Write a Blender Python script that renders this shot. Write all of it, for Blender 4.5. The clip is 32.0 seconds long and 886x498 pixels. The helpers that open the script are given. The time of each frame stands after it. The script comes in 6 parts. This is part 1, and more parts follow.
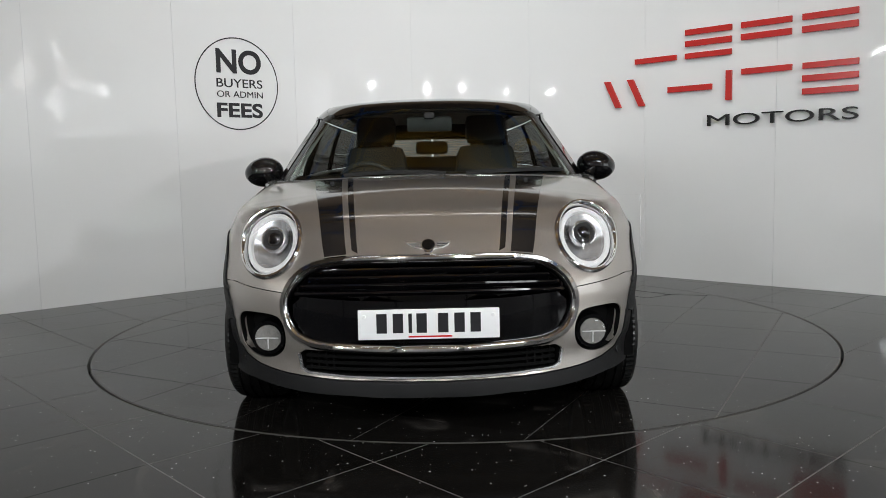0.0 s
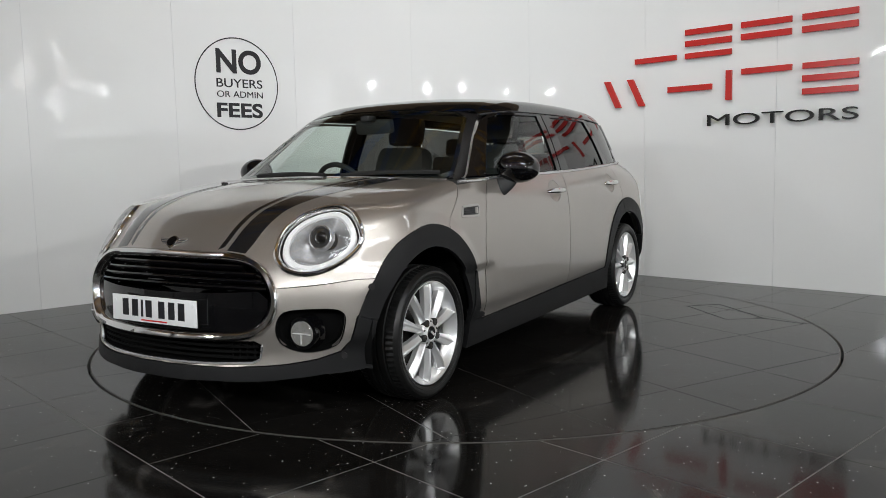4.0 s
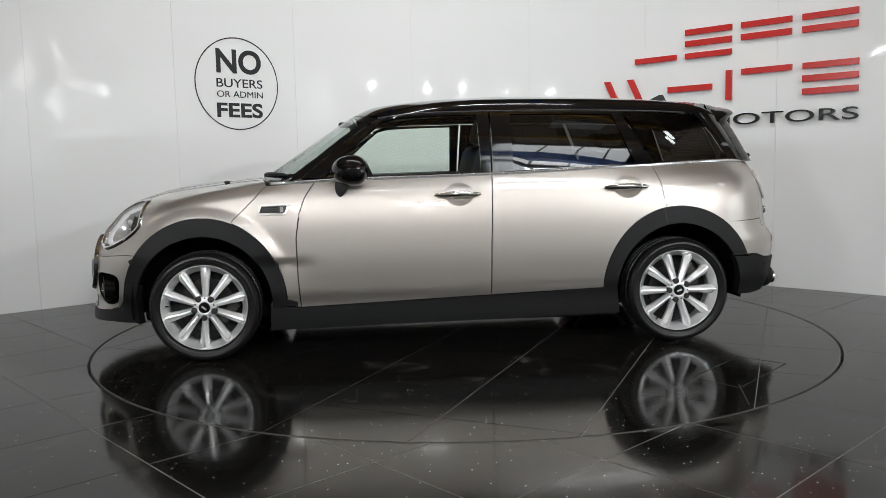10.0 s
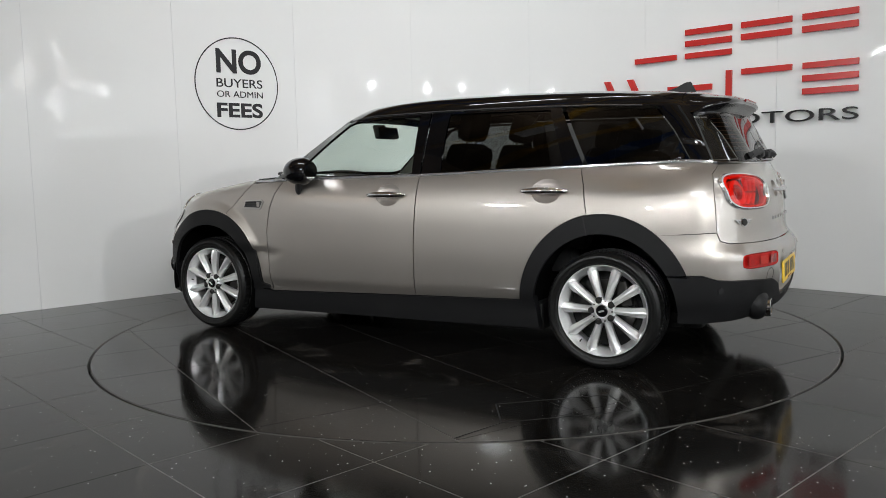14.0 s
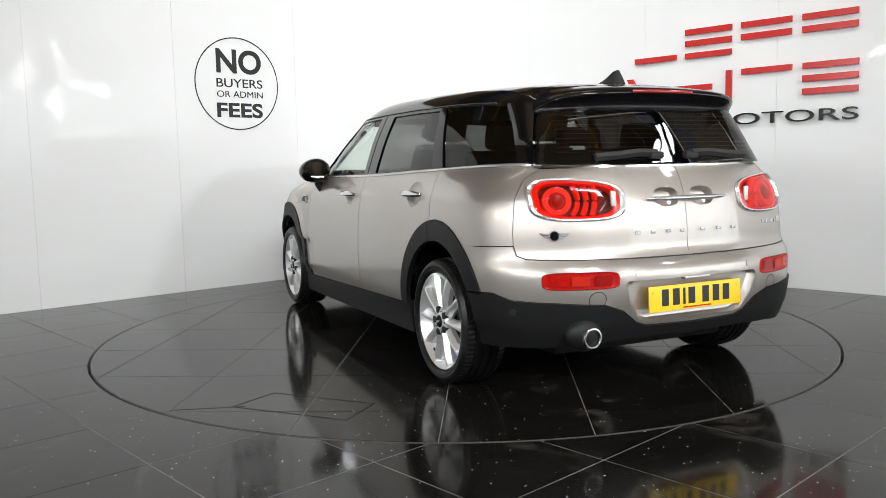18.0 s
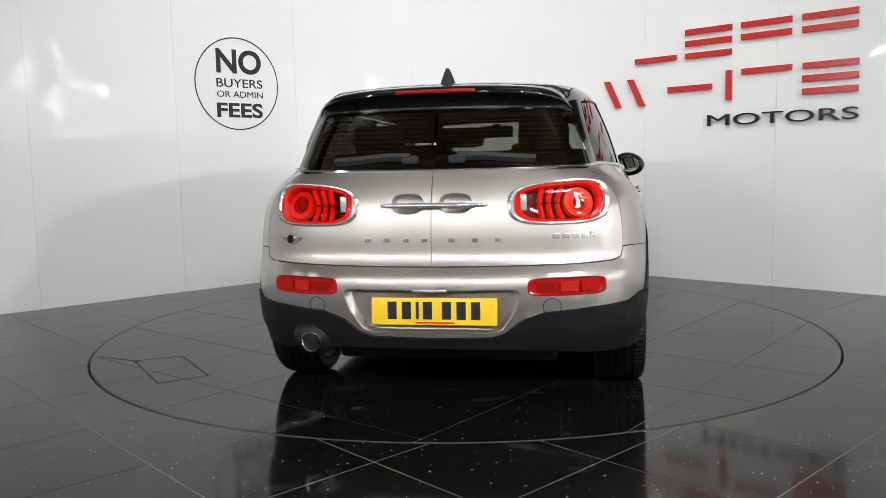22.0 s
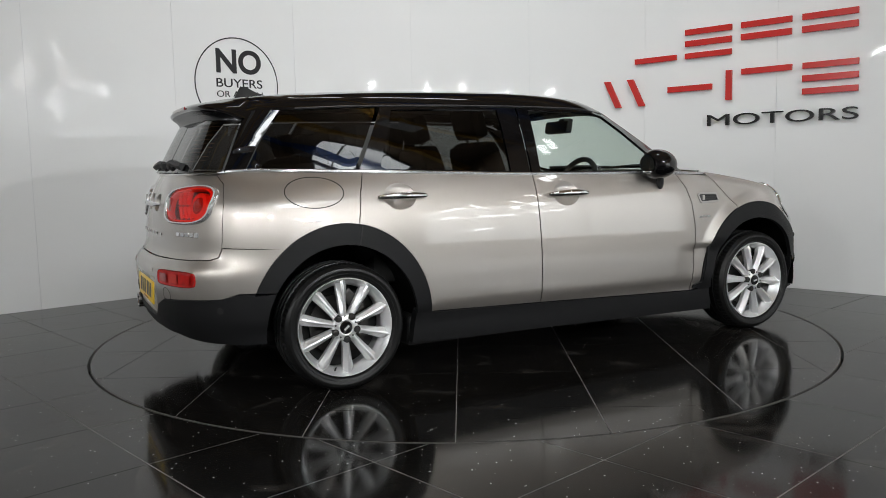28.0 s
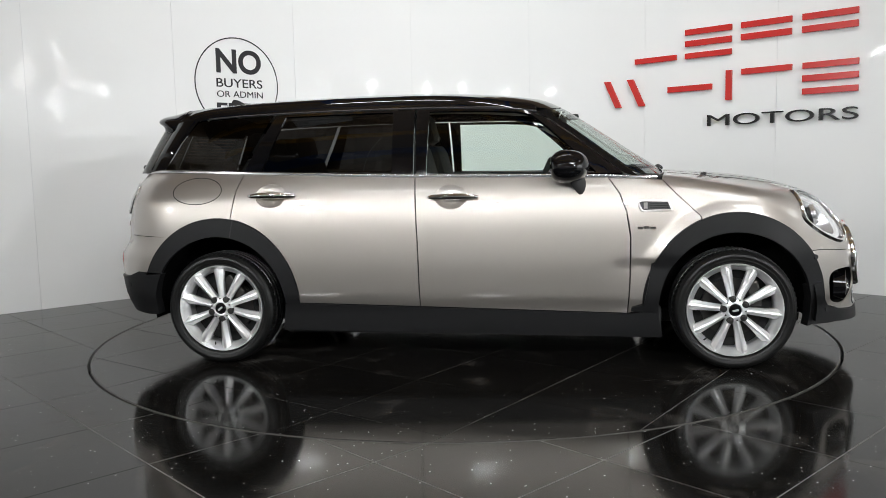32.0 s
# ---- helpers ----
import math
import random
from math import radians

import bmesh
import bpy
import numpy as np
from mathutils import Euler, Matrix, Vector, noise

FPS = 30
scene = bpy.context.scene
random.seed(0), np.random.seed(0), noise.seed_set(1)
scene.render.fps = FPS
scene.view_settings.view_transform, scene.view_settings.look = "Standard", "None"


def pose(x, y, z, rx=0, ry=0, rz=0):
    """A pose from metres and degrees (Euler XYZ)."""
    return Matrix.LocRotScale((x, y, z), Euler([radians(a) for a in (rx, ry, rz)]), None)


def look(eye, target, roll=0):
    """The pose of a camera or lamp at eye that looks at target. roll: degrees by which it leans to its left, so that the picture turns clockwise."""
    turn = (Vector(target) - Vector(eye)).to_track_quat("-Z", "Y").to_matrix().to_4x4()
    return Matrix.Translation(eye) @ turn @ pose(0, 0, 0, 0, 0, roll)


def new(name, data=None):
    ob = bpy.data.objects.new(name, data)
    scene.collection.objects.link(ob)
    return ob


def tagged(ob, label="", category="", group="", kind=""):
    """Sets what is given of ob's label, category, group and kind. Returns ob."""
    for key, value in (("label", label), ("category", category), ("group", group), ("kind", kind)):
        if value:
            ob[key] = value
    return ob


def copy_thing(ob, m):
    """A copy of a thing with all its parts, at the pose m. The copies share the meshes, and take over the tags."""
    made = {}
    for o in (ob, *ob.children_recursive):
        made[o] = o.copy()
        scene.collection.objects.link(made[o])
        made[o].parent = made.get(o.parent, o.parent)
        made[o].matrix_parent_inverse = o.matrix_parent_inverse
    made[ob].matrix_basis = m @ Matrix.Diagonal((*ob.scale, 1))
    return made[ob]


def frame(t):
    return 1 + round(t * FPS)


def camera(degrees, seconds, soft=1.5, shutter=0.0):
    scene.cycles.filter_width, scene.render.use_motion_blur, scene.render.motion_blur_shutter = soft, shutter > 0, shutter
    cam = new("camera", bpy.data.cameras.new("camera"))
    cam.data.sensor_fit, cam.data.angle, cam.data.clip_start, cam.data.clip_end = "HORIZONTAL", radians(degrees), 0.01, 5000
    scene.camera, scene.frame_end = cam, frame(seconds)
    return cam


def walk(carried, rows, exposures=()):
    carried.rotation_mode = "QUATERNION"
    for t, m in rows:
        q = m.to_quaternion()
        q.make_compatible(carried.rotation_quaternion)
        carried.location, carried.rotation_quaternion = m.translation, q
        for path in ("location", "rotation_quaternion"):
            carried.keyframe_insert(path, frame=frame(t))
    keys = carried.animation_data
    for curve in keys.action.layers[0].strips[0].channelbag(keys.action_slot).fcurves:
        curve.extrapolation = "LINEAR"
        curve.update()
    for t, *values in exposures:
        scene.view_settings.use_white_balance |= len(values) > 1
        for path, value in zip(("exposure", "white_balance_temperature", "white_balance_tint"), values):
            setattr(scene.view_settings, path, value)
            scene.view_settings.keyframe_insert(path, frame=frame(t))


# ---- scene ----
from mathutils import geometry

CAM_EYE = Vector((0.0, -5.2005, 1.0446))
cam = camera(57.33, 32.0, soft=0.6)
STILL = look(CAM_EYE, CAM_EYE + Vector((-0.020853, 0.994529, -0.102355)), -1.205)
walk(cam, [(0.0, STILL), (32.0, STILL)], exposures=[(0.0, -0.09), (3.0, -0.10), (6.0, 0.01), (12.0, -0.03), (14.0, -0.04), (17.0, 0.44), (18.0, 0.46), (19.0, 0.39), (20.0, 0.23), (22.0, 0.24), (25.0, 0.26), (28.0, -0.16), (29.0, -0.14), (31.0, 0.21), (32.0, 0.23)])

# ---- light ----
world = bpy.data.worlds.new("hall_world")
world.use_nodes = True
world.node_tree.nodes["Background"].inputs[0].default_value = (0.9, 0.92, 1.0, 1)
world.node_tree.nodes["Background"].inputs[1].default_value = 0.02
scene.world = world


def area_lamp(name, x, y, z, tx, ty, tz, sx, sy, watts, colour=(1.0, 0.97, 0.93), spread=180):
    lamp = bpy.data.lights.new(name, "AREA")
    lamp.shape, lamp.size, lamp.size_y = "RECTANGLE", sx, sy
    lamp.energy, lamp.color = watts, colour
    lamp.spread = radians(spread)
    ob = new(name, lamp)
    ob.matrix_world = look((x, y, z), (tx, ty, tz))
    return ob


# panel lights on stands behind the camera, and strips added under the roof, unseen, to light the display wall
FLOODS = [(-6.2, -5.6, 2.8, 30), (-3.6, -6.9, 2.8, 37), (-1.1, -6.9, 2.7, 30), (1.1, -6.9, 2.7, 30), (4.9, -6.9, 2.7, 60)]
WALL_STRIPS = [(-0.9, -0.3, 4.6, 17), (0.9, -0.3, 4.6, 17)]
# added fill: a lamp turned to the west wall and a glow panel at the east; daylight in a high south window
WEST_FILLS = [(-7.3, -3.8, 3.6, 78)]
LAMP_COLOUR = (0.955, 0.985, 1.0)
# unseen fill lamps added over the ends of the display wall and over the floor, turned to the roof
ROOF_FILLS = [(-4.6, 1.4, 4.5, 20), (4.6, 1.4, 4.5, 20), (-2.6, -3.1, 5.0, 38), (2.6, -3.1, 5.0, 38)]
for fx, fy, fz, fw in FLOODS:
    area_lamp("panel_lamp", fx, fy, fz, 0, 0.6, 0.9, 0.36, 0.07, fw, LAMP_COLOUR, 120)
for fx, fy, fz, fw in WALL_STRIPS:
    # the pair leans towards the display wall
    area_lamp("wall_fill_lamp", fx, fy, fz - 0.07, fx, fy + 3.4, 0.6, 1.4, 0.09, fw, LAMP_COLOUR, 120)
# unseen, added to brighten the west wall that the flank mirrors
for fx, fy, fz, fw in WEST_FILLS:
    area_lamp("west_fill_lamp", fx, fy, fz, fx * 1.15, fy, 1.4, 1.5, 0.1, fw, LAMP_COLOUR)
for fx, fy, fz, fw in ROOF_FILLS:
    area_lamp("roof_fill_lamp", fx, fy, fz + 0.06, fx, fy, fz + 1, 0.9, 0.25, fw, (1.0, 0.95, 0.88))
# unseen east lamp, added to brighten the flank that faces right
area_lamp("east_fill_lamp", 8.32, -4.3, 1.75, 0, -4.3, 1.75, 6.2, 2.7, 55, LAMP_COLOUR)
area_lamp("high_daylight", 4.45, -8.03, 6.3, 4.0, 0, 6.3, 3.7, 1.1, 205, LAMP_COLOUR)


# ---- materials ----
def mat(name, base, rough=0.5, metal=0.0, vary=0.0, scale=8.0, bump=0.0, bump_scale=60.0, coat=0.0, rough_vary=0.0, emit=None, strength=0.0, spec=0.5, ior=1.5):
    m = bpy.data.materials.new(name)
    m.use_nodes = True
    nt = m.node_tree
    b = nt.nodes["Principled BSDF"]
    b.inputs["Base Color"].default_value = (*base, 1)
    b.inputs["Roughness"].default_value = rough
    b.inputs["Metallic"].default_value = metal
    b.inputs["IOR"].default_value = ior
    b.inputs["Coat Weight"].default_value = coat
    b.inputs["Coat Roughness"].default_value = 0.03
    b.inputs["Specular IOR Level"].default_value = spec
    if emit:
        b.inputs["Emission Color"].default_value = (*emit, 1)
        b.inputs["Emission Strength"].default_value = strength
    if vary or bump or rough_vary:
        co = nt.nodes.new("ShaderNodeTexCoord")
    if vary or rough_vary:
        n = nt.nodes.new("ShaderNodeTexNoise")
        n.inputs["Scale"].default_value = scale
        n.inputs["Detail"].default_value = 6
        nt.links.new(co.outputs["Object"], n.inputs["Vector"])
    if vary:
        r = nt.nodes.new("ShaderNodeMapRange")
        r.inputs["To Min"].default_value, r.inputs["To Max"].default_value = 1 - vary, 1 + vary
        nt.links.new(n.outputs["Fac"], r.inputs["Value"])
        mx = nt.nodes.new("ShaderNodeVectorMath")
        mx.operation = "SCALE"
        mx.inputs[0].default_value = base
        nt.links.new(r.outputs["Result"], mx.inputs["Scale"])
        nt.links.new(mx.outputs["Vector"], b.inputs["Base Color"])
    if rough_vary:
        r2 = nt.nodes.new("ShaderNodeMapRange")
        r2.inputs["To Min"].default_value, r2.inputs["To Max"].default_value = max(0, rough - rough_vary), rough + rough_vary
        nt.links.new(n.outputs["Fac"], r2.inputs["Value"])
        nt.links.new(r2.outputs["Result"], b.inputs["Roughness"])
    if bump:
        n2 = nt.nodes.new("ShaderNodeTexNoise")
        n2.inputs["Scale"].default_value = bump_scale
        n2.inputs["Detail"].default_value = 4
        nt.links.new(co.outputs["Object"], n2.inputs["Vector"])
        bp = nt.nodes.new("ShaderNodeBump")
        bp.inputs["Strength"].default_value = bump
        bp.inputs["Distance"].default_value = 0.002
        nt.links.new(n2.outputs["Fac"], bp.inputs["Height"])
        nt.links.new(bp.outputs["Normal"], b.inputs["Normal"])
    return m


def glass_mat(name, tint, rough=0.0, ior=1.5):
    m = bpy.data.materials.new(name)
    m.use_nodes = True
    nt = m.node_tree
    nt.nodes.remove(nt.nodes["Principled BSDF"])
    out = nt.nodes["Material Output"]
    tr = nt.nodes.new("ShaderNodeBsdfTransparent")
    tr.inputs["Color"].default_value = (*tint, 1)
    gl = nt.nodes.new("ShaderNodeBsdfGlossy")
    gl.inputs["Roughness"].default_value = rough
    lw = nt.nodes.new("ShaderNodeLayerWeight")
    lw.inputs["Blend"].default_value = 0.5
    pw = nt.nodes.new("ShaderNodeMath")
    pw.operation = "POWER"
    pw.inputs[1].default_value = 5.0
    nt.links.new(lw.outputs["Facing"], pw.inputs[0])
    fr = nt.nodes.new("ShaderNodeMath")
    fr.operation = "MULTIPLY_ADD"
    fr.inputs[1].default_value, fr.inputs[2].default_value = 0.93, 0.07
    nt.links.new(pw.outputs["Value"], fr.inputs[0])
    mx = nt.nodes.new("ShaderNodeMixShader")
    nt.links.new(fr.outputs["Value"], mx.inputs["Fac"])
    nt.links.new(tr.outputs["BSDF"], mx.inputs[1])
    nt.links.new(gl.outputs["BSDF"], mx.inputs[2])
    nt.links.new(mx.outputs["Shader"], out.inputs["Surface"])
    return m


def tile_mat(name):
    """Polished black quartz tile: faint dusty haze, white flecks with their glint painted in, a little tone from tile
    to tile.
    """
    m = mat(name, (0.012, 0.012, 0.013), 0.1, 0.0, 0.0, ior=1.28)
    nt = m.node_tree
    b = nt.nodes["Principled BSDF"]
    co = nt.nodes.new("ShaderNodeTexCoord")
    dust = nt.nodes.new("ShaderNodeTexNoise")
    dust.inputs["Scale"].default_value, dust.inputs["Detail"].default_value = 1.6, 8
    nt.links.new(co.outputs["Object"], dust.inputs["Vector"])
    vor = nt.nodes.new("ShaderNodeTexVoronoi")
    vor.inputs["Scale"].default_value = 34
    nt.links.new(co.outputs["Object"], vor.inputs["Vector"])
    sep = nt.nodes.new("ShaderNodeSeparateColor")
    nt.links.new(vor.outputs["Color"], sep.inputs["Color"])
    lim = nt.nodes.new("ShaderNodeMapRange")
    lim.inputs["From Min"].default_value, lim.inputs["From Max"].default_value = 0.28, 1.0
    lim.inputs["To Min"].default_value, lim.inputs["To Max"].default_value = 0.02, 0.115
    nt.links.new(sep.outputs["Red"], lim.inputs["Value"])
    fleck = nt.nodes.new("ShaderNodeMath")
    fleck.operation = "LESS_THAN"
    nt.links.new(vor.outputs["Distance"], fleck.inputs[0])
    nt.links.new(lim.outputs["Result"], fleck.inputs[1])
    info = nt.nodes.new("ShaderNodeObjectInfo")
    tone = nt.nodes.new("ShaderNodeMath")
    tone.operation = "MULTIPLY_ADD"
    tone.inputs[1].default_value, tone.inputs[2].default_value = 0.002, 0.0015
    nt.links.new(info.outputs["Random"], tone.inputs[0])
    dm = nt.nodes.new("ShaderNodeMath")
    dm.operation = "MULTIPLY_ADD"
    dm.inputs[1].default_value = 0.009
    nt.links.new(dust.outputs["Fac"], dm.inputs[0])
    nt.links.new(tone.outputs["Value"], dm.inputs[2])
    smear = nt.nodes.new("ShaderNodeTexNoise")
    smear.inputs["Scale"].default_value, smear.inputs["Detail"].default_value, smear.inputs["Distortion"].default_value = 3.2, 9, 1.2
    nt.links.new(co.outputs["Object"], smear.inputs["Vector"])
    cut = nt.nodes.new("ShaderNodeMapRange")
    cut.inputs["From Min"].default_value, cut.inputs["From Max"].default_value = 0.60, 0.78
    cut.inputs["To Min"].default_value, cut.inputs["To Max"].default_value = 0.0, 0.05
    nt.links.new(smear.outputs["Fac"], cut.inputs["Value"])
    soil = nt.nodes.new("ShaderNodeMath")
    soil.operation = "ADD"
    nt.links.new(dm.outputs["Value"], soil.inputs[0])
    nt.links.new(cut.outputs["Result"], soil.inputs[1])
    grey = nt.nodes.new("ShaderNodeVectorMath")
    grey.operation = "SCALE"
    grey.inputs[0].default_value = (1.1, 1.0, 0.9)
    nt.links.new(soil.outputs["Value"], grey.inputs["Scale"])
    mix = nt.nodes.new("ShaderNodeMix")
    mix.data_type = "RGBA"
    mix.inputs["B"].default_value = (0.75, 0.75, 0.75, 1)
    nt.links.new(fleck.outputs["Value"], mix.inputs["Factor"])
    nt.links.new(grey.outputs["Vector"], mix.inputs["A"])
    nt.links.new(mix.outputs["Result"], b.inputs["Base Color"])
    rr = nt.nodes.new("ShaderNodeMapRange")
    rr.inputs["To Min"].default_value, rr.inputs["To Max"].default_value = 0.065, 0.13
    nt.links.new(dust.outputs["Fac"], rr.inputs["Value"])
    nt.links.new(rr.outputs["Result"], b.inputs["Roughness"])
    return m


def paint_mat():
    """Warm silver-beige metallic paint under clear lacquer."""
    m = mat("metallic_paint", (0.455, 0.421, 0.383), 0.4, 0.85, coat=1.0)
    nt = m.node_tree
    b = nt.nodes["Principled BSDF"]
    co = nt.nodes.new("ShaderNodeTexCoord")
    v = nt.nodes.new("ShaderNodeTexVoronoi")
    v.inputs["Scale"].default_value = 1400
    nt.links.new(co.outputs["Object"], v.inputs["Vector"])
    n = nt.nodes.new("ShaderNodeTexNoise")
    n.inputs["Scale"].default_value = 3
    nt.links.new(co.outputs["Object"], n.inputs["Vector"])
    r = nt.nodes.new("ShaderNodeMapRange")
    r.inputs["To Min"].default_value, r.inputs["To Max"].default_value = 0.38, 0.42
    nt.links.new(n.outputs["Fac"], r.inputs["Value"])
    nt.links.new(r.outputs["Result"], b.inputs["Roughness"])
    sc = nt.nodes.new("ShaderNodeSeparateColor")
    nt.links.new(v.outputs["Color"], sc.inputs["Color"])
    r3 = nt.nodes.new("ShaderNodeMapRange")
    r3.inputs["To Min"].default_value, r3.inputs["To Max"].default_value = 0.88, 1.12
    nt.links.new(sc.outputs["Red"], r3.inputs["Value"])
    b.inputs["Coat IOR"].default_value = 1.8
    mx = nt.nodes.new("ShaderNodeVectorMath")
    mx.operation = "SCALE"
    mx.inputs[0].default_value = (0.455, 0.421, 0.383)
    nt.links.new(r3.outputs["Result"], mx.inputs["Scale"])
    nt.links.new(mx.outputs["Vector"], b.inputs["Base Color"])
    return m


M = {}
M["tile"] = tile_mat("black_quartz_tile")
M["grout"] = mat("grout", (0.26, 0.25, 0.24), 0.85, vary=0.3, scale=20)
M["edge"] = mat("worn_edge_steel", (0.1, 0.095, 0.09), 0.5, 0.5, vary=0.3, scale=12)
M["gap"] = mat("black_seal", (0.01, 0.01, 0.01), 0.7)
M["wall"] = mat("white_laminate", (0.80, 0.80, 0.79), 0.05, vary=0.02, scale=1.2, bump=1.0, bump_scale=3.0, rough_vary=0.02, spec=0.3)
for nd in M["wall"].node_tree.nodes:
    # long soft waves in the glossy sheet
    if nd.type == "BUMP":
        nd.inputs["Distance"].default_value = 0.008
        nd.inputs["Height"].links[0].from_node.inputs["Detail"].default_value = 0
M["hall_wall"] = mat("grey_hall_wall", (0.34, 0.33, 0.32), 0.6, vary=0.12, scale=1.5)
M["joint"] = mat("panel_strip", (0.74, 0.74, 0.74), 0.3)
M["ink"] = mat("black_vinyl", (0.012, 0.012, 0.014), 0.4)
M["red_sign"] = mat("red_acrylic", (0.52, 0.022, 0.018), 0.25, vary=0.04, scale=4)
M["black_sign"] = mat("black_acrylic", (0.01, 0.01, 0.011), 0.2)
M["clad"] = mat("brown_cladding", (0.27, 0.195, 0.13), 0.6, vary=0.25, scale=2)
M["ceil"] = mat("dark_ceiling", (0.20, 0.155, 0.115), 0.8, vary=0.3, scale=1.5)
M["steel_y"] = mat("yellow_steel", (0.42, 0.25, 0.04), 0.5, vary=0.15)
M["steel_b"] = mat("blue_steel", (0.02, 0.07, 0.26), 0.45, vary=0.15)
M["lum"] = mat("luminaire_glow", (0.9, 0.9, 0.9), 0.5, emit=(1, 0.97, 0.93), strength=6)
M["lum_body"] = mat("luminaire_body", (0.6, 0.6, 0.6), 0.4)
M["paint"] = paint_mat()
M["blackgloss"] = mat("gloss_black_paint", (0.003, 0.003, 0.0035), 0.06, coat=0.25, vary=0.1)
M["cladding"] = mat("grey_black_plastic", (0.0075, 0.0075, 0.008), 0.5, vary=0.12, bump=0.25, bump_scale=700, spec=0.25)
M["rubber"] = mat("tyre_rubber", (0.0065, 0.0065, 0.0063), 0.36, vary=0.25, bump=0.25, bump_scale=200, spec=0.3)
M["alloy"] = mat("silver_alloy", (0.86, 0.86, 0.86), 0.29, 0.72, vary=0.03, coat=0.5)
M["chrome"] = mat("chrome", (0.8, 0.8, 0.8), 0.09, 1.0)
M["bright"] = mat("bright_trim", (0.66, 0.66, 0.67), 0.24, 0.85, coat=0.3)
M["darkmetal"] = mat("brake_steel", (0.06, 0.057, 0.054), 0.4, 0.9, vary=0.2, scale=30)
M["black"] = mat("matt_black", (0.008, 0.008, 0.008), 0.7, vary=0.1)
M["trim"] = mat("interior_black", (0.017, 0.017, 0.0175), 0.62, vary=0.15, bump=0.2, bump_scale=300)
M["cloth"] = mat("seat_cloth", (0.016, 0.0157, 0.0155), 0.85, vary=0.2, scale=60, bump=0.4, bump_scale=500)
M["headliner"] = mat("headliner", (0.50, 0.48, 0.44), 0.9, vary=0.05)
M["glass"] = glass_mat("clear_glass", (0.86, 0.93, 0.89))
M["privacy"] = glass_mat("privacy_glass", (0.105, 0.105, 0.105))
M["tail_glass"] = glass_mat("tailgate_glass", (0.24, 0.235, 0.225))
M["fog_bowl"] = mat("fog_reflector", (0.62, 0.61, 0.58), 0.25, 0.7, vary=0.45, scale=70)
M["lens"] = glass_mat("lamp_lens", (0.96, 0.96, 0.96))
M["redlens"] = mat("red_lens", (0.74, 0.05, 0.026), 0.2, coat=0.5, emit=(1.0, 0.05, 0.02), strength=0.03)
M["lamp_dark"] = mat("dark_lamp_chamber", (0.05, 0.003, 0.002), 0.3, coat=0.3)
M["darkred"] = mat("dark_red_lens", (0.26, 0.008, 0.006), 0.12, coat=0.4)
M["bowl"] = mat("lamp_reflector", (0.74, 0.74, 0.75), 0.24, 0.7, vary=0.3, scale=90)
M["led"] = mat("lamp_white_ring", (0.8, 0.8, 0.8), 0.3, emit=(1, 1, 1), strength=0.08)
M["plate_w"] = mat("white_plate", (0.80, 0.80, 0.80), 0.35)
M["plate_y"] = mat("yellow_plate", (0.85, 0.55, 0.02), 0.35)


# ---- builders ----
def make(name, verts, faces, material, parent=None, label="", smooth=False, sharp=40):
    me = bpy.data.meshes.new(name)
    me.from_pydata([tuple(v) for v in verts], [], [tuple(f) for f in faces])
    me.materials.append(material)
    if smooth:
        me.shade_smooth()
        me.set_sharp_from_angle(angle=radians(sharp))
    ob = new(name, me)
    if parent:
        ob.parent = parent
    if label:
        ob["label"] = label
    return ob


def part(name, bm, material, parent=None, label="", smooth=False, sharp=40):
    me = bpy.data.meshes.new(name)
    bmesh.ops.recalc_face_normals(bm, faces=bm.faces)
    bm.to_mesh(me)
    bm.free()
    me.materials.append(material)
    if smooth:
        me.shade_smooth()
        me.set_sharp_from_angle(angle=radians(sharp))
    ob = new(name, me)
    if parent:
        ob.parent = parent
    if label:
        ob["label"] = label
    return ob


def box_into(bm, cx, cy, cz, sx, sy, sz, m=None, bevel=0.0):
    r = bmesh.ops.create_cube(bm, size=1)
    mt = Matrix.Translation((cx, cy, cz)) @ Matrix.Diagonal((sx, sy, sz, 1))
    bmesh.ops.transform(bm, matrix=(m @ mt) if m else mt, verts=r["verts"])
    if bevel:
        es = list({e for v in r["verts"] for e in v.link_edges})
        bmesh.ops.bevel(bm, geom=es, offset=bevel, segments=2, affect="EDGES", profile=0.6)


def box(name, cx, cy, cz, sx, sy, sz, material, parent=None, label="", bevel=0.0, m=None):
    bm = bmesh.new()
    box_into(bm, cx, cy, cz, sx, sy, sz, m, bevel)
    return part(name, bm, material, parent, label, smooth=bevel > 0)


def cyl_into(bm, a, b, r1, r2=None, seg=24):
    a, b = Vector(a), Vector(b)
    d = b - a
    q = d.to_track_quat("Z", "Y").to_matrix().to_4x4()
    bmesh.ops.create_cone(bm, cap_ends=True, segments=seg, radius1=r1, radius2=r1 if r2 is None else r2, depth=d.length, matrix=Matrix.Translation((a + b) / 2) @ q)


def inside(pts, poly):
    x, y = pts[:, 0], pts[:, 1]
    res = np.zeros(len(pts), bool)
    px, py = poly[:, 0], poly[:, 1]
    qx, qy = np.roll(px, -1), np.roll(py, -1)
    for i in range(len(poly)):
        c = (py[i] > y) != (qy[i] > y)
        if c.any():
            xx = px[i] + (y[c] - py[i]) * (qx[i] - px[i]) / (qy[i] - py[i])
            res[c] ^= x[c] < xx
    return res


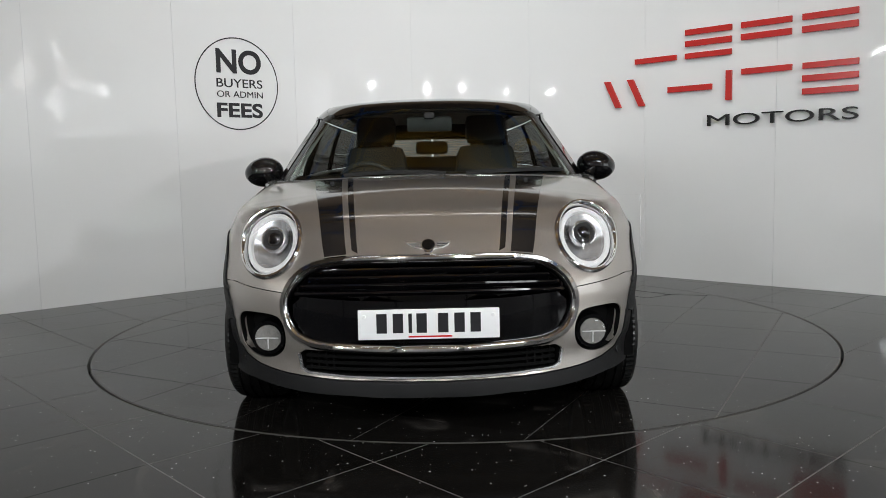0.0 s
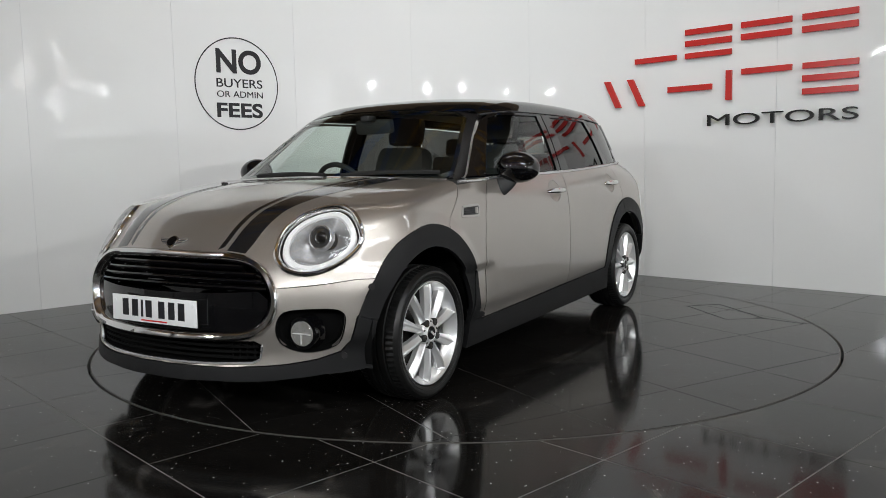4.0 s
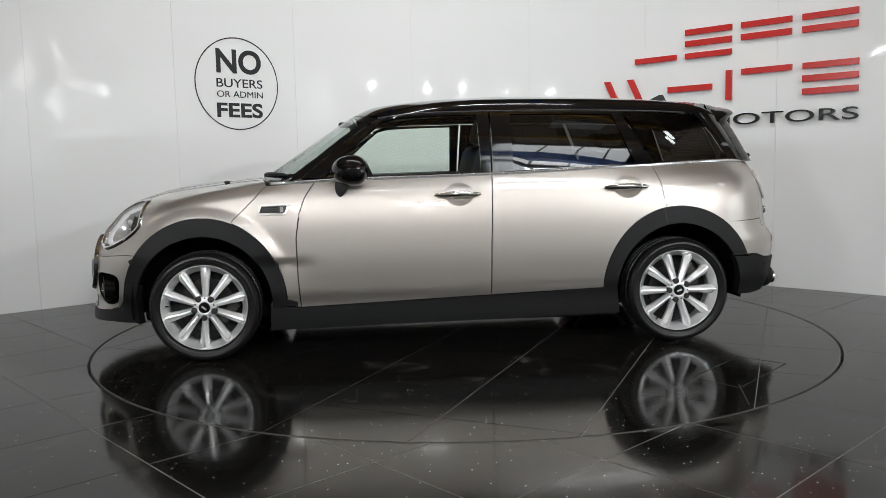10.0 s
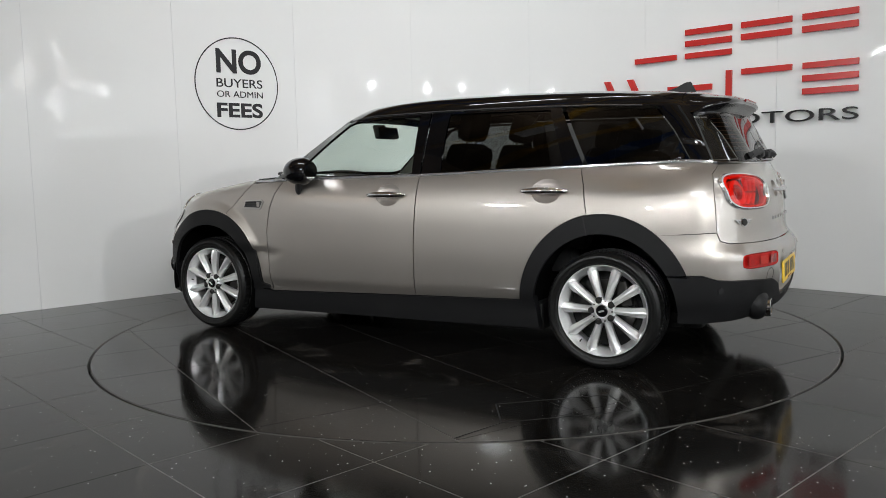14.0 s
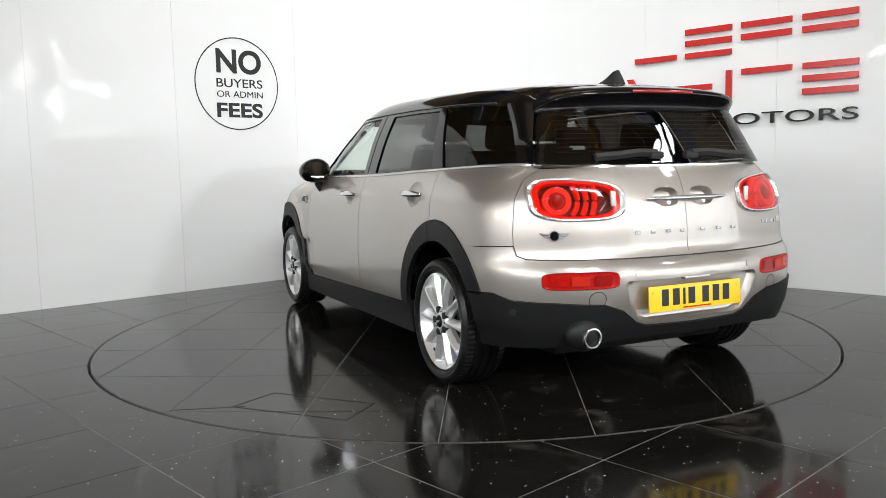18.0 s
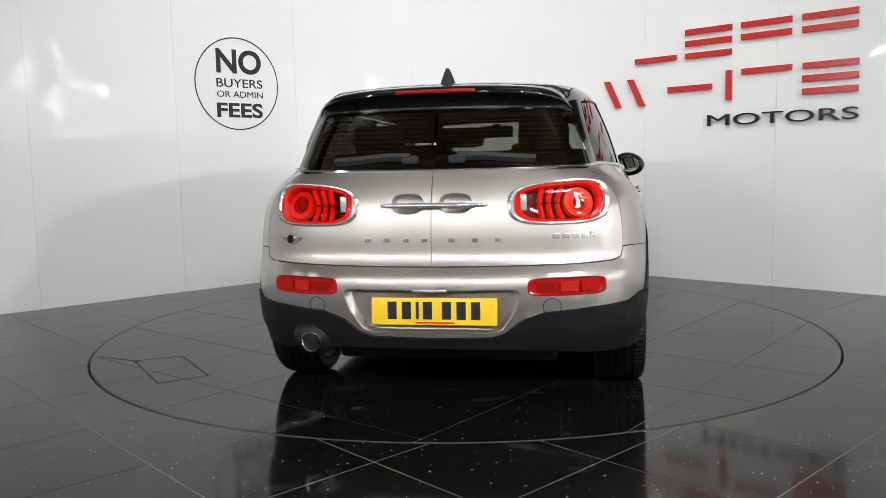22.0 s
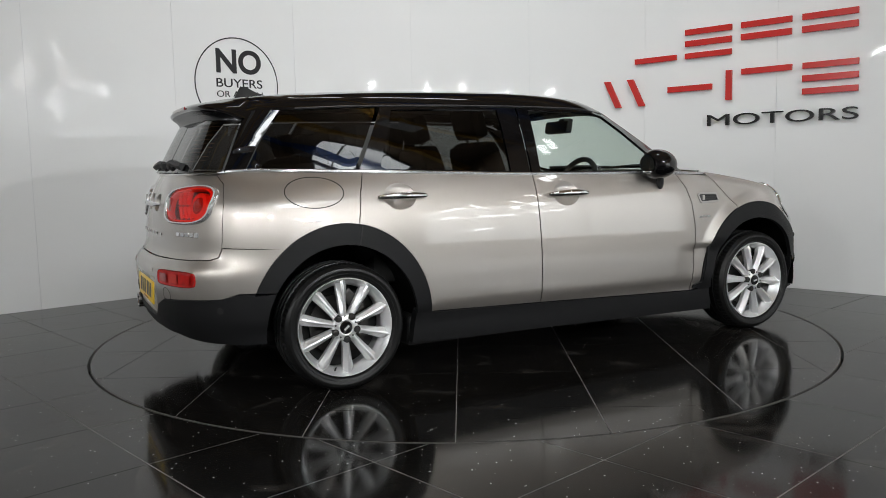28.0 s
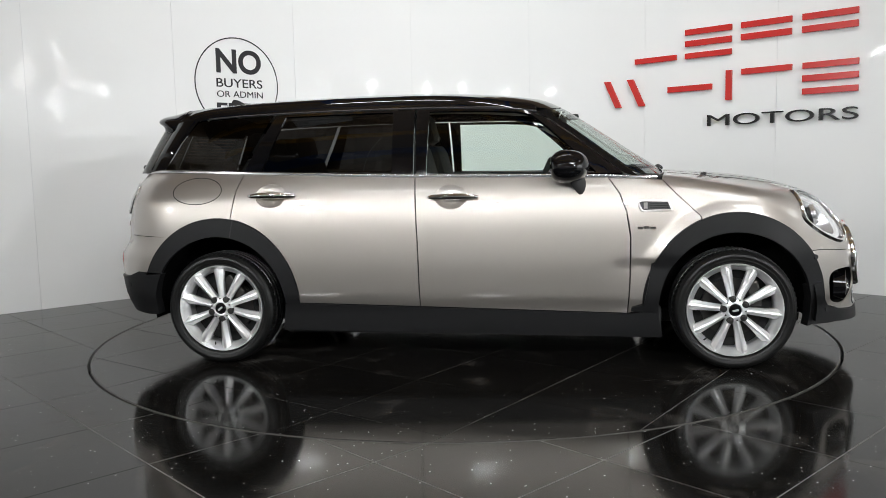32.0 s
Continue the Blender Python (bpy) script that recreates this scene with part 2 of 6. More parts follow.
def dense(pts, step, closed=True, curve=False):
    """Points along a polyline (or a smooth curve through the points) at about one step."""
    p = np.array(pts, float)
    n = len(p)
    out = []
    segs = n if closed else n - 1
    for i in range(segs):
        a, b = p[i], p[(i + 1) % n]
        k = max(1, int(math.ceil(np.linalg.norm(b - a) / step)))
        if curve:
            a0 = p[(i - 1) % n] if closed or i > 0 else a
            b1 = p[(i + 2) % n] if closed or i + 2 < n else b
            for j in range(k):
                t = j / k
                out.append(0.5 * (2 * a + (b - a0) * t + (2 * a0 - 5 * a + 4 * b - b1) * t * t + (3 * a - a0 - 3 * b + b1) * t ** 3))
        else:
            out += [a + (b - a) * j / k for j in range(k)]
    if not closed:
        out.append(p[-1])
    return np.array(out)


def inset(loop, d):
    """Moves a closed 2D loop inwards (to the left of a counter-clockwise loop)."""
    e = np.roll(loop, -1, 0) - np.roll(loop, 1, 0)
    n = np.stack([-e[:, 1], e[:, 0]], 1)
    n /= np.maximum(np.linalg.norm(n, axis=1), 1e-9)[:, None]
    area = np.sum(loop[:, 0] * np.roll(loop[:, 1], -1) - np.roll(loop[:, 0], -1) * loop[:, 1])
    return loop + n * d * (1 if area > 0 else -1)


def fill(loops, spacing):
    """Triangles over a 2D area: the first loop is its outline, the others are holes. Points, triangles, boundary edges."""
    allp = np.vstack(loops)
    lo, hi = allp.min(0), allp.max(0)
    gx, gy = np.meshgrid(np.arange(lo[0] + spacing / 2, hi[0], spacing), np.arange(lo[1] + spacing / 2, hi[1], spacing * 0.87))
    gx = gx + (np.arange(gx.shape[0]) % 2)[:, None] * spacing / 2
    gp = np.stack([gx.ravel(), gy.ravel()], 1)
    ok = inside(gp, loops[0])
    for h in loops[1:]:
        ok &= ~inside(gp, h)
    gp = gp[ok]
    if len(gp):
        d = np.full(len(gp), 9.0)
        for c in range(0, len(allp), 200):
            d = np.minimum(d, np.sqrt(((gp[:, None] - allp[None, c:c + 200]) ** 2).sum(2)).min(1))
        gp = gp[d > spacing * 0.5]
    edges, k = [], 0
    for lp in loops:
        edges += [(k + i, k + (i + 1) % len(lp)) for i in range(len(lp))]
        k += len(lp)
    pts = [Vector(q) for q in np.vstack([allp, gp])]
    vs, es, fs, *_ = geometry.delaunay_2d_cdt(pts, edges, [], 0, 1e-7)
    vs = np.array([(v.x, v.y) for v in vs])
    fs = np.array([f for f in fs if len(f) == 3])
    cen = vs[fs].mean(1)
    ok = inside(cen, loops[0])
    for h in loops[1:]:
        ok &= ~inside(cen, h)
    fs = fs[ok]
    count = {}
    for f in fs:
        for a, b in ((f[0], f[1]), (f[1], f[2]), (f[2], f[0])):
            count[(min(a, b), max(a, b))] = (a, b) if (min(a, b), max(a, b)) not in count else None
    return vs, fs, [e for e in count.values() if e]


def slab(name, loops, z0, z1, material, parent=None, label="", spacing=9.0):
    """A flat plate between two heights over a 2D area."""
    vs, fs, be = fill(loops, spacing)
    n = len(vs)
    v3 = [(x, y, z1) for x, y in vs] + [(x, y, z0) for x, y in vs]
    f3 = []
    for a, b, c in fs:
        up = np.cross(vs[b] - vs[a], vs[c] - vs[a]) > 0
        f3.append((a, b, c) if up else (c, b, a))
    rim = [(a, b, b + n, a + n) for a, b in be]
    return make(name, v3, f3 + rim, material, parent, label)

M["liner"] = mat("arch_felt", (0.0025, 0.0025, 0.0025), 0.9, vary=0.2, spec=0.1)
M["pillar"] = mat("satin_black_pillar", (0.004, 0.004, 0.0045), 0.25, vary=0.1, spec=0.25)
M["pillar_gloss"] = mat("gloss_black_pillar", (0.003, 0.003, 0.0035), 0.03, coat=1.0, ior=1.6)
M["daylight"] = mat("bright_daylight", (0.8, 0.8, 0.8), 0.4, emit=(0.94, 0.985, 1.0), strength=5.0)
M["east_glow"] = mat("soft_east_glow", (0.6, 0.6, 0.6), 0.4, emit=(0.94, 0.985, 1.0), strength=0.9)
M["tube"] = mat("lit_tube", (0.9, 0.9, 0.9), 0.4, emit=(0.95, 0.985, 1.0), strength=15)
M["frame"] = mat("grey_window_frame", (0.18, 0.18, 0.19), 0.4, vary=0.05)
# ---- the hall ----
DISC_R = 2.222
TILE, OUTER_TILE = 0.602, 0.575
HALL = (-8.5, 8.5, -8.2, 6.0, 7.0)
WHITE_H = 3.0


def tiles_over(owner, angle, ou, ov, keep_in, region, size, name="tile"):
    """Square tiles on a turned grid, cut by the ring of the turntable."""
    ca, sa = math.cos(angle), math.sin(angle)
    ring = np.array([(math.cos(a), math.sin(a)) for a in np.linspace(0, 2 * math.pi, 160, endpoint=False)])
    half = size / 2 - 0.002
    for i in range(-13, 14):
        for j in range(-13, 14):
            u, v = ou + (i + 0.5) * size, ov + (j + 0.5) * size
            sq = np.array([(u - half, v - half), (u + half, v - half), (u + half, v + half), (u - half, v + half)])
            sq = np.stack([sq[:, 0] * ca - sq[:, 1] * sa, sq[:, 0] * sa + sq[:, 1] * ca], 1)
            r = np.hypot(sq[:, 0], sq[:, 1])
            cen = sq.mean(0)
            if keep_in:
                if r.max() < DISC_R - 0.006:
                    slab(name, [sq], -0.01, 0.0, M["tile"], owner)
                    continue
                cut = clip_convex(sq, ring * (DISC_R - 0.006))
                if len(cut) > 2:
                    slab(name, [cut], -0.01, 0.0, M["tile"], owner)
            else:
                if not region(cen):
                    continue
                if r.min() > DISC_R + 0.03 and np.hypot(*cen) > DISC_R + 0.3:
                    slab(name, [sq], -0.01, 0.0, M["tile"], owner)
                    continue
                arc = np.array([(math.cos(a), math.sin(a)) for a in np.linspace(0, 2 * math.pi, 1600, endpoint=False)]) * (DISC_R + 0.013)
                hit = np.nonzero(inside(arc, sq))[0]
                lp = dense(sq, 0.03)
                pts = [Vector(p) for p in lp] + [Vector(p) for p in arc[hit]]
                k = len(lp)
                ed = [(i, (i + 1) % k) for i in range(k)] + [(k + i, k + i + 1) for i in range(len(hit) - 1) if hit[i + 1] - hit[i] == 1]
                vs, _, fs, *_ = geometry.delaunay_2d_cdt(pts, ed, [], 0, 1e-6)
                vs = np.array([(p.x, p.y) for p in vs])
                cs = np.array([vs[list(f)].mean(0) for f in fs])
                ok = inside(cs, sq) & (np.hypot(cs[:, 0], cs[:, 1]) > DISC_R + 0.013)
                f3 = [tuple(f) for f, g in zip(fs, ok) if g]
                if f3:
                    make(name, [(x, y, 0.0) for x, y in vs], [f if np.cross(vs[f[1]] - vs[f[0]], vs[f[2]] - vs[f[0]]) > 0 else f[::-1] for f in f3], M["tile"], owner)


def clip_convex(poly, clip):
    out = [np.array(p) for p in poly]
    for i in range(len(clip)):
        a, b = clip[i], clip[(i + 1) % len(clip)]
        e = b - a
        src, out = out, []
        for k in range(len(src)):
            p, q = src[k], src[(k + 1) % len(src)]
            dp = e[0] * (p[1] - a[1]) - e[1] * (p[0] - a[0])
            dq = e[0] * (q[1] - a[1]) - e[1] * (q[0] - a[0])
            if dp >= 0:
                out.append(p)
            if dp * dq < 0:
                out.append(p + (q - p) * dp / (dp - dq))
        if not out:
            break
    return np.array(out)


# glow for the strips' upper side, added to brighten the roof
M["roof_glow"] = mat("roof_fill_glow", (0.9, 0.9, 0.9), 0.5, emit=(1, 0.95, 0.88), strength=22)

# the white display wall: a straight run, an arc and a straight run, in panels 1.18 m wide
ARC_C, ARC_R, ARC_A, ARC_B = (-0.085, 0.535), 2.445, radians(132.8), radians(48.2)
WALL_H = 3.05


def wall_point(s, off=0.0):
    """Point and normal (towards the room) at s metres along the wall; s = 0 in the middle of the arc, positive to the right."""
    half = ARC_R * (ARC_A - ARC_B) / 2
    mid = (ARC_A + ARC_B) / 2
    c = np.clip(s, -half, half)
    a = mid - c / ARC_R
    n = np.array((math.cos(a), math.sin(a)))
    p = np.array(ARC_C) + n * ARC_R
    p = p + np.array((math.sin(a), -math.cos(a))) * (s - c)
    return p - n * off, -n


def wall_sheet(name, s0, s1, z0, z1, off, thick, material, parent=None, label="", kind=None):
    k = max(2, int((s1 - s0) / 0.08))
    vs, fs = [], []
    for i in range(k + 1):
        s = s0 + (s1 - s0) * i / k
        a, _ = wall_point(s, off)
        b, _ = wall_point(s, off - thick)
        vs += [(a[0], a[1], z0), (a[0], a[1], z1), (b[0], b[1], z1), (b[0], b[1], z0)]
    for i in range(k):
        for j in range(4):
            fs.append((4 * i + j, 4 * i + 4 + j, 4 * i + 4 + (j + 1) % 4, 4 * i + (j + 1) % 4))
    fs += [(0, 1, 2, 3), (4 * k + 3, 4 * k + 2, 4 * k + 1, 4 * k)]
    return make(name, vs, [f[::-1] for f in fs], material, parent, label, smooth=True, sharp=30)


def hall():
    x0, x1, y0, y1, h = HALL
    ring = np.array([(math.cos(a), math.sin(a)) for a in np.linspace(0, 2 * math.pi, 240, endpoint=False)])
    floor = slab("floor", [np.array([(x0, y0), (x1, y0), (x1, y1), (x0, y1)]), ring * (DISC_R + 0.014)], -0.06, -0.0015, M["grout"], spacing=1.0)
    tagged(floor, "polished black quartz tiled showroom floor with pale joints", "floor", kind="structure")
    pit = slab("floor_pit", [ring * (DISC_R + 0.2)], -0.2, -0.07, M["gap"], spacing=1.0)
    tagged(pit, "dark gap round the edge of the turntable", "floor", kind="structure")
    tiles_over(floor, radians(44.3), 0.385, 0.22, False, lambda c: -5.2 < c[0] < 5.2 and -5.4 < c[1] < 3.2, OUTER_TILE)
    # the rest of the same tiling, out to the hall's walls
    ca, sa = math.cos(radians(44.3)), math.sin(radians(44.3))
    h2, vs, fs = OUTER_TILE / 2 - 0.002, [], []
    for i in range(-24, 25):
        for j in range(-24, 25):
            u, v = 0.385 + (i + 0.5) * OUTER_TILE, 0.22 + (j + 0.5) * OUTER_TILE
            cx, cy = u * ca - v * sa, u * sa + v * ca
            if (-5.2 < cx < 5.2 and -5.4 < cy < 3.2) or not (x0 < cx < x1 and y0 < cy < y1):
                continue
            k = len(vs)
            vs += [((u + a) * ca - (v + b) * sa, (u + a) * sa + (v + b) * ca, 0.0) for a, b in ((-h2, -h2), (h2, -h2), (h2, h2), (-h2, h2))]
            fs.append((k, k + 1, k + 2, k + 3))
    tagged(make("floor_outer", vs, fs, M["tile"]), "polished black tiled floor round the display bay", "floor", kind="structure")
    disc = slab("turntable", [ring * (DISC_R - 0.002)], -0.06, -0.0015, M["grout"], spacing=1.0)
    tagged(disc, "round rotating turntable tiled in polished black quartz", "turntable", kind="structure")
    # steel edge band of the turntable, seen in the open gap round it
    band = []
    for r, z in ((DISC_R - 0.004, -0.0008), (DISC_R, -0.0008), (DISC_R, -0.05)):
        band.append(np.array([(r * math.cos(a), r * math.sin(a), z) for a in np.linspace(0, 2 * math.pi, 240, endpoint=False)]))
    ring_between("edge_band", band, M["edge"], disc, "worn grey steel edge band")
    tiles_over(disc, radians(61.3), 0.01, 0.02, True, None, TILE)
    # access hatch let into the turntable: fine dark joints
    hatch = [(-1.08, 1.68), (-1.51, 1.295), (-1.345, 1.11), (-0.95, 1.46)]
    runs = [(hatch[k], hatch[(k + 1) % 4]) for k in range(4)] + [((-1.10, 1.63), (-1.0, 1.93))]
    for (ax, ay), (bx, by) in runs:
        d = Vector((bx - ax, by - ay, 0)).normalized() * 0.0035
        n = Vector((-d.y, d.x, 0))
        a, b = Vector((ax, ay, 0.0006)) - d, Vector((bx, by, 0.0006)) + d
        make("hatch_joint", [a - n, b - n, b + n, a + n], [(0, 1, 2, 3)], M["gap"], disc)
    wall = wall_sheet("wall_display", -8.4, 8.4, 0, WALL_H, -0.004, 0.06, M["joint"])
    tagged(wall, "white glossy panelled display wall curving behind the turntable", "wall", kind="structure")
    for i in range(-8, 7):
        s = 0.83 + 1.171 * i
        wall_sheet("panel", max(s + 0.0016, -8.4), min(s + 1.171 - 0.0016, 8.4), 0.001, WALL_H, 0.0, 0.0035, M["wall"], wall)
    rooms = [("wall_south", 0, y0, x1 - x0, 0.2), ("wall_north", 0, y1, x1 - x0, 0.2)]
    for nm, cx, cy, sx, sy in rooms:
        tagged(box(nm, cx, cy, WHITE_H / 2, sx, sy, WHITE_H, M["hall_wall"]), "grey painted lower hall wall", "wall", kind="structure")
        tagged(box(nm + "_upper", cx, cy, (WHITE_H + h) / 2, sx, sy, h - WHITE_H, M["clad"]), "brown clad upper hall wall", "wall", kind="structure")
    for nm, cx in (("wall_west", x0), ("wall_east", x1)):
        tagged(box(nm, cx, (y0 + y1) / 2, WHITE_H / 2, 0.2, y1 - y0 - 0.2, WHITE_H, M["hall_wall"]), "grey painted lower hall wall", "wall", kind="structure")
        tagged(box(nm + "_upper", cx, (y0 + y1) / 2, (WHITE_H + h) / 2, 0.2, y1 - y0 - 0.2, h - WHITE_H, M["clad"]), "brown clad upper hall wall", "wall", kind="structure")
    tagged(box("ceiling", 0, (y0 + y1) / 2, h + 0.1, x1 - x0, y1 - y0, 0.2, M["ceil"]), "dark brown hall ceiling", "ceiling", kind="structure")
    for i, yb in enumerate((-7.4, -5.6, -3.8, -2.0, -0.2, 1.6, 3.4)):
        b = box("roof_beam", 0, yb, h - 0.16, x1 - x0 - 0.2, 0.14, 0.3, M["steel_y"] if i % 3 else M["steel_b"])
        tagged(b, "painted steel roof beam under the ceiling", "beam", group="roof beams")
    for ax, ay, bx, by in ((-3.2, 0.2, 0.2, 4.0), (0.2, 0.2, 3.6, 4.0), (-3.0, -4.4, 0.6, -0.6), (3.4, -4.4, 0.2, -0.6)):
        ln = math.hypot(bx - ax, by - ay)
        b = box("roof_brace", 0, 0, 0, ln, 0.1, 0.1, M["steel_y"])
        b.matrix_basis = pose((ax + bx) / 2, (ay + by) / 2, h - 0.355, 0, 0, math.degrees(math.atan2(by - ay, bx - ax)))
        tagged(b, "yellow painted steel roof brace under the beams", "brace", group="roof braces")
    for fx in (-2.2, 1.5):
        b = box("roof_tie", fx, y1 / 2, h - 0.37, 0.16, y1 - 0.3, 0.12, M["steel_b"])
        tagged(b, "blue painted steel tie beam under the roof", "beam", group="roof ties")
    # boxes for the added roof fill lamps, out of view
    for fx, fy, fz, _ in ROOF_FILLS:
        bm = bmesh.new()
        box_into(bm, 0, 0, 0, 1.0, 0.34, 0.1, bevel=0.02)
        up = part("uplighter", bm, M["lum_body"])
        up.matrix_basis = pose(fx, fy, fz)
        tagged(up, "pale suspended box for an added, unseen fill lamp that lights the roof", "luminaire", group="uplighters")
        for sx in (-0.4, 0.4):
            bm = bmesh.new()
            cyl_into(bm, (sx, 0, 0.05), (sx, 0, h - fz), 0.006, seg=6)
            part("hanger", bm, M["lum_body"], up)
    for fx, fy, fz, _ in WALL_STRIPS:
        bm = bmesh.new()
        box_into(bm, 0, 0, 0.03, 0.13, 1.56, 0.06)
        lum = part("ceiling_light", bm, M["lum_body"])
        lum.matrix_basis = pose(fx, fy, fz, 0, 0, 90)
        tagged(lum, "white suspended strip luminaire, unseen, added to light the display wall", "ceiling light", group="strip luminaires")
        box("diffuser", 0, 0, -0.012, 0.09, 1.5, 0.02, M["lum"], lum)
        # glowing plate added on top to brighten the roof
        box("roof_glow_plate", 0, 0, 0.072, 0.09, 1.5, 0.02, M["roof_glow"], lum)
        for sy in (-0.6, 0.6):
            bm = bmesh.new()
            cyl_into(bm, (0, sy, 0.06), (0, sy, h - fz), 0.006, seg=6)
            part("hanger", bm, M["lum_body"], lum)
    # glow panel added on the east side to light the flank, and a high window in the south wall
    for name, m, w, hh, cols, label in (("window_1", pose(8.39, -4.3, 1.75, 90, 0, -90), 6.3, 2.8, 4, "wide framed glow panel, unseen, added at the east wall to light the flank"), ("window_2", pose(4.45, -8.09, 6.3, 90, 0, 180), 3.8, 1.15, 4, "high hall window, bright with daylight"), ("window_3", pose(4.5, -7.3, 6.97, 180, 0, 0), 4.2, 1.5, 4, "roof light in the ceiling, bright with daylight")):
        win = box(name, 0, 0, -0.005, w, hh, 0.01, M["east_glow" if cols == 4 and w > 5 else "daylight"])
        win.matrix_basis = m
        tagged(win, label, "window", kind="structure")
        for k in range(cols + 1):
            box("mullion", -w / 2 + w * k / cols, 0, 0.01, 0.06, hh + 0.06, 0.05, M["frame"], win)
        for sy in (-1, 1):
            box("frame_rail", 0, sy * hh / 2, 0.012, w, 0.06, 0.05, M["frame"], win)
    # lit tubes and spots fixed to the east and south walls
    tubes = [(8.365, -5.0, 2.95, 0.05, 0.2, 0.34, 0), (8.365, -6.2, 3.3, 0.05, 0.06, 0.62, 12), (8.365, -5.32, 3.4, 0.05, 0.06, 0.34, 24), (8.365, -4.8, 4.13, 0.05, 0.06, 0.5, 20), (8.365, -6.72, 3.1, 0.05, 0.5, 0.07, 30)]
    tubes += [(8.365, y, z, 0.05, w, 0.05, 4) for y, z, w in ((-6.9, 2.12, 0.4), (-6.1, 1.97, 0.35), (-5.72, 1.93, 0.2), (-5.1, 1.95, 0.22), (-4.75, 1.98, 0.26), (-6.3, 1.0, 0.4))]
    tubes += [(8.365, -5.44, 2.7, 0.05, 0.07, 0.3, 0), (6.45, -8.075, 3.5, 0.07, 0.05, 1.6, 0), (-4.4, -8.075, 4.4, 0.3, 0.05, 0.07, 0)]
    for x, y, z, sx, sy, sz, lean in tubes:
        tb = box("tube_light", 0, 0, 0, sx, sy, sz, M["tube"])
        tb.matrix_basis = pose(x, y, z, lean, 0, 0)
        tagged(tb, "slim white tube light on the hall wall, lit", "tube light", group="wall tube lights")
    for dx, dy in ((-0.09, 0.1), (0.09, -0.1)):
        tb = box("tube_light", 0, 0, 0, 0.45, 0.08, 0.04, M["tube"])
        tb.matrix_basis = pose(3.5 + dx, -1.85 + dy, 3.2, 0, 0, -25)
        tagged(tb, "short white strip light hung over the floor, lit", "tube light", group="hanging strip lights")
        cable = bmesh.new()
        cyl_into(cable, (0, 0, 0.02), (0, 0, h - 3.2), 0.004, seg=6)
        part("hanger", cable, M["lum_body"], tb)
    for fx in (-2.3, 0.5, 2.6):
        tb = box("tube_light", 0, 0, 0, 1.2, 0.05, 0.05, M["tube"])
        tb.matrix_basis = pose(fx, -6.0, 4.45)
        tagged(tb, "slim white tube light hung under the roof, lit", "tube light", group="hanging tube lights")
        for sx in (-0.5, 0.5):
            cable = bmesh.new()
            cyl_into(cable, (sx, 0, 0.02), (sx, 0, h - 4.45), 0.004, seg=6)
            part("hanger", cable, M["lum_body"], tb)
    # box and pole for the added west fill lamp
    for fx, fy, fz, _ in WEST_FILLS:
        wash = part("west_fill_box", box_bm(1.6, 0.16, 0.08, 0, 0, 0.06), M["black"])
        wash.matrix_basis = look((fx, fy, fz), (fx * 1.15, fy, 1.4))
        tagged(wash, "long black box for an added, unseen fill lamp turned to the west wall", "luminaire", group="wall washers")
        pole = bmesh.new()
        cyl_into(pole, (fx * 0.985, fy, 0), (fx * 0.985, fy, fz), 0.025, seg=12)
        tagged(part("fill_lamp_pole", pole, M["black"]), "black steel pole on the floor under the added fill lamp", "pole", group="luminaire poles")
    for fx, fy, fz, _ in FLOODS:
        fl = part("panel_light", box_bm(0.42, 0.12, 0.06, 0, 0, 0.06), M["black"])
        fl.matrix_basis = look((fx, fy, fz), (0, 0.6, 0.9))
        tagged(fl, "black-backed panel light on a pole, lit", "panel light", group="panel lights")
        box("diffuser", 0, 0, 0.02, 0.37, 0.08, 0.012, M["lum"], fl)
        pole = bmesh.new()
        cyl_into(pole, (fx, fy - 0.12, 0), (fx, fy - 0.12, fz), 0.025, seg=12)
        tagged(part("light_stand", pole, M["black"]), "black steel light stand", "stand", group="light stands")


def box_bm(sx, sy, sz, cx=0, cy=0, cz=0):
    bm = bmesh.new()
    box_into(bm, cx, cy, cz, sx, sy, sz)
    return bm
# ---- the car's form ----
CX, CY = 0.1546, -0.1734
WB, ARCH_Z, HUB_Y = 1.335, 0.312, 0.885
HUB_Z = 0.303
SMOOTH = {}


def ip(x, xs, ys):
    """Smooth curve through the given stations, never overshooting them."""
    key = (tuple(xs), tuple(ys))
    if key not in SMOOTH:
        h, d = np.diff(xs), np.diff(ys) / np.diff(xs)
        m = np.zeros(len(xs))
        for i in range(1, len(xs) - 1):
            if d[i - 1] * d[i] > 0:
                w1, w2 = 2 * h[i] + h[i - 1], h[i] + 2 * h[i - 1]
                m[i] = (w1 + w2) / (w1 / d[i - 1] + w2 / d[i])
        m[0], m[-1] = d[0], d[-1]
        g = np.linspace(xs[0], xs[-1], 600)
        k = np.clip(np.searchsorted(xs, g) - 1, 0, len(h) - 1)
        x0, y0 = np.array(xs)[k], np.array(ys)[k]
        t = (g - x0) / h[k]
        y1 = np.array(ys)[k + 1]
        v = y0 * (1 + 2 * t) * (1 - t) ** 2 + m[k] * h[k] * t * (1 - t) ** 2 + y1 * t * t * (3 - 2 * t) + m[k + 1] * h[k] * t * t * (t - 1)
        SMOOTH[key] = (g, v)
    return np.interp(x, *SMOOTH[key])


BELT_X, BELT_Z = [-2.2, -1.68, -0.98, -0.27, 0.03, 0.6, 0.89, 1.2], [1.045, 1.035, 1.012, 0.988, 0.983, 0.974, 0.962, 0.955]


def belt(x):
    return ip(x, BELT_X, BELT_Z)


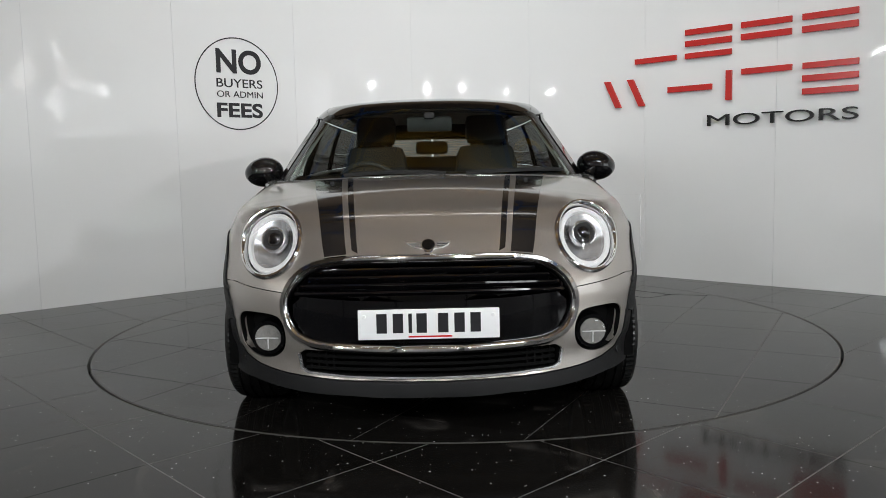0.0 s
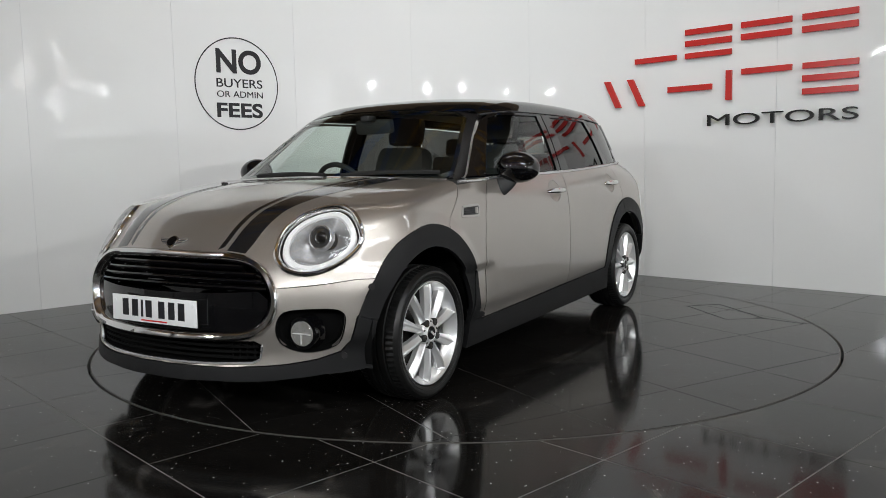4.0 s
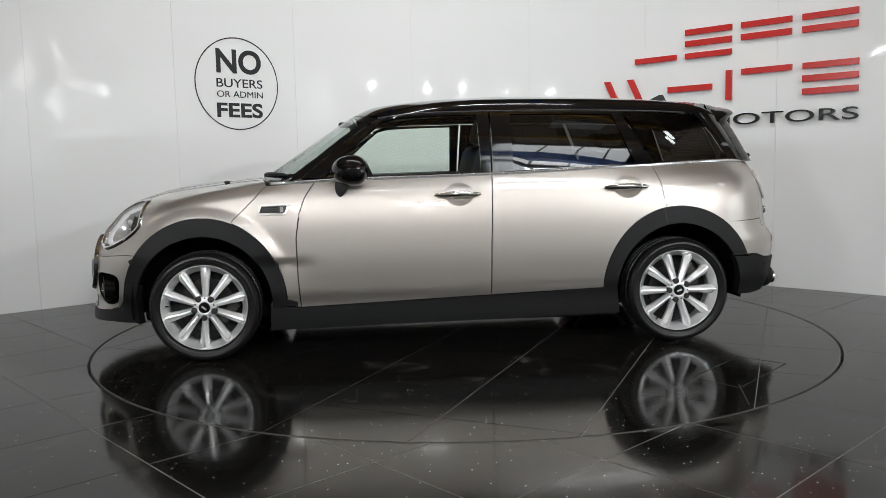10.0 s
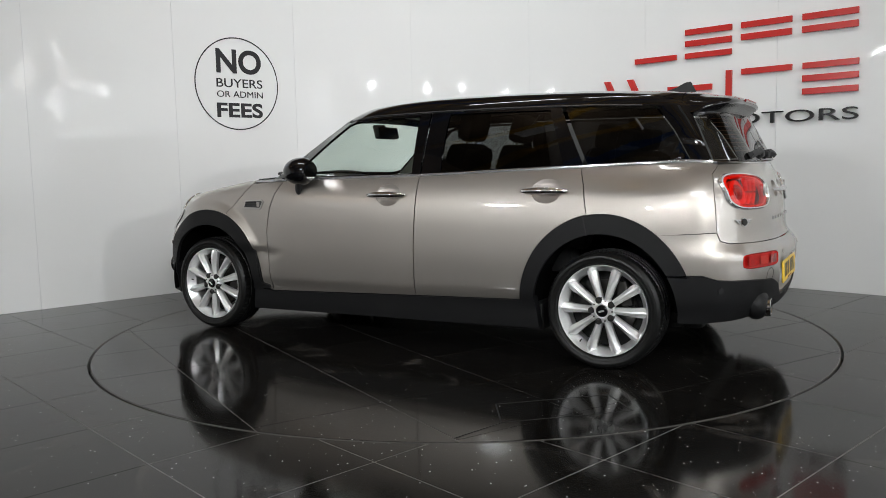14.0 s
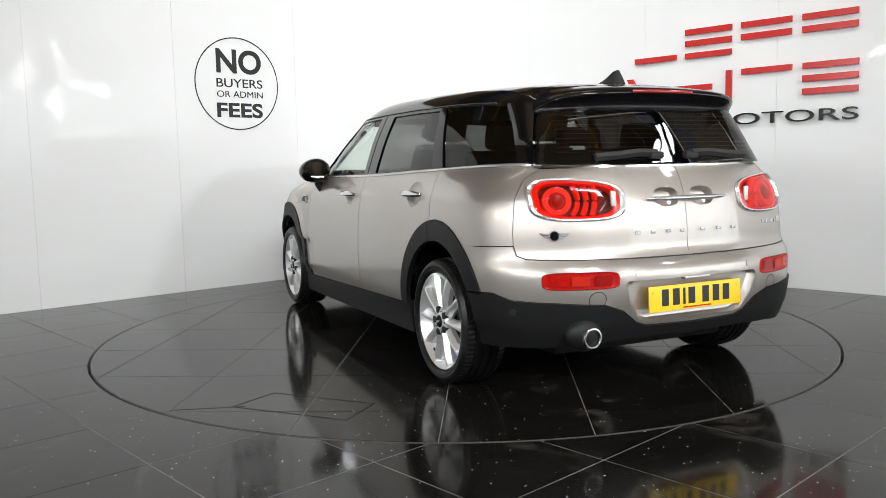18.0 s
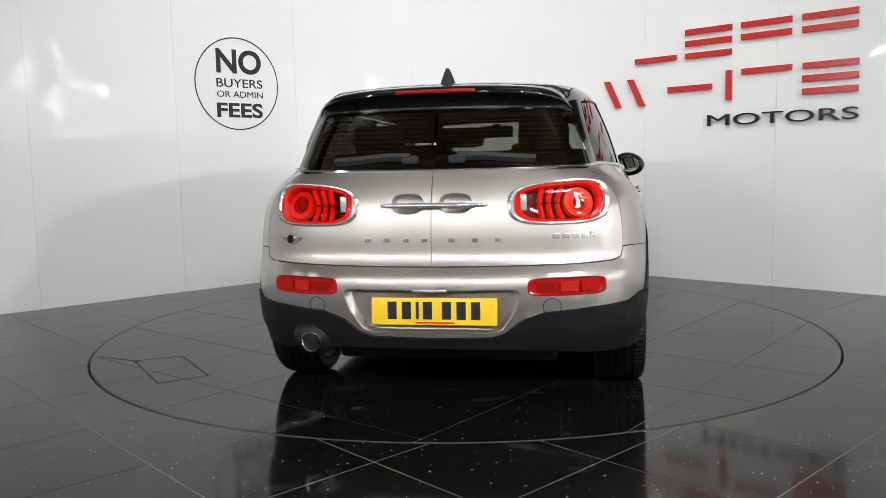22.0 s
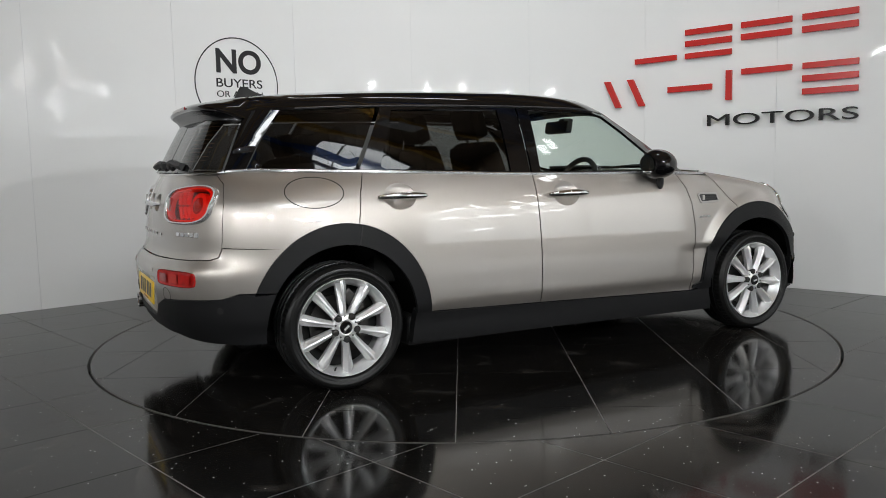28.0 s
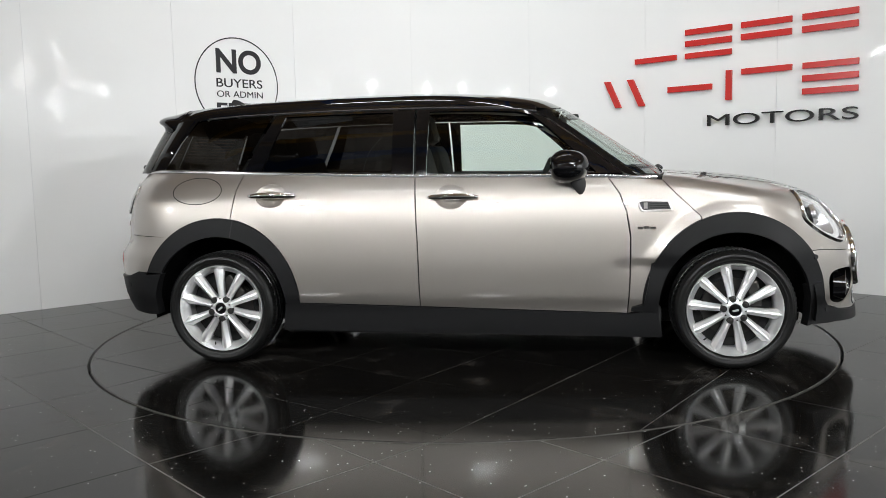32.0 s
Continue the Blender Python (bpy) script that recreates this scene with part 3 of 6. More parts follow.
def smax(a, b, k):
    h = np.maximum(k - np.abs(a - b), 0) / k
    return np.maximum(a, b) + h * h * k * 0.25


def hood_z(x, y):
    c = ip(x, [0.7, 0.78, 0.9, 0.98, 1.05, 1.2, 1.4, 1.55, 1.67, 1.76, 1.85, 1.93, 2.0, 2.06, 2.12], [1.14, 1.07, 1.01, 1.0, 0.999, 0.99, 0.972, 0.952, 0.925, 0.897, 0.862, 0.812, 0.757, 0.69, 0.56])
    crown = ip(x, [0.78, 0.98, 1.2, 1.5], [0.0, 0.016, 0.03, 0.048])
    return c - crown * (np.abs(y) / 0.65) ** 2


def body_f(p):
    """Below zero inside the lower body."""
    x, y, z = p[:, 0], np.abs(p[:, 1]), p[:, 2]
    w = ip(z, [0.1, 0.16, 0.22, 0.28, 0.325, 0.355, 0.4, 0.55, 0.7, 0.8, 0.88, 0.95, 1.0, 1.06], [0.82, 0.85, 0.86, 0.864, 0.872, 0.8855, 0.8915, 0.898, 0.894, 0.886, 0.872, 0.85, 0.828, 0.8])
    w = w - 0.010 * ((x + 0.05) / 1.9) ** 2 + ip(z, [0.75, 0.92], [1, 0]) * (0.002 * np.exp(-((x - WB) / 0.38) ** 2) + 0.004 * np.exp(-((x + WB + 0.15) / 0.42) ** 2))
    # flared lip over the front arch, and the crease that fades into the door
    ra = np.sqrt(((x - WB) / 0.447) ** 2 + ((z - 0.312) / 0.478) ** 2)
    w = w + (0.018 * np.clip((1.125 - ra) / 0.115, 0, 1) - 0.014 * np.exp(-((x - WB) / 0.42) ** 4)) * ip(z, [0.5, 0.6], [0, 1])
    w = w - 0.014 * ip(z, [0.34, 0.5, 0.536, 0.552], [0, 0.8, 1, 0]) * ip(x, [0.70, 0.88, 1.1, 1.2], [0, 1, 1, 0])
    w = w - ip(z, [0.89, 0.97, 1.035], [0, 0.35, 1]) * ip(-x, [0.8, 1.0, 1.3, 1.5, 1.63, 1.73, 1.8, 2.0], [0, 0.008, 0.032, 0.06, 0.082, 0.09, 0.08, 0.06])
    xf = ip(z, [0.1, 0.16, 0.2, 0.26, 0.32, 0.42, 0.55, 0.62, 0.70, 0.745, 0.80, 0.86, 0.92, 1.0], [2.04, 2.11, 2.125, 2.115, 2.105, 2.112, 2.105, 2.085, 2.045, 2.005, 1.955, 1.88, 1.79, 1.66])
    xr = ip(z, [0.15, 0.22, 0.3, 0.4, 0.52, 0.57, 0.60, 0.64, 0.68, 0.75, 0.88, 0.95, 1.0, 1.06], [1.86, 1.99, 2.07, 2.10, 2.118, 2.118, 2.108, 2.072, 2.056, 2.053, 2.035, 2.01, 1.985, 1.95])
    nf = ip(z, [0.3, 0.6, 0.75, 0.9], [2.12, 2.1, 1.92, 1.94])
    x0f, x0r = ip(z, [0.3, 0.55, 0.75, 1.0], [1.48, 1.47, 1.42, 1.42]), 1.52
    a = np.maximum(x - x0f, 0) / (xf - x0f)
    b = np.maximum(-x - x0r, 0) / (xr - x0r)
    yy = y / w
    front = (a ** nf + yy ** nf) ** (1 / nf)
    nr = ip(z, [0.3, 0.6, 0.8], [2.8, 2.75, 2.7])
    rear = (b ** nr + yy ** nr) ** (1 / nr)
    side = np.where(x > 0, front, rear) - 1
    return smax(side * 0.88, z - hood_z(x, y), 0.07)


ROOF_X = [-2.0, -1.82, -1.48, -1.07, -0.67, -0.31, -0.08, 0.22, 0.39, 0.52, 0.7]
ROOF_Z = [1.345, 1.385, 1.428, 1.452, 1.463, 1.466, 1.459, 1.435, 1.41, 1.382, 1.33]


def cabin_f(p):
    """Below zero inside the glasshouse."""
    x, y, z = p[:, 0], np.abs(p[:, 1]), p[:, 2]
    w = ip(z, [0.9, 0.98, 1.05, 1.2, 1.34, 1.45], [0.856, 0.832, 0.81, 0.756, 0.69, 0.63])
    w = w - 0.145 * np.clip((-x - 0.2) / 1.5, 0, 0.975) ** 3.5
    xf = ip(z, [0.9, 0.98, 1.1, 1.25, 1.35, 1.45], [1.20, 1.085, 0.90, 0.675, 0.525, 0.37])
    xr = ip(z, [0.9, 1.03, 1.2, 1.33, 1.45], [2.06, 1.975, 1.885, 1.815, 1.75])
    x0f = xf - 0.75
    a = np.maximum(x - x0f, 0) / 0.75
    b = np.maximum(-x - 1.3, 0) / (xr - 1.3)
    yy = y / w
    front = (a ** 3.2 + yy ** 3.2) ** (1 / 3.2)
    rear = (b ** 5.0 + yy ** 5.0) ** (1 / 5.0)
    side = np.where(x > -0.4, front, rear) - 1
    roof = z - ip(x, ROOF_X, ROOF_Z) + 0.042 * (y / 0.6) ** 2.5
    return smax(side * 0.75, roof, 0.055)


def solve(f, o, d, lo, hi):
    """Distance along each ray at which the form is left (inside at lo, outside at hi)."""
    a, b = np.full(len(o), lo), np.full(len(o), hi)
    for _ in range(34):
        m = (a + b) / 2
        out = f(o + d * m[:, None]) > 0
        b, a = np.where(out, m, b), np.where(out, a, m)
    return (a + b) / 2


def grad(f, p):
    e = 2e-3
    g = np.stack([f(p + np.eye(3)[k] * e) - f(p - np.eye(3)[k] * e) for k in range(3)], 1)
    return g / np.maximum(np.linalg.norm(g, axis=1), 1e-9)[:, None]


class Side:
    """Flat chart seen from the car's left: (x, z)."""
    def __init__(self, f):
        self.f = f

    def flat(self, p):
        return p[:, [0, 2]]

    def lift(self, q):
        o = np.stack([q[:, 0], np.zeros(len(q)), q[:, 1]], 1)
        d = np.tile((0.0, 1.0, 0.0), (len(q), 1))
        return o + d * solve(self.f, o, d, 0.0, 1.3)[:, None]


class Top:
    def __init__(self, f, z0):
        self.f, self.z0 = f, z0

    def flat(self, p):
        return p[:, :2]

    def lift(self, q):
        o = np.stack([q[:, 0], q[:, 1], np.full(len(q), self.z0)], 1)
        d = np.tile((0.0, 0.0, 1.0), (len(q), 1))
        return o + d * solve(self.f, o, d, 0.0, 1.5)[:, None]


class Fan:
    """Chart of the rays from one point, wide enough for a whole nose or tail."""
    def __init__(self, f, origin, axis):
        self.f, self.o = f, np.array(origin, float)
        self.a = np.array(axis, float) / np.linalg.norm(axis)
        self.e1 = np.cross((0, 0, 1), self.a)
        self.e1 /= np.linalg.norm(self.e1)
        self.e2 = np.cross(self.a, self.e1)

    def flat(self, p):
        d = p - self.o
        d = d / np.linalg.norm(d, axis=1)[:, None]
        k = 2 / (1 + d @ self.a)
        return np.stack([(d @ self.e1) * k, (d @ self.e2) * k], 1)

    def lift(self, q):
        r2 = (q ** 2).sum(1) / 4
        d = (q[:, :1] * self.e1 + q[:, 1:] * self.e2 + (1 - r2)[:, None] * self.a) / (1 + r2)[:, None]
        o = np.tile(self.o, (len(q), 1))
        return o + d * solve(self.f, o, d, 0.02, 2.2)[:, None]


SIDE, NOSE, TAIL = Side(body_f), Fan(body_f, (1.1, 0, 0.55), (1, 0, 0.45)), Fan(body_f, (-1.15, 0, 0.62), (-1, 0, 0))
CSIDE, CFRONT, CTAIL, CTOP = Side(cabin_f), Fan(cabin_f, (0.0, 0, 1.0), (1, 0, 0.6)), Fan(cabin_f, (-1.2, 0, 1.1), (-1, 0, 0)), Top(cabin_f, 1.1)


def front_pts(f, yz):
    """Points on the form as seen from ahead."""
    q = np.array(yz, float)
    o = np.stack([np.full(len(q), 1.0), q[:, 0], q[:, 1]], 1)
    d = np.tile((1.0, 0.0, 0.0), (len(q), 1))
    return o + d * solve(f, o, d, 0.0, 1.6)[:, None]


def rear_pts(f, yz):
    q = np.array(yz, float)
    o = np.stack([np.full(len(q), -1.0), q[:, 0], q[:, 1]], 1)
    d = np.tile((-1.0, 0.0, 0.0), (len(q), 1))
    return o + d * solve(f, o, d, 0.0, 1.6)[:, None]


def side_pts(f, xz, s=1):
    p = Side(f).lift(np.array(xz, float))
    p[:, 1] *= s
    return p


def top_pts(f, xy, z0=0.6):
    return Top(f, z0).lift(np.array(xy, float))


def panel(name, chart, loops, material, parent, label="", spacing=0.035, gap=0.003, lip=0.014, off=0.0, mirror=False, thick=0.0):
    """A shell panel on the form: loops of 3D points (outline, then holes), with a turned-in edge. mirror: for the car's right side."""
    fl = []
    for i, lp in enumerate(loops):
        q = chart.flat(np.array(lp, float))
        fl.append(inset(q, gap if i == 0 else -gap))
    vs, fs, be = fill(fl, spacing)
    p = chart.lift(vs)
    n = grad(chart.f, p)
    p = p + n * off
    tri = np.cross(p[fs[:, 1]] - p[fs[:, 0]], p[fs[:, 2]] - p[fs[:, 0]])
    flip = (tri * n[fs[:, 0]]).sum(1) < 0
    fs = np.where(flip[:, None], fs[:, ::-1], fs)
    edge = sorted({v for e in be for v in e})
    idx = {v: i for i, v in enumerate(edge)}
    k, m = len(p), len(edge)
    v3 = np.vstack([p, p[edge], p[edge] - n[edge] * lip])
    f3 = [tuple(int(i) for i in f) for f in fs]
    good = {}
    for f in f3:
        for a, b in ((f[0], f[1]), (f[1], f[2]), (f[2], f[0])):
            good[(a, b)] = 1
    for a, b in be:
        if (a, b) not in good:
            a, b = b, a
        f3.append((k + idx[b], k + idx[a], k + m + idx[a], k + m + idx[b]))
    if mirror:
        v3 = v3 * np.array((1, -1, 1))
        f3 = [f[::-1] for f in f3]
    return make(name, v3, f3, material, parent, label, smooth=True, sharp=50)


def ribbon(name, pts, profile, f, material, parent, label="", closed=False, mirror=False):
    """A moulding along a line on the form. profile: (across, out) pairs, a closed outline."""
    p = np.array(pts, float)
    n = grad(f, p)
    t = (np.roll(p, -1, 0) - np.roll(p, 1, 0)) if closed else np.gradient(p, axis=0)
    t /= np.maximum(np.linalg.norm(t, axis=1), 1e-9)[:, None]
    s = np.cross(n, t)
    k, m = len(p), len(profile)
    v, fs = [], []
    for i in range(k):
        for a, b in profile:
            v.append(p[i] + s[i] * a + n[i] * b)
    for i in range(k if closed else k - 1):
        j = (i + 1) % k
        for q in range(m):
            r = (q + 1) % m
            fs.append((i * m + q, j * m + q, j * m + r, i * m + r))
    if not closed:
        fs += [tuple(range(m))[::-1], tuple((k - 1) * m + q for q in range(m))]
    v = np.array(v)
    if mirror:
        v = v * np.array((1, -1, 1))
    bm = bmesh.new()
    bv = [bm.verts.new(q) for q in v]
    for q in fs:
        try:
            bm.faces.new([bv[i] for i in q])
        except ValueError:
            pass
    return part(name, bm, material, parent, label, smooth=True, sharp=45)


def ring_between(name, loops, material, parent, label="", mirror=False, cap=None, sharp=35):
    """A surface through a row of closed 3D loops with the same number of points; cap: closes the last one."""
    m = len(loops[0])
    v = np.vstack(loops)
    if mirror:
        v = v * np.array((1, -1, 1))
    fs = []
    for k in range(len(loops) - 1):
        for i in range(m):
            j = (i + 1) % m
            fs.append((k * m + i, k * m + j, k * m + m + j, k * m + m + i))
    if cap:
        fs.append(tuple((len(loops) - 1) * m + i for i in range(m)))
    bm = bmesh.new()
    bv = [bm.verts.new(q) for q in v]
    for q in fs:
        bm.faces.new([bv[i] for i in q])
    return part(name, bm, material, parent, label, smooth=True, sharp=sharp)


def arch(x0, a, b, deg0, deg1, n=24):
    """Points of a wheel-arch curve; 0 degrees points forwards, 90 up."""
    return [(x0 + a * math.cos(radians(d)), ARCH_Z + b * math.sin(radians(d))) for d in np.linspace(deg0, deg1, n)]
# ---- the car ----
car = tagged(new("car"), "silver-beige metallic estate car with black roof and bonnet stripes", "car")


def cp(ob):
    ob.location = (CX, CY, 0)
    return ob


def flipy(pts):
    p = np.array(pts, float)[::-1].copy()
    p[:, 1] *= -1
    return p


def ell(cy, cz, a, b, lean=0.0, n=48, power=2.0):
    out = []
    for i in range(n):
        t = 2 * math.pi * i / n
        c, s = math.cos(t), math.sin(t)
        c, s = math.copysign(abs(c) ** (2 / power), c), math.copysign(abs(s) ** (2 / power), s)
        out.append((cy + a * c + lean * s, cz + b * s))
    return np.array(out)


OA, OB, IA, IB = 0.447, 0.478, 0.368, 0.378
HEADLAMP = ell(0.637, 0.753, 0.138, 0.133, -0.012)
GRILLE_H = [(0.0, 0.701), (0.25, 0.698), (0.38, 0.689), (0.46, 0.665), (0.52, 0.618), (0.555, 0.55), (0.55, 0.48), (0.515, 0.42), (0.45, 0.388), (0.36, 0.378), (0.15, 0.372), (0.0, 0.372)]
GRILLE = np.array(GRILLE_H + [(-y, z) for y, z in GRILLE_H[-2:0:-1]])
LOWER_H = [(0.0, 0.352), (0.3, 0.355), (0.475, 0.360), (0.502, 0.345), (0.492, 0.288), (0.465, 0.274), (0.3, 0.267), (0.0, 0.265)]
LOWER = np.array(LOWER_H + [(-y, z) for y, z in LOWER_H[-2:0:-1]])
FOGBOX = np.array([(0.556, 0.40), (0.568, 0.455), (0.605, 0.483), (0.72, 0.485), (0.762, 0.47), (0.772, 0.43), (0.755, 0.355), (0.72, 0.322), (0.66, 0.310), (0.605, 0.322), (0.568, 0.352)])


HOLLOW = ell(0.1, 0.890, 0.066, 0.041, 0.0, 40, 2.6)
PLATE_BAY = np.array([(-0.35, 0.545), (0.35, 0.545), (0.365, 0.53), (0.34, 0.45), (0.29, 0.378), (0.25, 0.364), (-0.25, 0.364), (-0.29, 0.378), (-0.34, 0.45), (-0.365, 0.53)])


def tail_lamp_outline():
    """Rounded outline, taller to the outer end."""
    q = ell(0.515, 0.886, 0.198, 0.086, 0.0, 48, 3.2)
    q[:, 1] += np.maximum(q[:, 1] - 0.886, 0) * (q[:, 0] - 0.515) * 0.95
    return q


def cup_loop(x, z):
    return side_pts(body_f, [(x + a - 0.01, z + b) for a, b in ell(0, 0, 0.08, 0.06, 0, 36)])


def car_shell():
    for mir in (False, True):
        # doors, wing and rear quarter on each flank
        d_front = [(0.72, 0.97), (0.775, 0.89), (0.808, 0.80), (0.828, 0.67), (0.825, 0.45), (0.815, 0.283), (-0.243, 0.315), (-0.247, 0.6), (-0.262, 0.988)]
        top = [(x, belt(x)) for x in (-0.1, 0.1, 0.3, 0.5, 0.65)]
        fd = panel("front_door", SIDE, [side_pts(body_f, dense(d_front + top, 0.03)), cup_loop(-0.062, 0.884)], M["paint"], car, "metallic front door panel", mirror=mir, spacing=0.026)
        d_rear = [(-0.262, 0.988), (-0.247, 0.6), (-0.243, 0.315), (-0.895, 0.333)] + arch(-WB, OA, OB, 8, 80, 20) + [(-1.243, 0.86), (-1.232, 0.93), (-1.2, belt(-1.2))]
        top = [(x, belt(x)) for x in (-1.0, -0.8, -0.6, -0.4)]
        rd = panel("rear_door", SIDE, [side_pts(body_f, dense(d_rear + top, 0.03)), cup_loop(-1.025, 0.903)], M["paint"], car, "metallic rear door panel", mirror=mir)
        wing = [(0.985, 0.955), (1.05, 0.885), (1.165, 0.775)] + arch(WB, OA, OB, 112, 182, 20) + [(0.815, 0.283), (0.825, 0.45), (0.828, 0.67), (0.808, 0.80), (0.775, 0.89), (0.72, 0.968), (0.85, 0.963)]
        wg = panel("front_wing", SIDE, [side_pts(body_f, dense(wing, 0.025))], M["paint"], car, mirror=mir, spacing=0.02)
        TG = [(0.0, 1.022), (0.3, 1.022), (0.52, 1.022), (0.62, 1.021), (0.695, 0.98), (0.752, 0.90), (0.77, 0.80), (0.775, 0.74), (0.775, 0.70), (0.767, 0.66), (0.735, 0.646), (0.6, 0.641), (0.3, 0.637), (0.0, 0.635)]
        tg3 = rear_pts(body_f, TG)
        quarter = [tuple(p) for p in side_pts(body_f, [(-1.2, belt(-1.2)), (-1.232, 0.93), (-1.243, 0.86)] + arch(-WB, OA, OB, 80, 128, 14) + [(-1.72, 0.6945)])]
        quarter += [tuple(p) for p in tg3[8:2:-1]] + [tuple(p) for p in side_pts(body_f, [(-1.79, 1.034), (-1.6, 1.031), (-1.4, 1.024)])]
        qp = panel("rear_quarter", Fan(body_f, (-1.3, 0, 0.7), (-0.75, 1, 0)), [dense(quarter, 0.03)], M["paint"], car, mirror=mir, gap=0.0016)
        tail = [tuple(p) for p in tg3]
        tl = rear_pts(body_f, tail_lamp_outline())
        tgp = panel("tailgate_door", TAIL, [dense(tail, 0.025), tl, rear_pts(body_f, HOLLOW)], M["paint"], car, "metallic side-hinged tailgate door", mirror=mir, spacing=0.024, gap=0.0016)
        for ob in (fd, rd, wg, qp, tgp):
            cp(ob)
        # plastic arch trims and sills, standing proud
        fa = arch(WB, OA, OB, 16, 184, 40) + arch(WB, IA, IB, 186, 17, 40)
        cp(panel("arch_trim", SIDE, [side_pts(body_f, dense(fa, 0.03))], M["cladding"], car, "dark grey plastic wheel-arch trim", off=0.007, lip=0.022, mirror=mir, gap=0.001))
        ra = arch(-WB, OA, OB, -4, 157, 40) + arch(-WB, IA, IB, 151, -6, 40)
        cp(panel("arch_trim", SIDE, [side_pts(body_f, dense(ra, 0.03))], M["cladding"], car, "dark grey plastic wheel-arch trim", off=0.007, lip=0.022, mirror=mir, gap=0.001))
        sl = [(0.99, 0.16), (0.965, 0.28), (0.885, 0.292), (0.815, 0.282), (-0.243, 0.314), (-0.97, 0.336), (-0.99, 0.185)]
        cp(panel("sill", SIDE, [side_pts(body_f, dense(sl, 0.03))], M["cladding"], car, "dark grey plastic sill", off=0.008, lip=0.05, mirror=mir, gap=0.001))
        seam = side_pts(body_f, [(-WB + r * math.cos(radians(78)), ARCH_Z + r * 1.05 * math.sin(radians(78))) for r in np.linspace(0.365, 0.452, 8)])
        cp(ribbon("trim_seam", seam, [(-0.003, 0.002), (-0.003, 0.0085), (0.003, 0.0085), (0.003, 0.002)], body_f, M["gap"], car, mirror=mir))
        # chrome belt strip
        xs = np.linspace(0.96, -1.73, 60)
        bl = side_pts(body_f, [(x, belt(x) + 0.004) for x in xs])
        end = rear_pts(body_f, [(0.612, 1.033)])[0]
        turn = bl[-1] + (end - bl[-1]) * np.linspace(0.08, 1, 14)[:, None]
        hub = np.array((-1.35, 0.2, 0))
        ray = (turn - hub) * (1, 1, 0)
        ray /= np.linalg.norm(ray, axis=1)[:, None]
        foot = hub * (1, 1, 0) + turn * (0, 0, 1)
        bl = np.vstack([bl, foot + ray * solve(body_f, foot, ray, 0.1, 1.2)[:, None]])
        cp(ribbon("belt_strip", bl, [(-0.007, -0.004), (-0.007, 0.007), (0.0, 0.011), (0.007, 0.007), (0.007, -0.004)], body_f, M["bright"], car, "chrome belt strip", mirror=mir))

    # clamshell bonnet with the lamp openings
    side_l = [(0.985, 0.955), (1.05, 0.885), (1.165, 0.775)] + arch(WB, OA, OB, 112, 36, 20)
    left = [tuple(p) for p in side_pts(body_f, side_l)] + [tuple(p) for p in front_pts(body_f, [(0.80, 0.595), (0.70, 0.583), (0.60, 0.575), (0.553, 0.572)])]
    gl = [tuple(p) for p in front_pts(body_f, [(y, z + 0.006) for y, z in [(0.535, 0.60), (0.52, 0.628), (0.46, 0.673), (0.38, 0.697), (0.25, 0.706), (0.0, 0.709)]])]
    cowl = [tuple(p) for p in top_pts(body_f, [(1.055, 0.0), (1.05, 0.3), (1.03, 0.55), (1.005, 0.72)])]
    half = left + gl
    outline = half + [tuple(q) for q in flipy(half)[1:]] + [tuple(q) for q in flipy(cowl)[0:]] + cowl[1:]
    hl = front_pts(body_f, HEADLAMP)
    cp(panel("bonnet", NOSE, [dense(outline, 0.03), hl, flipy(hl)], M["paint"], car, "metallic clamshell bonnet", spacing=0.022, gap=0.002))
    # front bumper skin with its openings
    bl_side = [tuple(p) for p in front_pts(body_f, [(0.553, 0.572), (0.60, 0.575), (0.70, 0.583), (0.80, 0.595)])] + [tuple(p) for p in side_pts(body_f, arch(WB, OA, OB, 36, 26, 4))]
    bl_side += [tuple(p) for p in front_pts(body_f, [(0.825, 0.47), (0.80, 0.445), (0.792, 0.40), (0.778, 0.35), (0.745, 0.307), (0.68, 0.282), (0.58, 0.266), (0.45, 0.258), (0.2, 0.254), (0.0, 0.253)])]
    gr_half = [tuple(p) for p in front_pts(body_f, [(y, z) for y, z in [(0.0, 0.366), (0.36, 0.372), (0.455, 0.382), (0.522, 0.415), (0.558, 0.48), (0.563, 0.55)]])]
    half = gr_half + bl_side
    outline = half + [tuple(q) for q in flipy(half)[1:-1]]
    lg = front_pts(body_f, LOWER)
    fg = front_pts(body_f, dense(FOGBOX, 0.02, curve=True))
    cp(panel("front_bumper", NOSE, [dense(outline, 0.025), lg, fg, flipy(fg)], M["paint"], car, "metallic front bumper skin", spacing=0.03, gap=0.002, lip=0.03))
    # lower black lip
    up = [(0.0, 0.251), (0.2, 0.252), (0.45, 0.256), (0.58, 0.264), (0.68, 0.280), (0.747, 0.305), (0.780, 0.349), (0.794, 0.40), (0.802, 0.446), (0.826, 0.471)]
    lo = [(1.755, 0.44)] + arch(WB, IA, IB, 17, -15, 8)
    lip_l = [tuple(p) for p in front_pts(body_f, up)] + [tuple(p) for p in side_pts(body_f, lo)] + [tuple(p) for p in front_pts(body_f, [(0.80, 0.222), (0.70, 0.218), (0.6, 0.208), (0.3, 0.198), (0.0, 0.195)])]
    outline = lip_l + [tuple(q) for q in flipy(lip_l)[1:-1]]
    cp(panel("front_lip", NOSE, [dense(outline, 0.025)], M["cladding"], car, "dark grey plastic lower bumper lip", spacing=0.03, gap=0.001, lip=0.05, off=0.004))

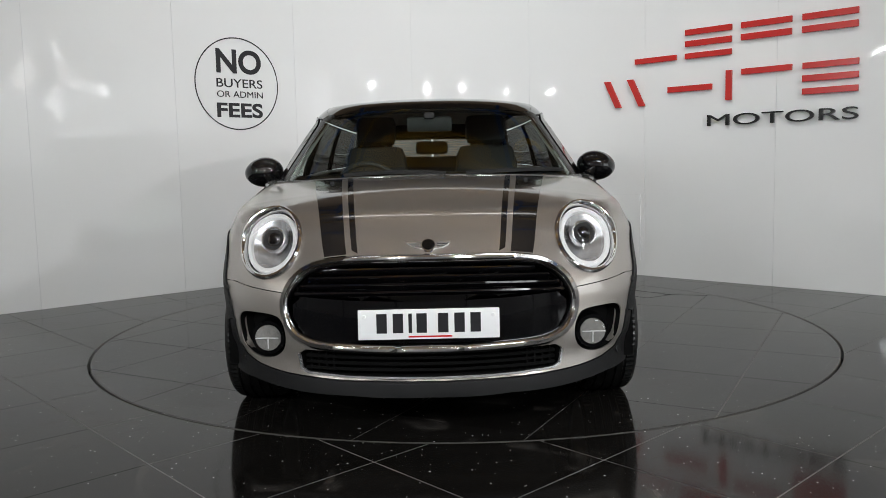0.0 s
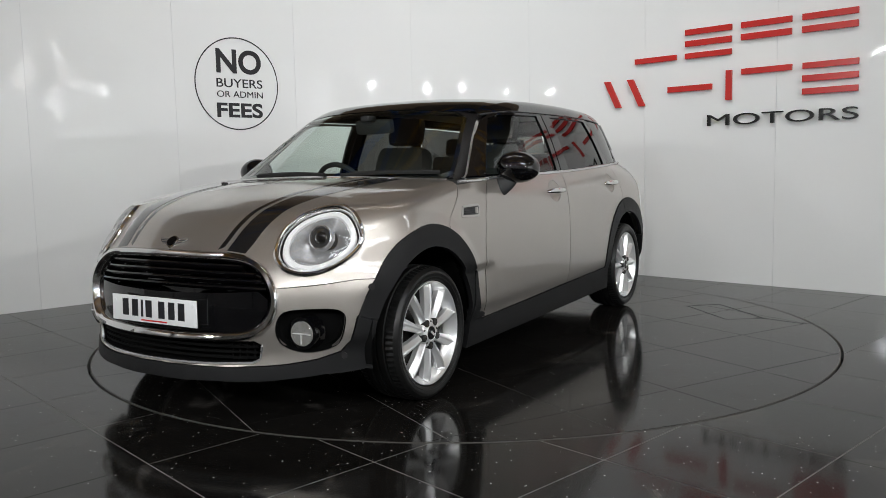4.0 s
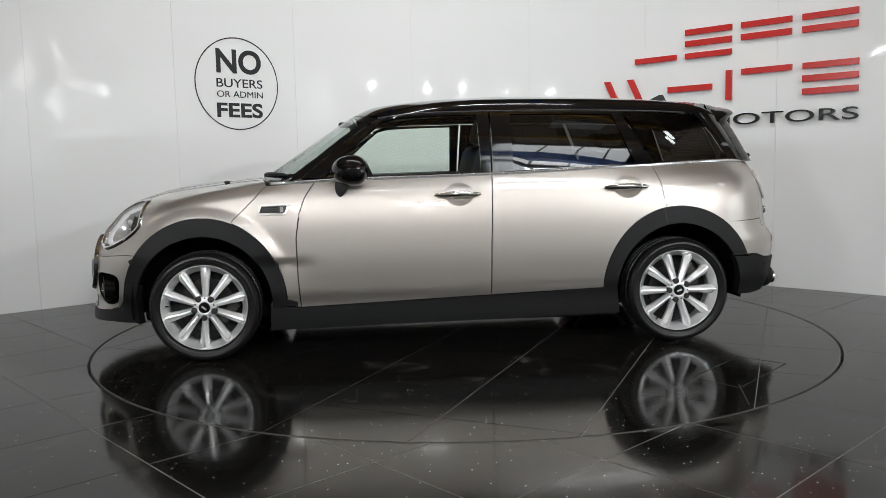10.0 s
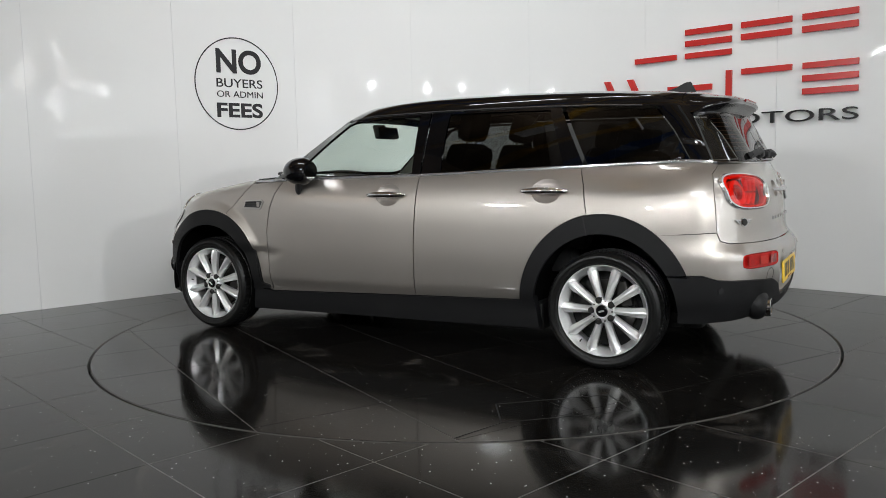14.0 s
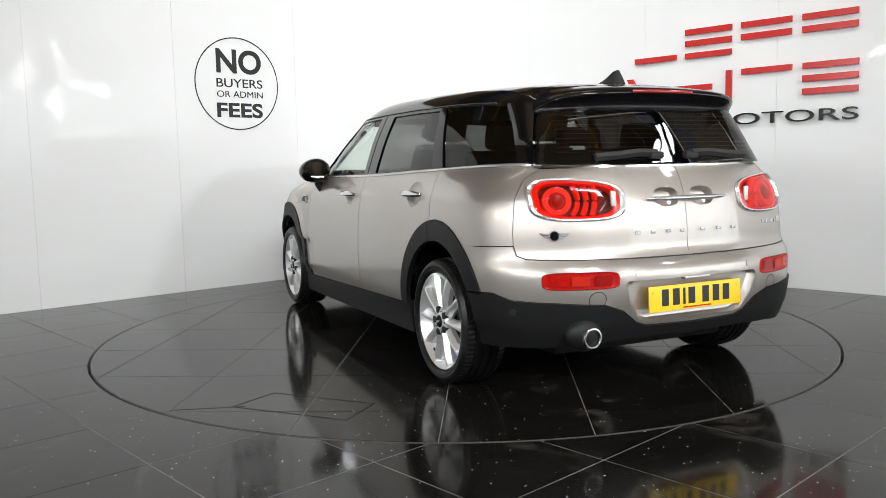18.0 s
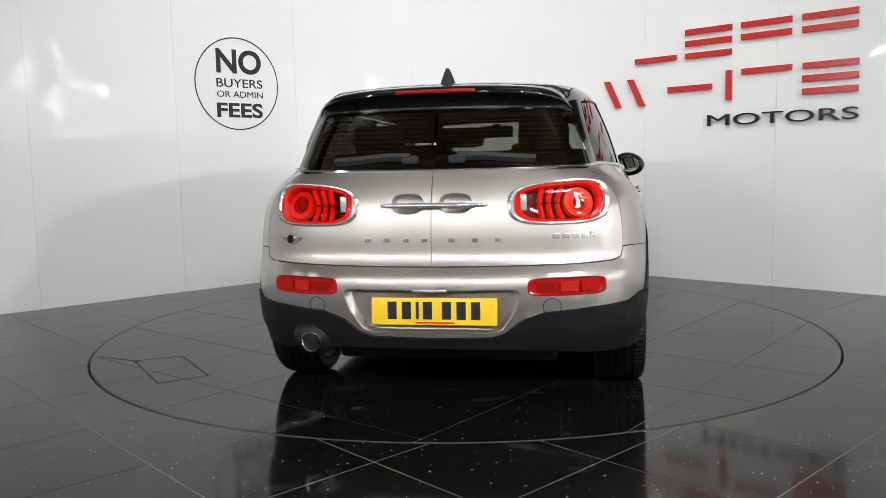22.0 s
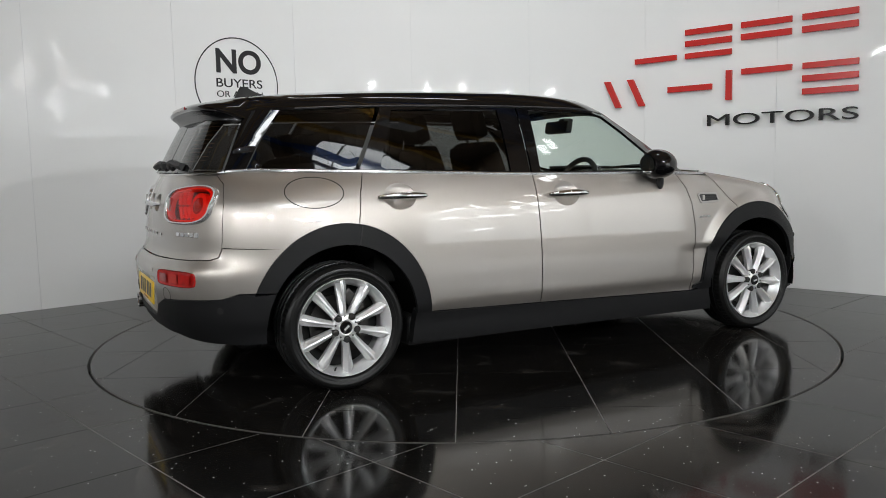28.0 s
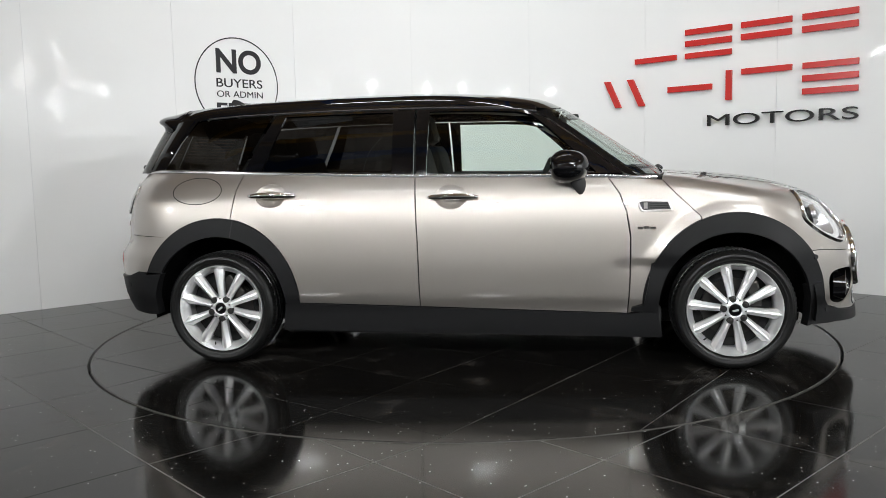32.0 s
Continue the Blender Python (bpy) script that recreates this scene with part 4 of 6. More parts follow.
    # rear bumper skin and its dark lower part
    tb = [tuple(p) for p in rear_pts(body_f, [(0.0, 0.6335), (0.3, 0.6355), (0.6, 0.6395), (0.7365, 0.6445), (0.769, 0.6585), (0.777, 0.698)])] + [tuple(p) for p in side_pts(body_f, [(-1.72, 0.6935)] + arch(-WB, OA, OB, 127.5, 157, 8))]
    lowr = [(0.845, 0.50), (0.8, 0.475), (0.65, 0.465), (0.46, 0.452), (0.37, 0.42), (0.30, 0.365), (0.25, 0.348), (0.0, 0.342)]
    low3 = [tuple(p) for p in rear_pts(body_f, lowr)]
    half = tb + low3
    outline = half + [tuple(q) for q in flipy(half)[1:-1]]
    rf = rear_pts(body_f, ell(0.55, 0.555, 0.155, 0.036, 0.0, 32, 5))
    cp(panel("rear_bumper", TAIL, [dense(outline, 0.025), rf, flipy(rf), dense(rear_pts(body_f, PLATE_BAY), 0.025)], M["paint"], car, "metallic rear bumper skin", spacing=0.024, gap=0.0014))
    half = low3[::-1] + [tuple(p) for p in side_pts(body_f, arch(-WB, OA, OB, 157.6, 158.6, 2) + arch(-WB, IA, IB, 151.5, 187, 10))] + [tuple(p) for p in rear_pts(body_f, [(0.76, 0.268), (0.5, 0.29), (0.3, 0.298), (0.0, 0.30)])]
    outline = half + [tuple(q) for q in flipy(half)[1:-1]]
    cp(panel("rear_valance", TAIL, [dense(outline, 0.03)], M["cladding"], car, "dark grey plastic rear valance", spacing=0.035, gap=0.001, lip=0.05, off=0.009))
    # floor pan, wheel tubs and inner shell
    bm = bmesh.new()
    box_into(bm, 0.0, 0, 0.235, 1.98, 1.64, 0.15, bevel=0.02)
    box_into(bm, 0.0, 0, 0.38, 1.6, 1.6, 0.16, bevel=0.03)
    box_into(bm, 0.0, 0, 0.235, 3.5, 1.0, 0.13, bevel=0.03)
    cp(part("floor_pan", bm, M["black"], car, "black floor pan"))
    bm = bmesh.new()
    box_into(bm, 1.4, 0, 0.48, 1.0, 1.06, 0.46, bevel=0.05)
    cp(part("engine_bay", bm, M["black"], car, "black engine bay"))
    bm = bmesh.new()
    box_into(bm, -1.42, 0, 0.53, 1.05, 1.06, 0.5, bevel=0.05)
    cp(part("boot_floor", bm, M["black"], car, "black boot floor"))


def glasshouse():
    # roof skin from screen header to spoiler
    hd = [(0.50, 0.0), (0.495, 0.25), (0.475, 0.42), (0.43, 0.52), (0.36, 0.575)]
    edge = [(0.2, 0.602), (-0.1, 0.612), (-0.5, 0.61), (-0.9, 0.598), (-1.3, 0.578), (-1.6, 0.552), (-1.76, 0.52)]
    back = [(-1.80, 0.4), (-1.815, 0.2), (-1.82, 0.0)]
    half = top_pts(cabin_f, hd + edge + back, 1.1)
    half = [tuple(p) for p in half]
    outline = half + [tuple(q) for q in flipy(half)[1:-1]]
    cp(panel("roof", CTOP, [dense(outline, 0.04)], M["blackgloss"], car, "gloss black roof panel", spacing=0.05, gap=0.0, lip=0.03))
    # windscreen
    scr = [tuple(p) for p in top_pts(cabin_f, [(0.505, 0.0), (0.50, 0.25), (0.48, 0.42), (0.44, 0.51)], 1.1)]
    scr += [tuple(p) for p in front_pts_cabin([(0.58, 1.30), (0.63, 1.2), (0.68, 1.1), (0.725, 1.0), (0.70, 0.98), (0.5, 0.985), (0.25, 0.99), (0.0, 0.992)])]
    outline = scr + [tuple(q) for q in flipy(scr)[1:-1]]
    cp(panel("windscreen", CFRONT, [dense(outline, 0.03)], M["glass"], car, "laminated windscreen", spacing=0.05, gap=0.002, lip=0.004))
    # printed black border of the screen
    rim = dense(outline, 0.03)
    inner = CFRONT.lift(inset(inset(CFRONT.flat(rim), 0.014), 0.014))
    cp(panel("screen_border", CFRONT, [rim, inner], M["pillar_gloss"], car, "black printed windscreen border", spacing=0.03, gap=0.0, lip=0.0, off=-0.003))
    for mir in (False, True):
        top_z = [(0.42, 1.335), (0.2, 1.352), (-0.1, 1.362), (-0.5, 1.364), (-0.9, 1.358), (-1.3, 1.345), (-1.62, 1.32)]
        # door window frames, with the glass set in
        fw = [(0.80, 0.985), (0.72, 1.05), (0.56, 1.18), (0.40, 1.29), (0.29, 1.33), (0.15, 1.338), (-0.27, 1.344), (-0.262, belt(-0.262) + 0.01)]
        fb = [(x, belt(x) + 0.012) for x in (0.0, 0.3, 0.6)]
        fg = [(0.66, 0.995), (0.56, 1.10), (0.43, 1.22), (0.335, 1.298), (0.26, 1.315), (0.1, 1.322), (-0.195, 1.326), (-0.203, belt(-0.2) + 0.02), (0.1, belt(0.1) + 0.02), (0.4, belt(0.4) + 0.02)]
        cp(panel("front_window_frame", CSIDE, [side_pts(cabin_f, dense(fw + fb, 0.03)), side_pts(cabin_f, dense(fg, 0.03))], M["blackgloss"], car, "gloss black door window frame", mirror=mir, off=0.004))
        cp(panel("front_window", CSIDE, [side_pts(cabin_f, dense(fg, 0.03))], M["glass"], car, "clear front door glass", mirror=mir, off=-0.004, lip=0.003, gap=-0.004, spacing=0.08))
        rw = [(-0.268, belt(-0.262) + 0.01), (-0.276, 1.344), (-0.7, 1.343), (-1.05, 1.337), (-1.21, 1.0 + 0.03)]
        rb = [(x, belt(x) + 0.012) for x in (-1.0, -0.7, -0.4)]
        rg = [(-0.39, belt(-0.39) + 0.02), (-0.395, 1.326), (-0.7, 1.325), (-0.99, 1.32), (-1.10, belt(-1.1) + 0.02), (-0.75, belt(-0.75) + 0.02)]
        cp(panel("rear_window_frame", CSIDE, [side_pts(cabin_f, dense(rw + rb, 0.03)), side_pts(cabin_f, dense(rg, 0.03))], M["blackgloss"], car, "gloss black door window frame", mirror=mir, off=0.004))
        cp(panel("rear_window", CSIDE, [side_pts(cabin_f, dense(rg, 0.03))], M["privacy"], car, "dark privacy door glass", mirror=mir, off=-0.004, lip=0.003, gap=-0.004, spacing=0.08))
        qg = [(-1.225, belt(-1.22) + 0.012), (-1.065, 1.336), (-1.25, 1.332), (-1.53, 1.316), (-1.625, 1.2), (-1.715, belt(-1.715) + 0.014), (-1.4, belt(-1.4) + 0.013)]
        cp(panel("quarter_window", CSIDE, [side_pts(cabin_f, dense(qg, 0.03))], M["privacy"], car, "dark privacy quarter glass", mirror=mir, lip=0.004, spacing=0.08))
        # roof rail, screen pillar and rear pillar
        rail_l = [(0.36, 1.318), (0.15, 1.341), (-0.27, 1.347), (-0.7, 1.346), (-1.05, 1.340), (-1.25, 1.336), (-1.46, 1.326), (-1.7, 1.30)]
        lower = [tuple(p) for p in side_pts(cabin_f, rail_l)]
        upper = [tuple(p) for p in top_pts(cabin_f, [(0.36, 0.575), (0.2, 0.602), (-0.1, 0.612), (-0.5, 0.61), (-0.9, 0.598), (-1.3, 0.578), (-1.6, 0.552), (-1.73, 0.53)], 1.1)]
        cp(strip("roof_rail", lower, upper, M["blackgloss"], mir, cabin_f))
        pil_lo = [tuple(p) for p in side_pts(cabin_f, [(0.85, 0.975), (0.80, 0.99), (0.72, 1.055), (0.56, 1.185), (0.42, 1.285), (0.36, 1.318)])]
        pil_hi = [tuple(p) for p in front_pts_cabin([(0.735, 0.975), (0.725, 1.0), (0.68, 1.1), (0.63, 1.2), (0.58, 1.30)])] + [tuple(p) for p in top_pts(cabin_f, [(0.44, 0.51)], 1.1)]
        cp(strip("screen_pillar", pil_lo, pil_hi, M["pillar"], mir, cabin_f))
        dp_lo = [tuple(p) for p in side_pts(cabin_f, [(-1.532, 1.32), (-1.627, 1.2), (-1.717, belt(-1.717) + 0.012)])]
        dp_hi = [tuple(p) for p in rear_pts(cabin_f, [(0.545, 1.31), (0.564, 1.27), (0.608, 1.15), (0.642, 1.035)])]
        cp(corner_strip("rear_pillar", dp_lo, dp_hi, M["blackgloss"], mir, cabin_f))
        tgl = [tuple(p) for p in rear_pts(cabin_f, [(0.006, 1.036), (0.35, 1.036), (0.637, 1.038), (0.604, 1.15), (0.56, 1.275), (0.3, 1.285), (0.006, 1.288)])]
        cp(panel("tailgate_window", CTAIL, [dense(tgl, 0.03)], M["tail_glass"], car, "dark tailgate window", mirror=mir, lip=0.004, spacing=0.06))


def front_pts_cabin(yz):
    q = np.array(yz, float)
    o = np.stack([np.full(len(q), 0.0), q[:, 0], q[:, 1]], 1)
    d = np.tile((1.0, 0.0, 0.0), (len(q), 1))
    return o + d * solve(cabin_f, o, d, 0.0, 1.6)[:, None]


def strip(name, a, b, material, mirror, f, rows=7, label="", off=0.001):
    """A skin between two lines on the form."""
    step = 40
    def even(p):
        p = np.array(p, float)
        s = np.r_[0, np.cumsum(np.linalg.norm(np.diff(p, axis=0), axis=1))]
        t = np.linspace(0, s[-1], step)
        return np.stack([np.interp(t, s, p[:, k]) for k in range(3)], 1)
    a, b = even(a), even(b)
    v = []
    for i in range(rows):
        p = a + (b - a) * i / (rows - 1)
        for _ in range(8):
            g = grad(f, p)
            slope = (f(p + g * 0.002) - f(p - g * 0.002)) / 0.004
            p = p - g * np.clip(f(p) / np.maximum(slope, 0.2), -0.03, 0.03)[:, None]
        v.append(p + grad(f, p) * off)
    return ring_open(name, v, material, mirror, label)


def corner_strip(name, a, b, material, mirror, f, rows=15, label=""):
    """A skin between a line on the flank and one on the tail, drawn tight round the corner."""
    def even(p):
        p = np.array(p, float)
        s = np.r_[0, np.cumsum(np.linalg.norm(np.diff(p, axis=0), axis=1))]
        t = np.linspace(0, s[-1], 30)
        return np.stack([np.interp(t, s, p[:, k]) for k in range(3)], 1)
    a, b = even(a), even(b)
    na, nb = grad(f, a), grad(f, b)
    mid = []
    for p, q, u, w in zip(a, b, na, nb):
        z = (p[2] + q[2]) / 2
        lim = 0.5 * np.linalg.norm(p - q)
        out = (u + w) / np.linalg.norm(u + w)
        push = lim * 0.35
        if abs(u[0] * w[1] - u[1] * w[0]) > 0.15:
            k = np.linalg.solve(np.array([u[:2], w[:2]]), (u @ p - u[2] * z, w @ q - w[2] * z))
            push = min(max(np.array((k[0], k[1], z)) @ out - (p + q) / 2 @ out, 0.0), lim * 0.9)
        mid.append((p + q) / 2 + out * push)
    mid = np.array(mid)
    v = []
    for t in np.linspace(0, 1, rows):
        c = ((1 - t) ** 2, 2.6 * t * (1 - t), t * t)
        v.append((a * c[0] + mid * c[1] + b * c[2]) / sum(c) + (na * (1 - t) + nb * t) * 0.001)
    return ring_open(name, v, material, mirror, label)


def ring_open(name, rows, material, mirror=False, label="", parent=None):
    m = len(rows[0])
    v = np.vstack(rows)
    fs = [(k * m + i, k * m + i + 1, k * m + m + i + 1, k * m + m + i) for k in range(len(rows) - 1) for i in range(m - 1)]
    if mirror:
        v = v * np.array((1, -1, 1))
    return make(name, v, fs if not mirror else [f[::-1] for f in fs], material, parent or car, label, smooth=True, sharp=60)


# ---- signs on the wall ----
def text_mesh(words, width, height, thick, bold=0.0):
    """Letters of the built-in font, scaled to a width and height, as a flat mesh round its middle."""
    cu = bpy.data.curves.new("lettering", "FONT")
    cu.body, cu.size, cu.extrude, cu.resolution_u = words, 1.0, 0.5, 6
    cu.offset = bold
    ob = bpy.data.objects.new("lettering", cu)
    scene.collection.objects.link(ob)
    deps = bpy.context.evaluated_depsgraph_get()
    me = bpy.data.meshes.new_from_object(ob.evaluated_get(deps))
    bpy.data.objects.remove(ob)
    bpy.data.curves.remove(cu)
    co = np.array([v.co for v in me.vertices])
    lo, hi = co.min(0), co.max(0)
    co = (co - (lo + hi) / 2) * np.array((width / (hi[0] - lo[0]), height / (hi[1] - lo[1]), thick / (hi[2] - lo[2])))
    for v, c in zip(me.vertices, co):
        v.co = c
    return me


def on_wall(s, z, off):
    """Pose with x along the wall, y up and z out of the wall."""
    p, n = wall_point(s, off)
    x = Vector((-n[1], n[0], 0))
    return Matrix(((x[0], 0, n[0], p[0]), (x[1], 0, n[1], p[1]), (0, 1, 0, z), (0, 0, 0, 1)))


def signs():
    # round notice in black vinyl
    bm = bmesh.new()
    k = 96
    rows = []
    for r, h in ((0.398, 0.0), (0.398, 0.003), (0.408, 0.003), (0.408, 0.0)):
        rows.append([bm.verts.new((r * math.cos(2 * math.pi * i / k), r * math.sin(2 * math.pi * i / k), h)) for i in range(k)])
    for q in range(4):
        for i in range(k):
            bm.faces.new((rows[q][i], rows[q][(i + 1) % k], rows[(q + 1) % 4][(i + 1) % k], rows[(q + 1) % 4][i]))
    notice = part("wall_notice", bm, M["ink"])
    notice.matrix_basis = on_wall(-2.098, 1.809, 0.001)
    tagged(notice, "round black vinyl notice about fees on the white wall", "sign")
    for words, sc, zc, w, h, bold in (("NO", -2.078, 2.005, 0.44, 0.215, 0.028), ("BUYERS", -2.077, 1.815, 0.45, 0.077, 0.006), ("OR ADMIN", -2.077, 1.717, 0.45, 0.056, 0.0), ("FEES", -2.083, 1.576, 0.45, 0.13, 0.028)):
        me = text_mesh(words, w, h, 0.003, bold)
        me.materials.append(M["ink"])
        ob = new("lettering", me)
        ob.parent = notice
        ob.location = (sc + 2.098, zc - 1.809, 0.0015)
    # raised company sign: plain red bars, and the black word under them
    sign = tagged(new("company_sign"), "raised red and black acrylic company sign on the white wall", "sign")
    sign.matrix_basis = on_wall(2.85, 1.75, 0.0)

    def bar(s0, s1, z0, z1, colour="red_sign", lean=0.0):
        v = []
        for d in (0.012, 0.034):
            v += [(s0 - 2.85 - lean, z0 - 1.75, d), (s1 - 2.85 - lean, z0 - 1.75, d), (s1 - 2.85 + lean, z1 - 1.75, d), (s0 - 2.85 + lean, z1 - 1.75, d)]
        f = [(3, 2, 1, 0), (4, 5, 6, 7), (0, 1, 5, 4), (1, 2, 6, 5), (2, 3, 7, 6), (3, 0, 4, 7)]
        make("sign_bar", v, f, M[colour], sign)

    # plain bars in two rows, one to three for each of the shapes
    low, mid, high = (1.911, 1.958), (2.013, 2.062), (2.110, 2.157)
    for s0, s1, rows in ((1.915, 2.315, (low,)), (2.397, 2.806, (low, mid, high)), (2.885, 3.29, (mid, high)), (3.37, 3.775, (mid, high))):
        for z0, z1 in rows:
            bar(s0, s1, z0, z1)
    low, mid, high = (1.538, 1.585), (1.637, 1.686), (1.736, 1.783)
    for s0, s1, rows in ((2.237, 2.64, (mid,)), (2.893, 3.297, (high,)), (3.38, 3.786, (low, mid, high))):
        for z0, z1 in rows:
            bar(s0, s1, z0, z1)
    bar(2.762, 2.812, 1.538, 1.783)
    for s0 in (1.655, 1.895):
        bar(s0, s0 + 0.06, 1.538, 1.783, lean=-0.06)
    me = text_mesh("MOTORS", 1.19, 0.094, 0.02)
    me.materials.append(M["black_sign"])
    word = new("lettering", me)
    word.parent = sign
    word.location = (3.199 - 2.85, 1.377 - 1.75, 0.022)
    word["label"] = "black acrylic lettering"
    # shallow access panel in the wall
    acc = wall_sheet("access_panel", 1.553, 1.965, 0.145, 0.742, 0.012, 0.0115, M["wall"])
    tagged(acc, "shallow white access panel low on the wall", "panel")


# ---- wheels ----
def lathe(profile, seg, wob=None):
    """Turns a closed profile of (radius, y) about the y axis."""
    bm = bmesh.new()
    rings = []
    for i in range(seg):
        a = 2 * math.pi * i / seg
        ring = []
        for j, (r, y) in enumerate(profile):
            rr = r - (wob[j] if wob and i % 2 else 0)
            ring.append(bm.verts.new((rr * math.sin(a), y, rr * math.cos(a))))
        rings.append(ring)
    m = len(profile)
    for i in range(seg):
        k = (i + 1) % seg
        for j in range(m):
            n = (j + 1) % m
            bm.faces.new((rings[i][j], rings[k][j], rings[k][n], rings[i][n]))
    return bm


def build_wheel():
    # rim: rounded flange, a sloping shelf behind the spoke ends, then the barrel
    w = part("wheel", lathe([(0.2225, -0.016), (0.229, -0.006), (0.2325, -0.006), (0.234, -0.013), (0.231, -0.03), (0.224, -0.042), (0.214, -0.19), (0.228, -0.2), (0.226, -0.206), (0.206, -0.192), (0.204, -0.07), (0.196, -0.062), (0.198, -0.053), (0.209, -0.040), (0.218, -0.026)], 96), M["alloy"], car, "silver ten-spoke alloy wheel", smooth=True, sharp=28)
    prof = [(0.234, -0.014), (0.243, 0.0), (0.252, 0.0035), (0.254, 0.0025), (0.268, 0.006), (0.2791, 0.0035), (0.2803, 0.0015), (0.2863, -0.003), (0.2939, -0.012), (0.2994, -0.03), (0.3018, -0.045), (0.295, -0.048), (0.295, -0.055), (0.3026, -0.058), (0.303, -0.085), (0.2958, -0.087), (0.2958, -0.096), (0.303, -0.098), (0.303, -0.125), (0.2958, -0.127), (0.2958, -0.136), (0.3026, -0.138), (0.3018, -0.165), (0.295, -0.167), (0.295, -0.174), (0.3006, -0.177), (0.2935, -0.205), (0.2807, -0.218), (0.25, -0.212), (0.232, -0.2)]
    wob = [0, 0, 0, 0, 0, 0, 0, 0, 0.002, 0.005, 0.006, 0, 0, 0.002, 0.001, 0, 0, 0.001, 0.001, 0, 0, 0.001, 0.002, 0, 0, 0.006, 0.003, 0, 0, 0]
    part("tyre", lathe(prof, 152, wob), M["rubber"], w, "black low-profile tyre", smooth=True, sharp=25)
    # a spoke: narrow crest, broad sloping flanks, a pointed end lying on the rim
    st = [(0.046, 0.0165, 0.006, -0.010), (0.070, 0.0165, 0.0055, -0.010), (0.11, 0.0185, 0.006, -0.008), (0.15, 0.0215, 0.007, -0.007), (0.185, 0.0250, 0.008, -0.008), (0.205, 0.0255, 0.0085, -0.010), (0.219, 0.0165, 0.006, -0.013), (0.2285, 0.003, 0.0015, -0.0075)]
    v, f = [], []
    for r, hw, cw, y in st:
        d = min(1.0, hw / 0.0165)
        v += [(-hw, y - 0.046 * d, r), (-hw, y - 0.022 * d, r), (-cw, y - 0.0025 * d, r), (0.0, y, r), (cw, y - 0.0025 * d, r), (hw, y - 0.022 * d, r), (hw, y - 0.046 * d, r)]
    for i in range(len(st) - 1):
        for j in range(7):
            n = (j + 1) % 7
            f.append((i * 7 + j, i * 7 + n, i * 7 + 7 + n, i * 7 + 7 + j))
    f += [tuple(range(7))[::-1], tuple(len(st) * 7 - 7 + j for j in range(7))]
    bm = bmesh.new()
    bv = [bm.verts.new(q) for q in v]
    for q in f:
        bm.faces.new([bv[i] for i in q])
    first = part("spoke", bm, M["alloy"], w, smooth=True, sharp=22)
    for i in range(10):
        s = first if i == 0 else first.copy()
        if i:
            scene.collection.objects.link(s)
        s.rotation_euler = (0, 2 * math.pi * i / 10, 0)
    bm = lathe([(0.0305, -0.05), (0.062, -0.05), (0.064, -0.02), (0.058, -0.010), (0.044, -0.008), (0.036, -0.004), (0.0305, -0.006)], 40)
    part("hub", bm, M["alloy"], w, smooth=True, sharp=30)
    part("hub_cap", lathe([(0.0005, -0.02), (0.03, -0.02), (0.03, -0.004), (0.026, 0.0), (0.0005, 0.002)], 32), M["blackgloss"], w, "black centre cap", smooth=True, sharp=30)
    bm = bmesh.new()
    box_into(bm, 0, 0.003, 0, 0.03, 0.002, 0.01)
    part("cap_emblem", bm, M["alloy"], w)
    bolt = part("bolt", lathe([(0.0005, -0.035), (0.0115, -0.035), (0.0115, -0.0055), (0.008, -0.0042), (0.0005, -0.0042)], 14), M["darkmetal"], w, "dark wheel bolt")
    # black ring standing proud, drawn for the shade round a sunk bolt
    cup = part("bolt_shade_ring", lathe([(0.0115, -0.03), (0.0165, -0.03), (0.0165, -0.0048), (0.0115, -0.0062)], 20), M["black"], w)
    for i in range(5):
        a = 2 * math.pi * i / 5
        for k, ob in enumerate((bolt, cup)):
            b = ob if i == 0 else ob.copy()
            if i:
                scene.collection.objects.link(b)
            b.location = (0.056 * math.sin(a), 0, 0.056 * math.cos(a))
    # black plugs standing in for the shade inside small hub holes
    hole = part("hub_hole_plug", lathe([(0.0005, -0.03), (0.0045, -0.03), (0.0045, -0.0072), (0.0005, -0.0072)], 10), M["black"], w)
    for i in range(5):
        b = hole if i == 0 else hole.copy()
        if i:
            scene.collection.objects.link(b)
        a = 2 * math.pi * (i + 0.5) / 5
        b.location = (0.052 * math.sin(a), 0, 0.052 * math.cos(a))
    bm = bmesh.new()
    cyl_into(bm, (0.212 * math.sin(2.2), -0.035, 0.212 * math.cos(2.2)), (0.195 * math.sin(2.2), -0.028, 0.195 * math.cos(2.2)), 0.004, seg=8)
    part("valve", bm, M["black"], w)
    part("brake_disc", lathe([(0.04, -0.10), (0.148, -0.10), (0.148, -0.122), (0.04, -0.122)], 48), M["darkmetal"], w, "grey steel brake disc", smooth=True, sharp=30)
    part("wheel_well", lathe([(0.02, -0.135), (0.205, -0.135), (0.205, -0.14), (0.02, -0.14)], 40), M["black"], w, "dark brake shield")
    bm = bmesh.new()
    box_into(bm, -0.115, -0.085, 0.05, 0.06, 0.05, 0.13, bevel=0.012)
    part("brake_caliper", bm, M["darkmetal"], w)
    return w


